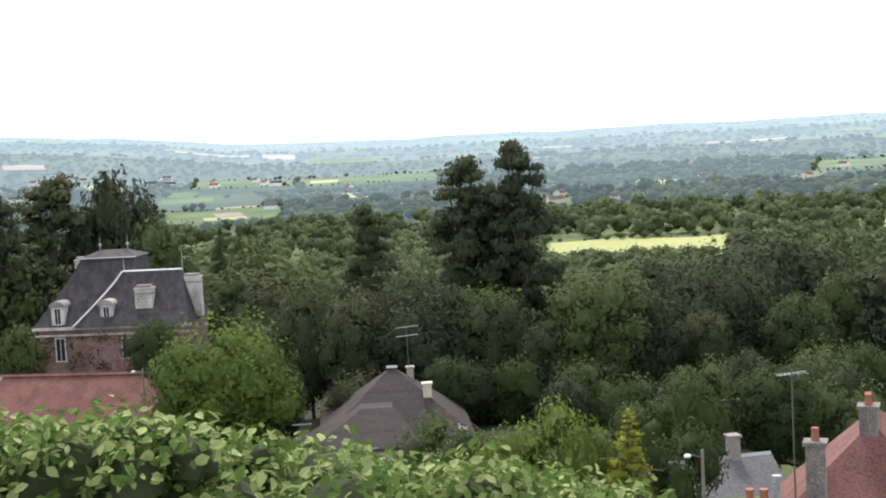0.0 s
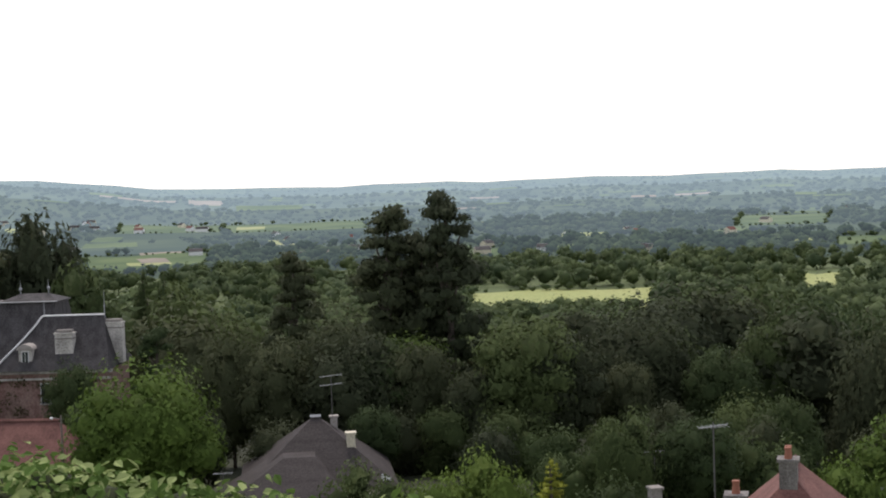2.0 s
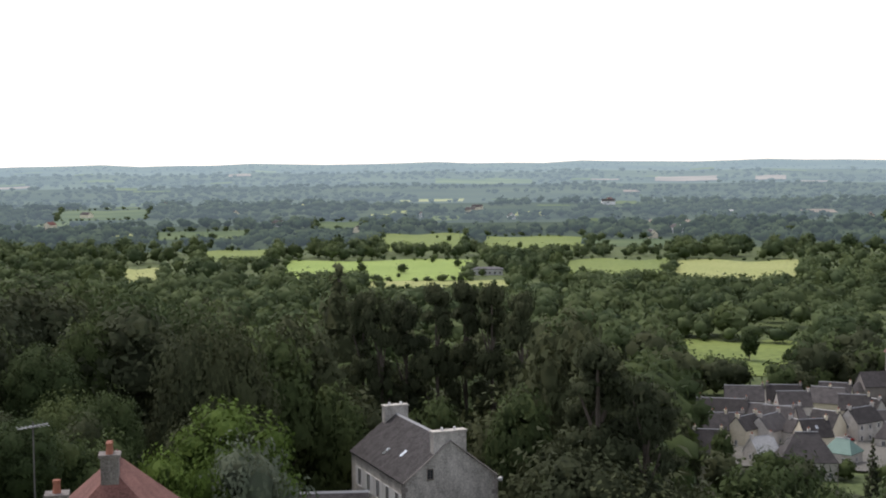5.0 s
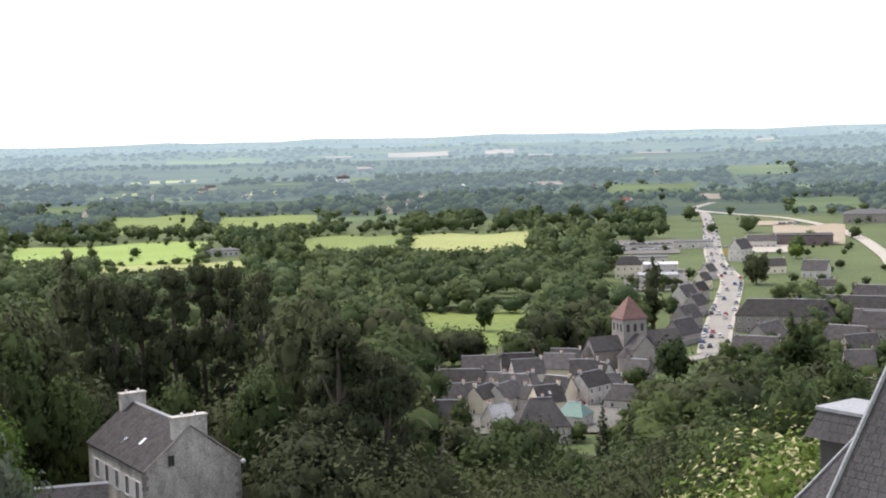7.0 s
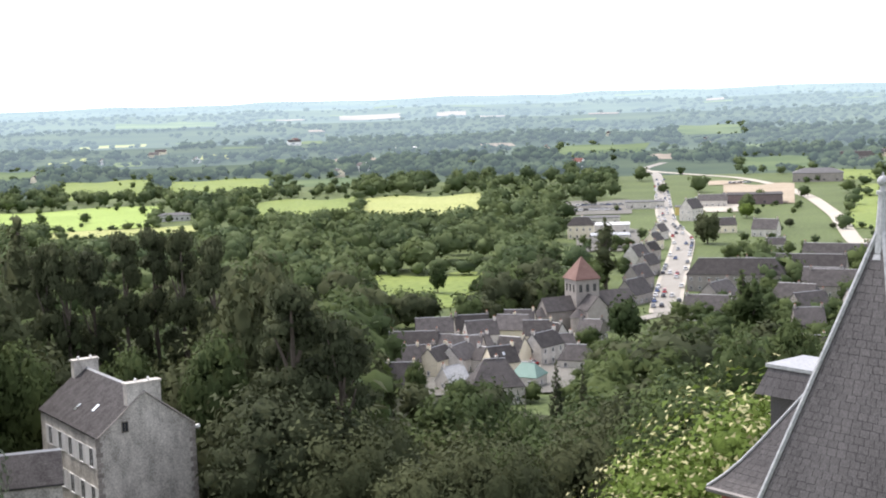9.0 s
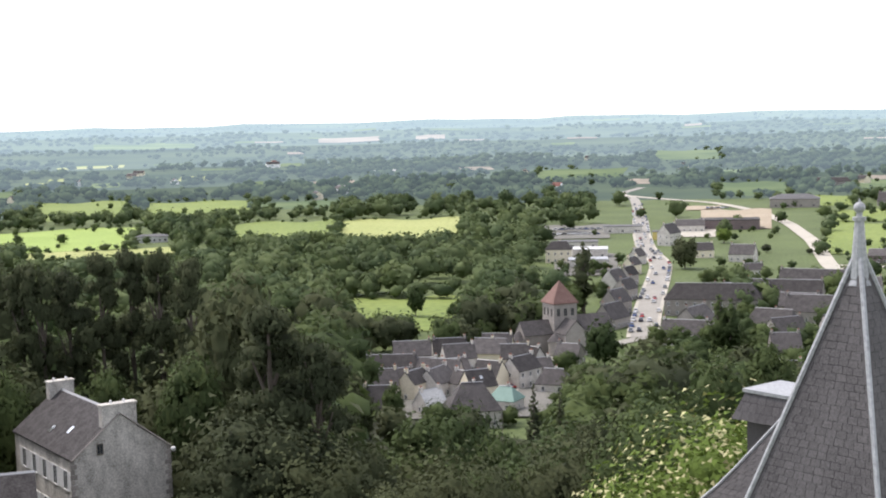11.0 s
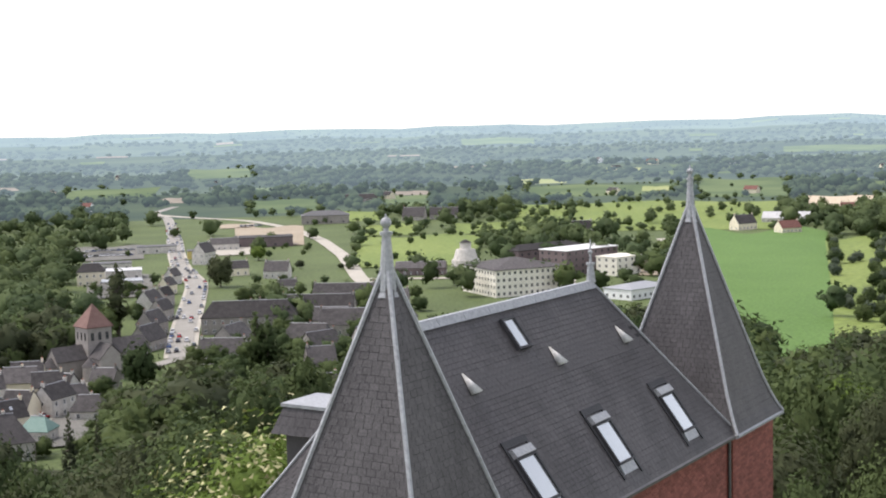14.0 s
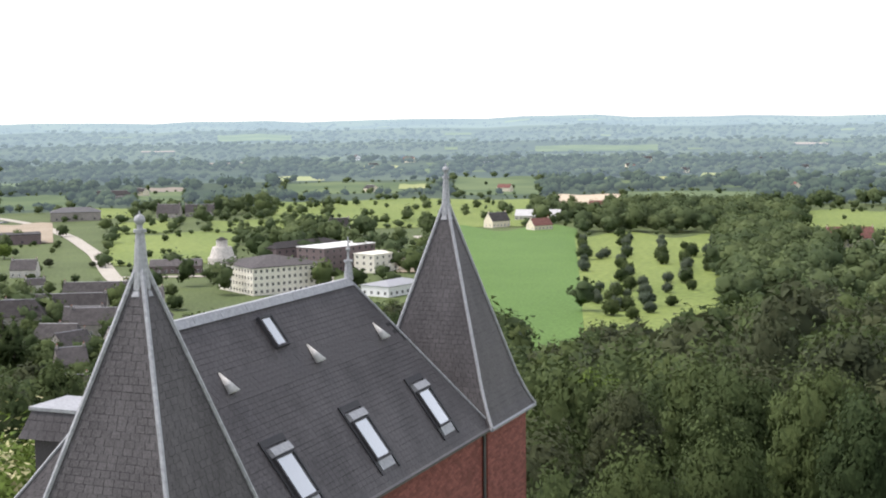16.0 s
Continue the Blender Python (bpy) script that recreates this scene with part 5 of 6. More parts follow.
def mansard(name, x0, x1, y0, y1, tx0, tx1, ty0, ty1, h, label):
    """A steep roof that bows in from a rectangle to a smaller one."""
    bm = bmesh.new()
    last = None
    for k in range(6):
        t = k / 5
        g = 1 - (1 - t) ** 1.15
        xa, xb, ya, yb = x0 + (tx0 - x0) * g, x1 + (tx1 - x1) * g, y0 + (ty0 - y0) * g, y1 + (ty1 - y1) * g
        cur = [bm.verts.new(p) for p in ((xa, ya, t * h), (xb, ya, t * h), (xb, yb, t * h), (xa, yb, t * h))]
        if last:
            for i in range(4):
                bm.faces.new((last[i], last[(i + 1) % 4], cur[(i + 1) % 4], cur[i]))
        else:
            bm.faces.new(cur[::-1])
        last = cur
    bm.faces.new(last)
    return part(name, bm, SLATE_STREAKED, mansion, label)


mansard("pavilion_roof", -0.3, 10.8, -0.3, 11.2, 4.0, 10.4, 4.2, 8.0, 6.3, "tall mansard roof of streaked slate")
bm = bmesh.new()
hull(bm, [(3.75, 3.95, 6.3), (10.65, 3.95, 6.3), (3.75, 8.25, 6.3), (10.65, 8.25, 6.3), (5.6, 6.1, 7.0), (8.9, 6.1, 7.0), (3.75, 3.95, 6.2), (10.65, 8.25, 6.2), (10.65, 3.95, 6.2), (3.75, 8.25, 6.2)])
part("top_roof", bm, SLATE_STREAKED, mansion, "low slate top roof")
part("curb_strip", tube([(3.75, 3.9, 6.3), (10.65, 3.9, 6.3)], 0.06, 6), ZINC, mansion, "pale zinc curb")
mansard("wing_roof", 4.7, 18.0, -0.9, 7.6, 9.3, 16.4, 2.95, 3.15, 4.9, "slate roof of the wing")
part("hip_flashing", tube([Vector((4.72 + 4.58 * g, -0.93 + 3.85 * g, t * 4.9 + 0.06)) for t in (0, 0.2, 0.4, 0.6, 0.8, 1.0) for g in (1 - (1 - t) ** 1.15,)], 0.1, 6), WHITE, mansion, "white hip strip")
part("ridge_strip", tube([(9.3, 3.05, 4.96), (16.4, 3.05, 4.96)], 0.09, 6), WHITE, mansion)
for _px, _py, _pz, _ph in ((5.6, 6.1, 7.0, 1.3), (8.9, 6.1, 7.0, 1.4), (16.4, 3.05, 4.9, 2.4), (9.5, 3.05, 4.9, 1.6)):
    bm = bmesh.new()
    cyl(bm, (_px, _py, _pz - 0.2), (_px, _py, _pz + _ph), 0.07, 0.02, 6)
    bmesh.ops.create_uvsphere(bm, u_segments=8, v_segments=6, radius=0.2 if _pz > 6 else 0.1, matrix=Matrix.Translation((_px, _py, _pz + _ph * 0.35)))
    part("finial", bm, ZINC, mansion)
for _cx, _cy, _cz0, _cz1, _sx in ((2.9, 7.5, 0.5, 6.0, 1.9), (12.6, 0.9, 0.6, 3.5, 2.0), (17.4, 3.2, 0.2, 4.2, 2.0)):
    chimney(mansion, _cx, _cy, _cz0, _cz1, _sx, 1.0, STONE_OLD, 0)
    bm = bmesh.new()
    box(bm, (_cx, _cy, _cz1 + 0.14), (_sx - 0.3, 0.7, 0.26))
    box(bm, (_cx, _cy, _cz1 - 0.55), (_sx + 0.12, 1.12, 0.14))
    part("chimney_cap", bm, STONE_DARK, mansion)
for _dx in (2.7, 8.4):
    bm = bmesh.new()
    hull(bm, [(_dx + sx * 0.75, yy, zz) for sx in (-1, 1) for yy, zz in ((-0.1, 0.05), (-0.1, 2.0), (2.6, 2.0), (1.5, 0.05))])
    dm = part("dormer", bm, STONE_OLD, mansion, "stone dormer with a curved pediment")
    bm = bmesh.new()
    hull(bm, [(_dx + 0.95 * math.cos(a), yy, 2.0 + 0.55 * math.sin(a)) for a in np.linspace(0, math.pi, 9) for yy in (-0.3, 2.9)])
    part("pediment", bm, STONE_DARK, dm)
    windows_on(dm, [(_dx, -0.13, 1.05, 0.75, 1.6, "-y")])
windows_on(mansion, [(2.6, -0.02 + 0.28, -2.3, 1.1, 2.3, "-y"), (6.2, 0.26, -1.3, 1.0, 1.6, "-y"), (10.4, 0.06, -2.3, 1.0, 2.0, "-y"), (14.4, 0.06, -2.3, 1.0, 2.0, "-y"), (-0.0 + 0.12, 4.0, -2.3, 1.0, 2.0, "-x")], WHITE)
bm = bmesh.new()
box(bm, (8.8, -0.12, -0.15), (18.5, 0.5, 0.3))
box(bm, (8.8, -0.02, -0.85), (18.0, 0.3, 0.18))
box(bm, (-0.05, 5.5, -0.15), (0.5, 11, 0.3))
part("cornice", bm, STONE_OLD, mansion, "pale stone eaves cornice")
r_ = np.random.default_rng(31)
lum = np.stack([r_.uniform(0, 17, 60), r_.uniform(-0.1, 0.2, 60), r_.uniform(-6, -0.9, 60), r_.uniform(0.3, 0.7, 60), np.ones(60)], 1)
_v, _f = leaves_on(lum, 1500, 0.16, r_)
_v[:, 1] = np.minimum(_v[:, 1], 0.25)
_o = arrays("creeper", _v, _f, LEAF_RED, mansion, "reddish creeper on the brick wall")
_o["kind"] = "stuff"
house("pale_shed", -44.6, 126.5, 55.5, -10, 5.0, 4.0, 3.4, 0.9, STONE_DARK, PALEROOF, "low outbuilding with a pale roof", win=[])

# ---- the town in the valley ----
house("house", 238.2, 237.8, 4.5, -37, 13.2, 10.0, 4.6, 6.2, STONE, SLATE_FAR, "big grey house with a tall hipped slate roof", hip=4.0, chim=[(0.6, 0.4, 0.7, 0.6, 0.9, 2)])
house("house", 259.1, 246.2, 3.7, -71, 7.5, 7.0, 3.2, 3.2, STONE, GREENROOF, "pale house with a green sheet roof", hip=2.0, chim=[(0.6, 0.4, 0.7, 0.6, 0.9, 2)])
house("house", 244.0, 259.1, 3.8, -3, 7.0, 6.0, 2.6, 3.7, STONE, PALEROOF, "small house with a pale grey roof", hip=0.0, chim=[(-3.0, 0, 0.9, 0.6, 1.0, 2), (3.0, 0, 0.9, 0.6, 1.0, 2)])
house("house", 257.1, 278.8, 2.8, 12, 9.2, 6.0, 5.2, 3.1, CREAM, SLATE_FAR, "gabled town house with pale rendered walls", hip=0.0, chim=[(-4.1, 0, 0.9, 0.6, 1.0, 2), (4.1, 0, 0.9, 0.6, 1.0, 2)])
house("house", 263.8, 277.2, 2.7, 16, 10.7, 7.0, 4.6, 3.7, STONE, SLATE_FAR, "grey gabled town house with slate roof", hip=0.0, chim=[(-4.8, 0, 0.9, 0.6, 1.0, 2), (4.8, 0, 0.9, 0.6, 1.0, 2)])
house("house", 280.0, 316.7, 1.4, -47, 18.8, 8.0, 2.7, 4.1, STONE_DARK, SLATE_FAR, "long row house with dark slate roof", hip=0.0, chim=[(-8.9, 0, 0.9, 0.6, 1.0, 2), (8.9, 0, 0.9, 0.6, 1.0, 2)])
house("house", 270.5, 316.9, 1.6, -5, 6.7, 8.0, 3.7, 3.7, STONE_DARK, SLATE_FAR, "stone house with a slate roof", hip=0.0, chim=[(-2.9, 0, 0.9, 0.6, 1.0, 2), (2.9, 0, 0.9, 0.6, 1.0, 2)])
house("house", 313.1, 322.5, 0.8, -38, 11.2, 9.0, 3.3, 4.4, STONE_DARK, SLATE_FAR, "stone house with gable chimneys", hip=0.0, chim=[(-5.1, 0, 0.9, 0.6, 1.0, 2), (5.1, 0, 0.9, 0.6, 1.0, 2)])
house("house", 287.0, 308.9, 1.4, -53, 11.2, 8.0, 2.7, 3.1, STONE, SLATE_FAR, "low grey house in the town row", hip=0.0, chim=[(-5.1, 0, 0.9, 0.6, 1.0, 2), (5.1, 0, 0.9, 0.6, 1.0, 2)])
house("house", 316.1, 306.6, 1.0, -58, 14.9, 9.0, 4.3, 4.3, CREAM, SLATE_FAR, "cream house with brown-grey hipped roof", hip=2.5, chim=[(0.6, 0.4, 0.7, 0.6, 0.9, 2)])
house("house", 290.1, 269.2, 2.2, 3, 10.3, 6.7, 5.8, 3.5, STONE, SLATE_FAR, "gabled house with grey walls", hip=0.0, chim=[(-4.7, 0, 0.9, 0.6, 1.0, 2), (4.7, 0, 0.9, 0.6, 1.0, 2)])
house("house", 316.6, 290.7, 1.2, -77, 8.3, 8.0, 3.5, 3.8, STONE, SLATE_FAR, "stone house below the church", hip=0.0, chim=[(-3.7, 0, 0.9, 0.6, 1.0, 2), (3.7, 0, 0.9, 0.6, 1.0, 2)])
house("house", 290.0, 256.6, 2.5, -61, 9.4, 8.0, 2.8, 3.8, STONE, SLATE_FAR, "pale cottage with a hipped slate roof", hip=2.0, chim=[(0.6, 0.4, 0.7, 0.6, 0.9, 2)])
house("house", 302.9, 274.1, 1.7, -28, 7.3, 8.0, 3.6, 3.3, STONE, SLATE_FAR, "grey house with a steep slate roof", hip=0.0, chim=[(-3.1, 0, 0.9, 0.6, 1.0, 2), (3.1, 0, 0.9, 0.6, 1.0, 2)])
house("house", 269.0, 270.1, 2.8, -85, 8.9, 6.0, 4.0, 3.1, STONE, SLATE_FAR, "town house with skylights in the slate roof", hip=0.0, chim=[(-3.9, 0, 0.9, 0.6, 1.0, 2), (3.9, 0, 0.9, 0.6, 1.0, 2)])
house("house", 296.5, 242.8, 2.7, -41, 5.6, 6.0, 3.1, 2.8, STONE_DARK, SLATE_FAR, "small brown-roofed cottage among trees", hip=2.0, chim=[(0.6, 0.4, 0.7, 0.6, 0.9, 2)])
house("house", 312.1, 236.1, 2.3, -53, 8.5, 8.0, 2.4, 2.8, STONE, GREENROOF, "shed with a green sheet roof among trees", hip=2.0)
house("house", 234.8, 268.8, 3.7, -46, 7.8, 8.0, 2.6, 5.0, CREAM, SLATE_FAR, "ochre cottage with a dark slate roof", hip=0.0, chim=[(-3.4, 0, 0.9, 0.6, 1.0, 2), (3.4, 0, 0.9, 0.6, 1.0, 2)])
house("house", 330.5, 285.7, 1.1, -69, 7.8, 8.0, 3.5, 3.5, STONE_DARK, SLATE_FAR, "stone house beside the church", hip=0.0, chim=[(-3.4, 0, 0.9, 0.6, 1.0, 2), (3.4, 0, 0.9, 0.6, 1.0, 2)])
house("house", 266.2, 296.4, 2.1, -27, 9.6, 8.0, 3.2, 2.9, STONE_DARK, SLATE_FAR, "dark stone town house with slate roof", hip=0.0, chim=[(-4.3, 0, 0.9, 0.6, 1.0, 2), (4.3, 0, 0.9, 0.6, 1.0, 2)])
house("house", 287.5, 294.5, 1.7, -19, 8.3, 8.0, 3.7, 3.0, STONE, SLATE_FAR, "grey town house in the row", hip=0.0, chim=[(-3.7, 0, 0.9, 0.6, 1.0, 2), (3.7, 0, 0.9, 0.6, 1.0, 2)])
house("house", 275.5, 222.0, 3.8, -71, 5.7, 6.0, 2.4, 2.0, STONE, ZINC, "small shed with a pale roof", hip=0.0)
house("house", 455.2, 317.8, -0.0, -60, 37.6, 12.0, 6.7, 5.8, STONE_DARK, SLATE_FAR, "long two-storey stone building with slate roof", hip=4.0, chim=[(0.6, 0.4, 0.7, 0.6, 0.9, 2)])
house("house", 390.3, 284.2, -0.0, -68, 16.0, 9.0, 4.3, 4.3, STONE, SLATE_FAR, "stone building with a weathered slate roof", hip=0.0, chim=[(-7.5, 0, 0.9, 0.6, 1.0, 2), (7.5, 0, 0.9, 0.6, 1.0, 2)])
house("house", 420.5, 301.6, -0.1, 6, 14.4, 9.4, 3.8, 5.0, STONE_DARK, SLATE_FAR, "stone wing with a slate roof", hip=0.0, chim=[(-6.7, 0, 0.9, 0.6, 1.0, 2), (6.7, 0, 0.9, 0.6, 1.0, 2)])
house("house", 493.1, 309.1, -0.0, -66, 30.6, 11.0, 4.7, 6.1, STONE_DARK, SLATE_FAR, "long stone building with slate roof", hip=0.0, chim=[(-14.8, 0, 0.9, 0.6, 1.0, 2), (14.8, 0, 0.9, 0.6, 1.0, 2)])
house("house", 541.2, 325.2, -0.1, -69, 28.1, 11.0, 3.6, 6.1, STONE_DARK, SLATE_FAR, "long stone building with a slate roof", hip=0.0, chim=[(-13.5, 0, 0.9, 0.6, 1.0, 2), (13.5, 0, 0.9, 0.6, 1.0, 2)])
house("house", 423.8, 270.3, -0.1, -77, 17.4, 10.0, 4.9, 4.9, STONE_DARK, SLATE_FAR, "grey stone house with hipped roof", hip=2.0, chim=[(0.6, 0.4, 0.7, 0.6, 0.9, 2)])
house("house", 460.3, 276.6, -0.1, -67, 19.5, 10.0, 4.8, 5.6, STONE_DARK, SLATE_FAR, "stone row house with slate roof", hip=0.0, chim=[(-9.3, 0, 0.9, 0.6, 1.0, 2), (9.3, 0, 0.9, 0.6, 1.0, 2)])
house("house", 374.0, 234.5, 0.9, -48, 9.3, 9.0, 5.3, 4.6, STONE_DARK, SLATE_FAR, "tall narrow grey stone house", hip=0.0, chim=[(-4.1, 0, 0.9, 0.6, 1.0, 2), (4.1, 0, 0.9, 0.6, 1.0, 2)])
house("house", 347.3, 216.0, 1.7, -58, 6.6, 7.0, 2.4, 3.6, STONE, SLATE_FAR, "small grey house with a slate roof", hip=0.0, chim=[(-2.8, 0, 0.9, 0.6, 1.0, 2), (2.8, 0, 0.9, 0.6, 1.0, 2)])
house("house", 484.2, 322.0, -0.0, -62, 18.8, 10.0, 4.2, 5.2, STONE_DARK, SLATE_FAR, "stone terrace with a slate roof", hip=0.0, chim=[(-8.9, 0, 0.9, 0.6, 1.0, 2), (8.9, 0, 0.9, 0.6, 1.0, 2)])
house("house", 434.5, 350.4, -0.1, 9, 12.0, 7.8, 5.4, 4.8, STONE_DARK, SLATE_FAR, "stone house beside the main street", hip=0.0, chim=[(-5.5, 0, 0.9, 0.6, 1.0, 2), (5.5, 0, 0.9, 0.6, 1.0, 2)])
house("house", 469.6, 373.3, -0.1, 10, 10.1, 6.6, 5.4, 4.1, STONE_DARK, SLATE_FAR, "street house with slate roof", hip=0.0, chim=[(-4.5, 0, 0.9, 0.6, 1.0, 2), (4.5, 0, 0.9, 0.6, 1.0, 2)])
house("house", 492.2, 397.7, -0.0, 11, 11.8, 7.7, 5.1, 4.8, STONE, SLATE_FAR, "street house with grey walls", hip=0.0, chim=[(-5.4, 0, 0.9, 0.6, 1.0, 2), (5.4, 0, 0.9, 0.6, 1.0, 2)])
house("house", 511.3, 404.7, -0.0, 10, 9.1, 6.0, 5.3, 3.7, STONE_DARK, SLATE_FAR, "narrow stone house beside the street", hip=0.0, chim=[(-4.1, 0, 0.9, 0.6, 1.0, 2), (4.1, 0, 0.9, 0.6, 1.0, 2)])
house("house", 548.7, 432.0, -0.1, 10, 9.1, 6.0, 5.1, 3.7, CREAM, SLATE_FAR, "cream street house with slate roof", hip=0.0, chim=[(-4.1, 0, 0.9, 0.6, 1.0, 2), (4.1, 0, 0.9, 0.6, 1.0, 2)])
house("house", 587.0, 458.3, -0.0, 10, 9.0, 6.0, 4.8, 3.7, STONE, SLATE_FAR, "street house with slate roof", hip=0.0, chim=[(-4.0, 0, 0.9, 0.6, 1.0, 2), (4.0, 0, 0.9, 0.6, 1.0, 2)])
house("house", 405.3, 329.1, -0.1, 7, 13.1, 8.6, 4.2, 5.3, STONE_DARK, SLATE_FAR, "stone house by the church lane", hip=0.0, chim=[(-6.1, 0, 0.9, 0.6, 1.0, 2), (6.1, 0, 0.9, 0.6, 1.0, 2)])
house("house", 571.7, 500.4, -0.0, -54, 14.2, 10.0, 7.4, 4.3, CREAM, SLATE_FAR, "cream villa with a low hipped roof", hip=3.0, chim=[(0.6, 0.4, 0.7, 0.6, 0.9, 2)])
house("house", 682.9, 508.9, -0.0, 7, 13.5, 8.8, 7.6, 5.5, STONE, SLATE_FAR, "grey gabled house by the main street", hip=0.0, chim=[(-6.3, 0, 0.9, 0.6, 1.0, 2), (6.3, 0, 0.9, 0.6, 1.0, 2)])
house("house", 767.0, 553.9, -0.1, -54, 19.2, 9.0, 4.6, 3.8, STONE, SLATE_FAR, "low house with slate roof", hip=0.0, chim=[(-9.1, 0, 0.9, 0.6, 1.0, 2), (9.1, 0, 0.9, 0.6, 1.0, 2)])
house("house", 627.3, 418.8, -0.0, -71, 13.5, 9.0, 4.3, 4.9, STONE, SLATE_FAR, "house with a pale gable wall", hip=0.0, chim=[(-6.2, 0, 0.9, 0.6, 1.0, 2), (6.2, 0, 0.9, 0.6, 1.0, 2)])
house("house", 633.7, 450.3, -0.1, -45, 12.6, 9.0, 4.4, 3.8, CREAM, SLATE_FAR, "small house among garden trees", hip=0.0, chim=[(-5.8, 0, 0.9, 0.6, 1.0, 2), (5.8, 0, 0.9, 0.6, 1.0, 2)])
house("house", 580.0, 381.8, -0.1, -47, 9.6, 8.0, 2.8, 2.8, STONE, SLATE_FAR, "low house near the gardens", hip=0.0, chim=[(-4.3, 0, 0.9, 0.6, 1.0, 2), (4.3, 0, 0.9, 0.6, 1.0, 2)])
house("house", 1046.4, 556.7, -0.0, -77, 19.2, 12.0, 3.8, 7.4, STONE_DARK, SLATE_FAR, "farmhouse with a steep slate roof", hip=0.0, chim=[(-9.1, 0, 0.9, 0.6, 1.0, 2), (9.1, 0, 0.9, 0.6, 1.0, 2)])
house("house", 1063.5, 536.9, -0.0, -68, 24.2, 10.0, 4.4, 5.8, STONE_DARK, SLATE_FAR, "farm building behind a hedge", hip=0.0, chim=[(-11.6, 0, 0.9, 0.6, 1.0, 2), (11.6, 0, 0.9, 0.6, 1.0, 2)])
house("house", 1312.7, 762.1, -0.0, -65, 37.0, 12.0, 3.7, 4.3, STONE_DARK, SLATE_FAR, "distant stone barn among the fields", hip=0.0)
house("house", 987.9, 257.2, -0.0, -35, 17.1, 10.0, 5.0, 5.8, CREAM, SLATE_FAR, "cream gabled house beside the fields", hip=0.0, chim=[(-8.1, 0, 0.9, 0.6, 1.0, 2), (8.1, 0, 0.9, 0.6, 1.0, 2)])
house("house", 967.9, 220.6, -0.0, -42, 16.1, 10.0, 3.6, 4.8, CREAM, TILE_RED, "house with a brown tiled roof", hip=0.0, chim=[(-7.6, 0, 0.9, 0.6, 1.0, 2), (7.6, 0, 0.9, 0.6, 1.0, 2)])
house("house", 1065.5, 243.7, -0.0, -85, 35.4, 14.0, 3.5, 4.4, STONE, PALEROOF, "low pale shed by the fields", hip=0.0)
house("house", 913.0, 352.7, -0.0, -59, 14.3, 10.0, 5.6, 5.6, STONE, SLATE_FAR, "house with dormers among trees", hip=0.0, chim=[(-6.6, 0, 0.9, 0.6, 1.0, 2), (6.6, 0, 0.9, 0.6, 1.0, 2)])
house("house", 872.3, 6.6, -0.0, -78, 28.3, 10.0, 5.7, 6.2, CREAM, TILE_RED, "bungalow with an orange-red tile roof", hip=0.0, chim=[(-13.6, 0, 0.9, 0.6, 1.0, 2), (13.6, 0, 0.9, 0.6, 1.0, 2)])
house("house", 1187.8, 216.5, -0.0, -80, 19.6, 10.0, 3.9, 3.9, CREAM, TILE_RED, "distant house at the wood edge", hip=0.0, chim=[(-9.3, 0, 0.9, 0.6, 1.0, 2), (9.3, 0, 0.9, 0.6, 1.0, 2)])
house("house", 662.3, 349.1, -0.1, -67, 27.3, 12.0, 4.2, 3.0, DARKWALL, SLATE_FAR, "dark timber barn with a curved roof", hip=0.0)

for _x, _y, _l, _r in ((412, 258, 13, -20), (470, 288, 15, -70), (480, 262, 12, 10), (428, 247, 11, -35), (530, 296, 18, -68)):
    house("house", _x, _y, gz(_x, _y), _r, _l, 9.0, 4.6, 4.6, STONE_DARK, SLATE_FAR, "grey stone town house with a slate roof", chim=[(_l / 2 - 0.6, 0, 0.8, 0.7, 1.0, 2)])
for _x, _y, _l, _r in ((300, 305, 10, -30), (275, 285, 9, -58), (265, 262, 8, -20), (310, 290, 9, -48), (296, 322, 12, -40), (250, 285, 9, -35), (325, 312, 10, -52), (280, 272, 8, -75)):
    house("house", _x, _y, gz(_x, _y), _r, _l, 7.5, 4.8, 4.0, (STONE, CREAM, STONE_DARK)[int(_x) % 3], SLATE_FAR, "narrow old town house with a slate roof", chim=[(_l / 2 - 0.5, 0, 0.8, 0.6, 1.0, 2)], skylights=int(_x) % 2)


def ribbon(name, pts, width, mat, label, lift=0.3, wob=0.0):
    """A road along these points of the plan."""
    P = [Vector((x, y, 0)) for x, y in pts]
    dense = []
    for a, b in zip(P[:-1], P[1:]):
        n = max(int((b - a).length / 12), 1)
        dense += [a + (b - a) * (i / n) for i in range(n)]
    dense.append(P[-1])
    for _ in range(3):
        dense = [dense[0]] + [(dense[i - 1] + dense[i] * 2 + dense[i + 1]) / 4 for i in range(1, len(dense) - 1)] + [dense[-1]]
    v, f = [], []
    for i, p in enumerate(dense):
        t = (dense[min(i + 1, len(dense) - 1)] - dense[max(i - 1, 0)]).normalized()
        s = Vector((-t.y, t.x, 0)) * width / 2
        for q in (p - s, p + s):
            v.append((q.x, q.y, gz(q.x, q.y) + lift))
    for i in range(len(dense) - 1):
        f.append((2 * i, 2 * i + 1, 2 * i + 3, 2 * i + 2))
    return tagged(arrays(name, np.array(v), np.array(f), mat), label, "road", kind="structure"), dense


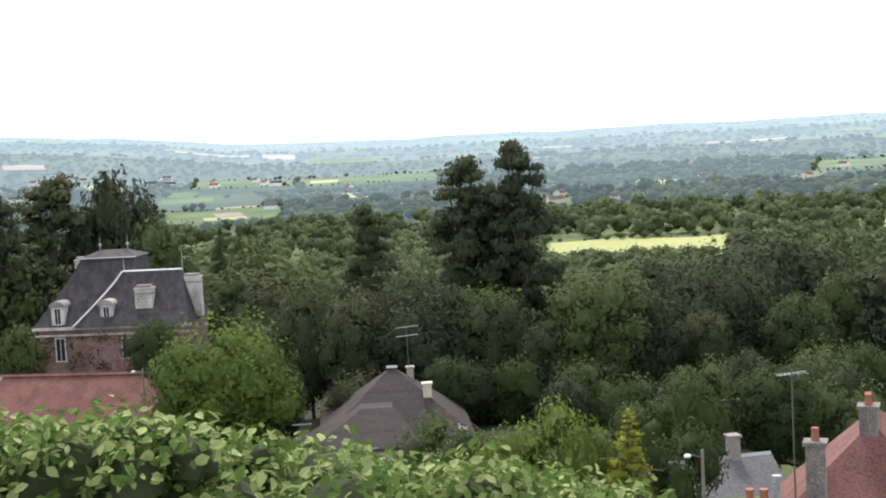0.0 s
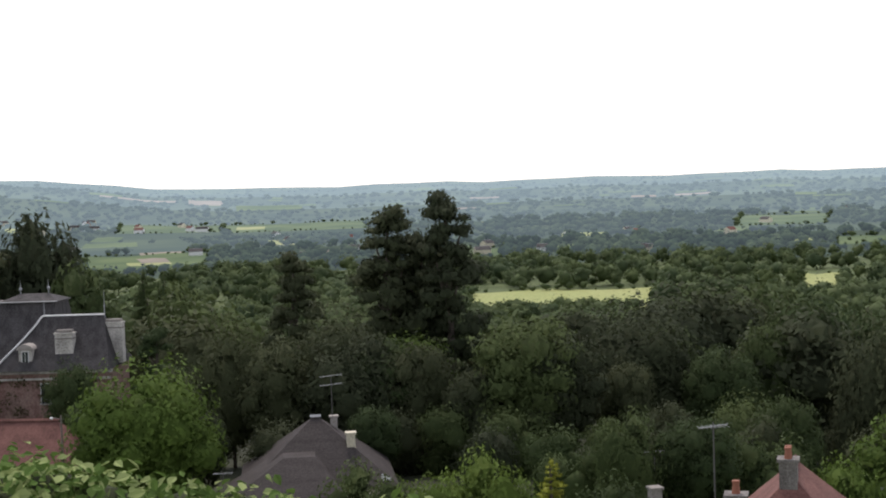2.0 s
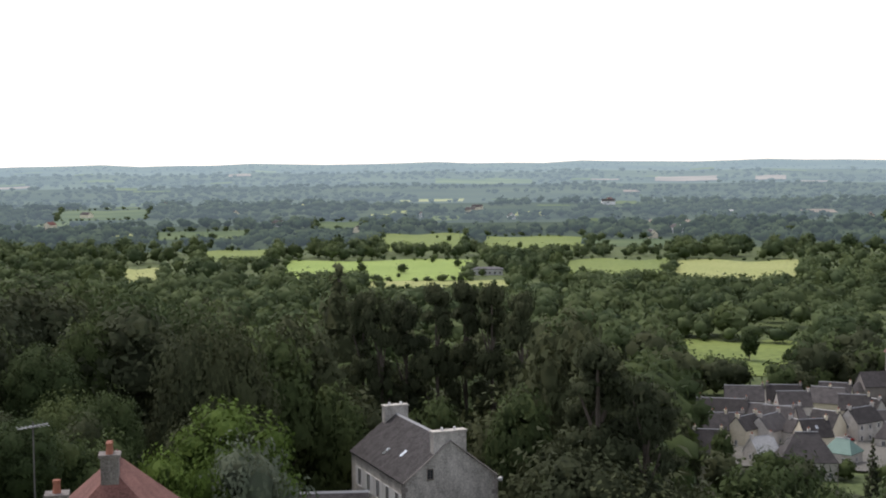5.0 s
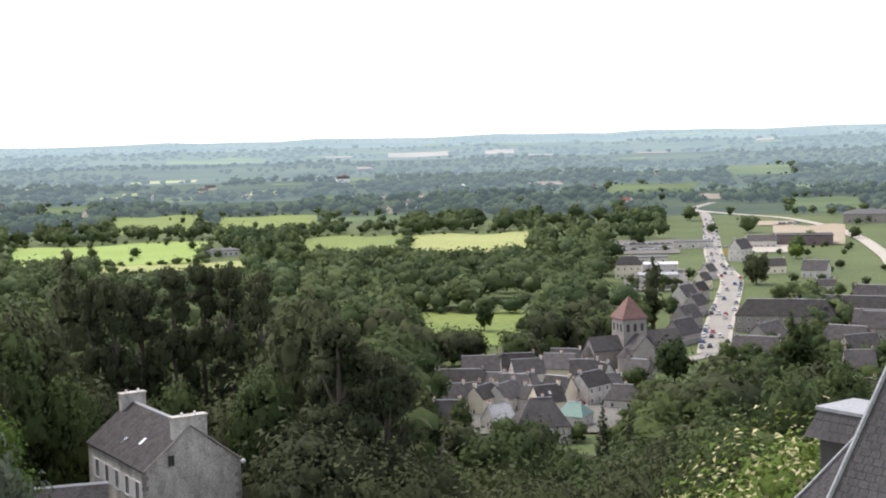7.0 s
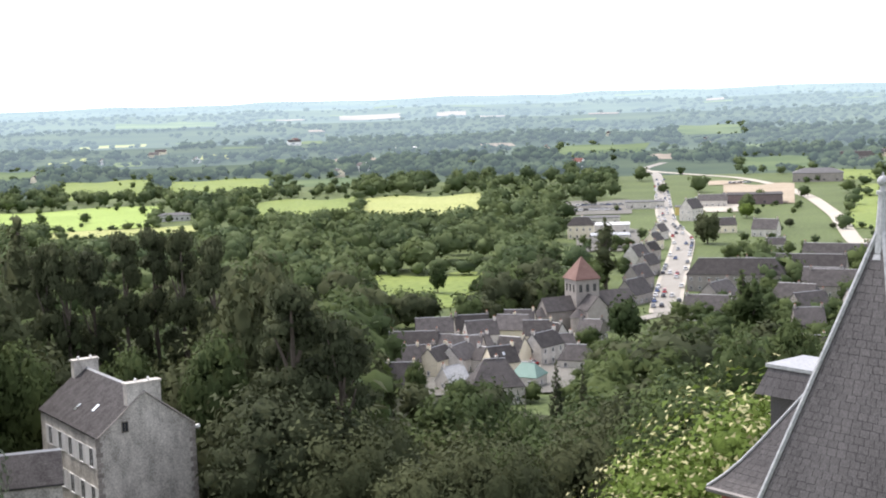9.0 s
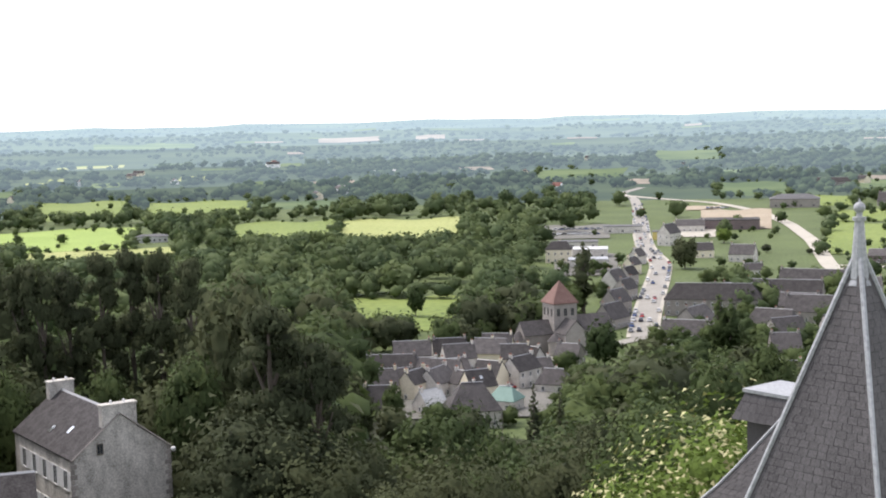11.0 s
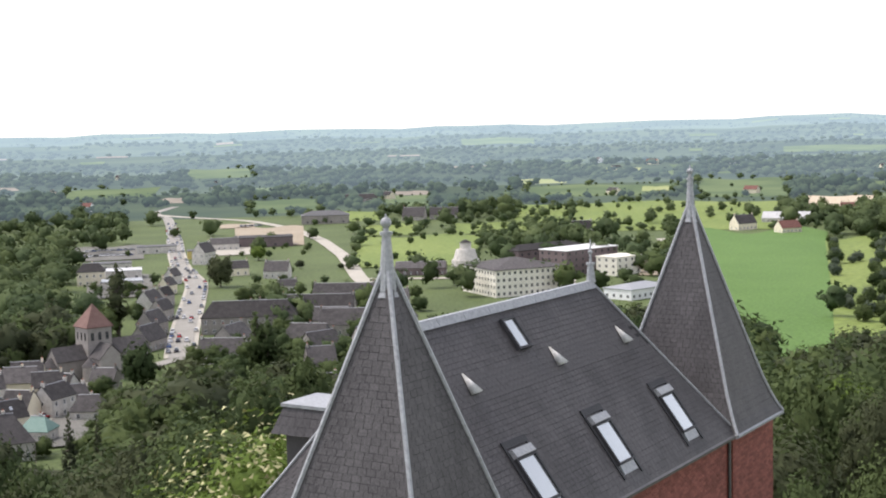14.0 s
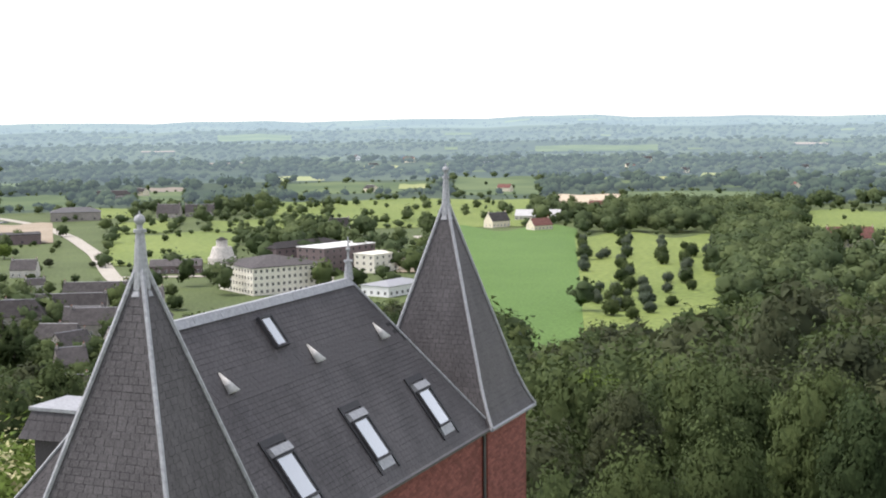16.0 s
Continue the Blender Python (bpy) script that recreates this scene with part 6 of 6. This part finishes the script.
STREET = [(392, 304), (400, 310.5), (465, 357), (530, 402), (592, 446), (655, 505), (721, 559), (830, 645), (936, 730), (1040, 815), (1100, 880), (1200, 930)]
_, STREET_LINE = ribbon("street", STREET, 9.0, ASPHALT, "pale straight main street lined with parked cars", 0.45)
ribbon("pavement", STREET[:8], 12.0, GRAVEL, "pale pavement along the main street", 0.33)
ribbon("bypass", [(590, 335), (623, 364), (743, 446), (850, 529), (941, 613), (985, 665), (1020, 712), (1050, 800), (1075, 855)], 9.0, GRAVEL, "pale new road curving past the fields", 0.47)
ribbon("farm_lane", [(655, 300), (640, 345), (632, 366)], 7.0, GRAVEL, "pale lane to the school", 0.44)
ribbon("town_lane", [(268, 250), (280, 262), (300, 285), (330, 300), (392, 304)], 6.0, ASPHALT, "narrow lane through the town", 0.36)
ribbon("yard_lane", [(700, 262), (760, 268), (840, 262), (900, 290)], 8.0, GRAVEL, "pale lane behind the school", 0.46)
for _n, _m, _a in (("car_park", YARD, (48.2, 50.9, 900, 1010)), ("forecourt", YARD, (48.6, 51.2, 690, 800)), ("yard", SAND, (54.6, 57.4, 960, 1150)), ("yard", GRAVEL, (53.4, 55.2, 900, 1010)), ("earthworks", SAND, (71.2, 74.2, 720, 800)), ("square", GRAVEL, (45.6, 47.0, 375, 405)), ("school_yard", GRAVEL, (66.6, 68.6, 640, 700)), ("town_yard", YARD, (41.6, 48.4, 345, 425)), ("yard", SAND, (54.0, 55.4, 1150, 1200))):
    _o = sheet(_n, _m, *_a, 0, {"car_park": "pale car park by the street", "forecourt": "pale asphalt forecourt", "yard": "bare sandy builder's yard", "earthworks": "orange bare earth bank", "square": "pale town square", "school_yard": "pale school yard", "town_yard": "grey paved yards between the town houses"}[_n], 0.55)


# cars, parked and standing along the street
def car(name, paint):
    c = empty("car", pose(0, 0, 0), name + " parked hatchback car", "car", "cars along the street")
    bm = bmesh.new()
    hull(bm, [(sx * x, sy * y, z) for sx, x in ((-1, 2.05), (1, 2.05)) for sy in (-1, 1) for y, z in ((0.8, 0.3), (0.86, 0.6))] + [(sx * 1.9, sy * 0.8, 0.9) for sx in (-1, 1) for sy in (-1, 1)])
    part("body", bm, paint, c)
    bm = bmesh.new()
    hull(bm, [(x, sy * y, z) for sy in (-1, 1) for x, y, z in ((-1.75, 0.76, 0.9), (1.0, 0.76, 0.9), (-1.3, 0.64, 1.42), (0.3, 0.64, 1.42))])
    part("glasshouse", bm, GLASS, c)
    bm = bmesh.new()
    box(bm, (-0.5, 0, 1.44), (1.6, 1.26, 0.06))
    part("roof", bm, paint, c)
    for sx in (-1.3, 1.25):
        for sy in (-0.8, 0.8):
            bm = bmesh.new()
            cyl(bm, (sx, sy - 0.1, 0.31), (sx, sy + 0.1, 0.31), 0.31, 0.31, 10)
            part("wheel", bm, RUBBER, c)
    return c


_cars = [car(n, m) for n, m in CARS]
_used = [False] * len(_cars)
r_ = np.random.default_rng(41)


def put_car(x, y, rot, k):
    m = pose(x, y, gz(x, y) + 0.47, 0, 0, rot)
    if not _used[k]:
        _used[k] = True
        _cars[k].matrix_basis = m
    else:
        copy_thing(_cars[k], m)


for i in range(1, len(STREET_LINE) - 24):
    p, q = STREET_LINE[i], STREET_LINE[i + 1]
    t = (q - p).normalized()
    s = Vector((-t.y, t.x, 0))
    a = math.degrees(math.atan2(t.y, t.x))
    for off in (-4.6, -1.6, 1.6, 4.6):
        if r_.random() < (0.5 if abs(off) > 3 else 0.28):
            w = p + s * off + t * r_.uniform(-2, 2)
            put_car(w.x, w.y, a + (180 if off > 0 else 0), int(r_.choice(5, p=[0.45, 0.25, 0.15, 0.08, 0.07])))
for _a0, _d0, _n, _da, _dd in ((48.6, 930, 9, 0.22, 0), (48.7, 970, 8, 0.25, 0), (49.0, 730, 7, 0.28, 4), (55.0, 1000, 7, 0.3, 8), (54.9, 1165, 9, 0.09, 0), (46.0, 385, 3, 0.35, 3)):
    for i in range(_n):
        p = polar(_a0 + _da * i, _d0 + _dd * i)
        put_car(p.x, p.y, r_.uniform(0, 30) - _a0, int(r_.choice(5, p=[0.5, 0.25, 0.13, 0.07, 0.05])))


def block(name, x, y, rot, L, W, H, wall, roof, label, floors=2, gap=3.2, flat=True, R=1.6, sides="all", z=0.0):
    """A large plain building with rows of single windows and a flat or low hipped roof."""
    h = empty(name, pose(x, y, z, 0, 0, rot), label, "building")
    bm = bmesh.new()
    box(bm, (0, 0, H / 2 - 1), (L, W, H + 2))
    part("wall", bm, wall, h)
    bm = bmesh.new()
    if flat:
        box(bm, (0, 0, H + 0.2), (L + 0.6, W + 0.6, 0.4))
    else:
        hull(bm, [(sx * (L / 2 + 0.5), sy * (W / 2 + 0.5), H + dz) for sx in (-1, 1) for sy in (-1, 1) for dz in (0, 0.3)] + [(sx * max(L / 2 - W / 2, 0.5), 0, H + R) for sx in (-1, 1)])
    part("roof", bm, roof, h)
    spots = []
    for fl in range(floors):
        zc = 1.7 + fl * H / floors
        n = max(int(L / gap), 1)
        for i in range(n):
            spots.append((-L / 2 + L * (i + 0.5) / n, -W / 2 - 0.02, zc, min(1.5, gap * 0.45), 1.5, "-y"))
        n = max(int(W / gap), 1)
        for i in range(n):
            spots.append((-L / 2 - 0.02, -W / 2 + W * (i + 0.5) / n, zc, min(1.5, gap * 0.45), 1.5, "-x"))
    windows_on(h, spots, wall)
    return h


# school block of four floors and the buildings beside it
BK = block("school_block", 612, 264, -38.5, 38, 36, 12.6, CONCRETE, SLATE_FAR, "four-storey cream concrete block with a dark hipped roof", 4, 2.9, False, 4.2)
BK.matrix_basis = pose(604.5, 268.5, 0, 0, 0, -38.5)
block("white_roofed_hall", 694, 270, -22, 40, 20, 13.0, DARKWALL, WHITE, "dark-walled hall with a bright white roof", 4, 5.0)
block("cream_block", 690, 246, -20, 20, 14, 9.5, CONCRETE, CONCRETE, "cream concrete block with a flat roof", 3, 4.5)
block("canteen", 602, 206, -20, 28, 16, 4.6, WHITE, ZINC, "low white building with a pale grey roof", 1, 4.0, False, 2.2)
block("dark_roofed_wing", 712, 298, -24, 50, 14, 11.0, DARKWALL, SLATE_FAR, "long wing with a dark roof", 3, 5.0, False, 3.0)
TW = empty("water_tower", pose(660, 321, 0, 0, 0, -30), "round cream tower with a stepped cap", "tower")
for _z0, _z1, _r0, _r1, _n in ((0, 9, 7.5, 7.5, "drum"), (9, 14.5, 6.6, 5.0, "shoulder"), (14.5, 18, 3.0, 3.0, "lantern"), (18, 19.5, 3.4, 0.8, "cap")):
    bm = bmesh.new()
    cyl(bm, (0, 0, _z0), (0, 0, _z1), _r0, _r1, 20)
    part(_n, bm, STONE if _n != "cap" else SLATE_FAR, TW)
# sheds and shops along the street
block("warehouse", 800, 545, -55, 40, 22, 6.5, DARKWALL, SLATE_FAR, "long warehouse with a dark roof", 1, 8.0)
block("supermarket", 713, 536, -52, 13, 11, 5.0, YELLOW, SLATE_PALE, "shop with a yellow front", 1, 6.0)
block("workshop", 640, 545, -50, 24, 14, 4.0, STONE, SLATE_PALE, "low workshop with a grey roof", 1, 6.0)
block("workshop", 600, 505, -50, 24, 16, 5.0, STONE, PALEROOF, "low workshop with a pale sheet roof", 1, 6.0)
block("depot", 560, 470, -48, 20, 14, 4.6, STONE, ZINC, "low depot with a grey sheet roof", 1, 6.0)
block("warehouse", 740, 590, -52, 26, 15, 4.5, STONE, SLATE_PALE, "pale warehouse beside the car park", 1, 8.0)
block("farm_barn", 1004, 620, -58, 40, 18, 7.0, STONE_DARK, SLATE_PALE, "long stone barn with a grey roof", 1, 9.0, False, 4.0)
block("field_shed", 522, 832, -32, 22, 10, 4.0, PALEROOF, SLATE_PALE, "pale open-sided field shed", 1, 3.5, False, 1.8)
block("warehouse", 1372, 1535, -42, 50, 26, 6.0, WHITE, WHITE, "long white distant warehouse", 1, 12.0)
r_ = np.random.default_rng(51)
for i in range(70):  # scattered far farmsteads and villages
    _a, _d = (r_.uniform(-17, -7), r_.uniform(2300, 2580)) if i < 14 else (r_.uniform(-18, 95), r_.uniform(1450, 2560))
    p = polar(_a, _d)
    house("farmhouse", p.x, p.y, gz(p.x, p.y), r_.uniform(-90, 90), r_.uniform(12, 22), 9, r_.uniform(4, 6), 3.6, CREAM if i % 3 else WHITE, SLATE_FAR if i % 4 else TILE_RED, "pale distant farmhouse among hedges", "far farmhouses", win=[])

# church with a square tower
CH = empty("church", pose(351, 307.5, 0.2, 0, 0, -22), "romanesque granite church with a square tower and tiled pyramid roof", "church")
bm = bmesh.new()
box(bm, (0, 0, 8), (8.6, 8.6, 18))
part("tower_wall", bm, STONE_DARK, CH)
bm = bmesh.new()
hull(bm, [(sx * 4.8, sy * 4.8, 17 + dz) for sx in (-1, 1) for sy in (-1, 1) for dz in (0, 0.3)] + [(0, 0, 24.6)])
part("tower_roof", bm, TILE_BROWN, CH, "brown tiled pyramid roof")
windows_on(CH, [(x, -4.33, 14.2, 1.2, 2.6, "-y") for x in (-2.6, 0, 2.6)] + [(-4.33, y, 14.2, 1.2, 2.6, "-x") for y in (-2.6, 0, 2.6)], STONE_DARK)


def gabled_part(name, cx, cy, L, W, H, R, along_x=True):
    rot = Matrix.Rotation(0 if along_x else radians(90), 4, "Z")
    M = Matrix.Translation((cx, cy, 0)) @ rot
    bm = bmesh.new()
    hull(bm, [M @ Vector(p) for p in [(sx * L / 2, sy * W / 2, z) for sx in (-1, 1) for sy in (-1, 1) for z in (-2, H)] + [(-L / 2, 0, H + R - 0.1), (L / 2, 0, H + R - 0.1)]])
    part(name + "_wall", bm, STONE_DARK, CH)
    for sy in (-1, 1):
        bm = bmesh.new()
        hull(bm, [M @ Vector((sx * (L / 2 + 0.2), yy, zz + dz)) for sx in (-1, 1) for yy, zz in ((sy * (W / 2 + 0.4), H - 0.4), (0, H + R)) for dz in (0, 0.2)])
        part(name + "_roof", bm, SLATE_FAR, CH)


gabled_part("transept", 0, 0, 24, 8.0, 8.0, 4.2, False)
gabled_part("choir", -9.5, 0, 11, 7.4, 7.4, 4.0)
gabled_part("nave", 11, 0, 14, 8.0, 8.0, 4.2)
for _cx, _cy, _r in ((-15.4, 0, 3.4), (-6.3, -9.0, 2.4), (-6.3, 9.0, 2.4)):
    bm = bmesh.new()
    cyl(bm, (_cx, _cy, -2), (_cx, _cy, 5.6), _r, _r, 14)
    part("apse_wall", bm, STONE_DARK, CH)
    bm = bmesh.new()
    cyl(bm, (_cx, _cy, 5.6), (_cx, _cy, 8.4), _r + 0.35, 0.2, 14)
    part("apse_roof", bm, SLATE_FAR, CH)

# orchard rows
ROWS_OF_FRUIT = ((78.95, 700, 915, 9), (79.7, 770, 800, 2), (80.65, 640, 935, 15), (82.05, 745, 905, 7), (83.2, 640, 850, 13), (84.1, 700, 880, 6), (79.5, 585, 640, 4), (80.2, 548, 640, 5), (80.9, 540, 650, 5), (81.6, 545, 660, 4), (82.4, 560, 700, 3))
for _a0, _d0, _d1, _n in ROWS_OF_FRUIT:
    for _i in range(_n):
        p = polar(_a0 + r_.uniform(-0.2, 0.2), _d0 + (_d1 - _d0) * (_i + 0.5) / _n + r_.uniform(-7, 7))
        tree("wide", "s" if r_.random() < 0.55 else "g", p.x, p.y, r_.uniform(4.5, 7.5), r_.uniform(0.95, 1.3))
# single trees dotted about fields, gardens and the street
_a, _d = r_.uniform(18, 93, 260), r_.uniform(490, 1700, 260)
_ok = ~((_a > 50.4) & (_a < 60)) & ~((_a > 73) & (_a < 86.5) & (_d < 1010)) & ~((_a > 63.5) & (_a < 72.5) & (_d < 790))
mass("scattered_trees", "single round trees in fields and gardens", LEAF, _a[_ok], _d[_ok], r_.uniform(4, 9.5, int(_ok.sum())), ("broad", "wide"), ICO1, 120, 0.07, 7, 71)

_a, _d = r_.uniform(58, 79, 150), r_.uniform(1010, 1320, 150)
_ok = ~((_a > 73) & (_d < 1020)) & (_a > 61)
mass("pasture_trees", "round trees and bushes dotted over the pastures", LEAF_HAZED, _a[_ok], _d[_ok], r_.uniform(4, 12, int(_ok.sum())), ("broad", "wide"), ICO1, 90, 0.08, 6, 72)

# ---- leafy hedge right below the viewpoint ----
hedge = empty("hedge", pose(0, 0, 0), "tangled bright green hedge with broad leaves", "hedge")
r_ = np.random.default_rng(61)
n = 210
u = r_.uniform(0, 1, n)
azs = -24 + 38 * u
ds = r_.uniform(8.2, 11.5, n)
top = 78.32 - 0.033 * (azs + 18.4) - 0.11 * np.maximum(azs - 8, 0) + 0.05 * np.sin(azs * 0.8) + 0.04 * np.sin(azs * 2.1)
top = 80 - (80 - top) * ds / 9.5
rad = r_.uniform(0.22, 0.42, n)
lum = np.stack([ds * np.sin(np.radians(azs)), ds * np.cos(np.radians(azs)), top - rad * 1.05 - r_.uniform(-0.09, 0.26, n), rad, np.ones(n)], 1)
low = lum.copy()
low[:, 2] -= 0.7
# opaque filling lumps; the hedge's inner shade is put into their darker leaf colour
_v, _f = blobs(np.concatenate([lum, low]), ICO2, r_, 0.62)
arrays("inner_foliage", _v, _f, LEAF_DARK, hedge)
bm = bmesh.new()
for k in range(40):
    a = -24 + 38 * k / 39
    p = polar(a, 9.8)
    cyl(bm, (p.x, p.y, 71.5), (p.x + r_.uniform(-0.3, 0.3), p.y + r_.uniform(-0.3, 0.3), 78.0 - 0.85 * k / 39), 0.05, 0.02, 5)
part("stems", bm, BARK, hedge)


def broad_leaves(lumps, n, size, r):
    """Leaves of six corners with a bent midrib."""
    k = r.integers(0, len(lumps), n)
    d = unit(n, r)
    d[:, 2] = np.abs(d[:, 2]) * 0.9 + 0.1
    d[:, 1] = np.where(r.random(n) < 0.6, -np.abs(d[:, 1]), d[:, 1])
    L = lumps[k]
    p = L[:, :3] + d * (L[:, 3] * r.uniform(0.75, 1.25, n))[:, None]
    nr = d * 0.5 + unit(n, r) * 0.7 + [0, 0, 0.4]
    nr /= np.linalg.norm(nr, axis=1)[:, None]
    a = np.cross(nr, unit(n, r))
    a /= np.linalg.norm(a, axis=1)[:, None]
    b = np.cross(nr, a)
    s = (size * r.uniform(0.6, 1.3, n))[:, None]
    pts = np.stack([p - a * s, p - a * s * 0.35 + b * s * 0.62 + nr * s * 0.22, p + a * s * 0.3 + b * s * 0.5 + nr * s * 0.2, p + a * s * 1.0, p + a * s * 0.3 - b * s * 0.5 + nr * s * 0.2, p - a * s * 0.35 - b * s * 0.62 + nr * s * 0.22], 1)
    i = np.arange(n)[:, None] * 6
    return pts.reshape(-1, 3), np.concatenate([i + [0, 1, 2], i + [0, 2, 3], i + [0, 3, 4], i + [0, 4, 5]])


for _m, _c, _s in ((LEAF_HEDGE, 15500, 0.043), (LEAF_HEDGE_PALE, 9500, 0.045)):
    _v, _f = broad_leaves(np.concatenate([lum, lum, low]), _c, _s, r_)
    _o = arrays("leaves", _v, _f, _m, hedge)
    _o["kind"] = "stuff"


# garden trees between the houses of the town
_homes = [(o.location.x, o.location.y) for o in bpy.data.objects if o.parent is None and o.name.split(".")[0] in ("house", "church", "workshop", "supermarket")]
_lane = [(p.x, p.y) for p in STREET_LINE] + [(268, 250), (280, 262), (300, 285), (330, 300), (362, 302)]
_rt = np.random.default_rng(77)
_garden = []
for a0, a1, d0, d1, n, h0, h1 in ((40.5, 50.5, 320, 430, 46, 4, 8), (47.5, 55.5, 285, 400, 60, 6, 12), (52.0, 62.5, 400, 640, 190, 5, 11), (48.6, 52.0, 480, 760, 30, 5, 9), (54.4, 62.0, 640, 960, 30, 3, 6)):
    for _ in range(n):
        _a, _d = radians(_rt.uniform(a0, a1)), _rt.uniform(d0, d1)
        _x, _y = _d * math.sin(_a), _d * math.cos(_a)
        if min(math.hypot(_x - p, _y - q) for p, q in _homes) < 8.5 or min(math.hypot(_x - p, _y - q) for p, q in _lane) < 11:
            continue
        _garden.append((math.degrees(_a), _d, _rt.uniform(h0, h1)))
_garden = np.array(_garden)
mass("garden_trees", "leafy garden trees between the town houses", LEAF, _garden[:, 0], _garden[:, 1], _garden[:, 2], ("broad", "wide"), ICO1, 420, 0.036, 9, 31, 1.1)
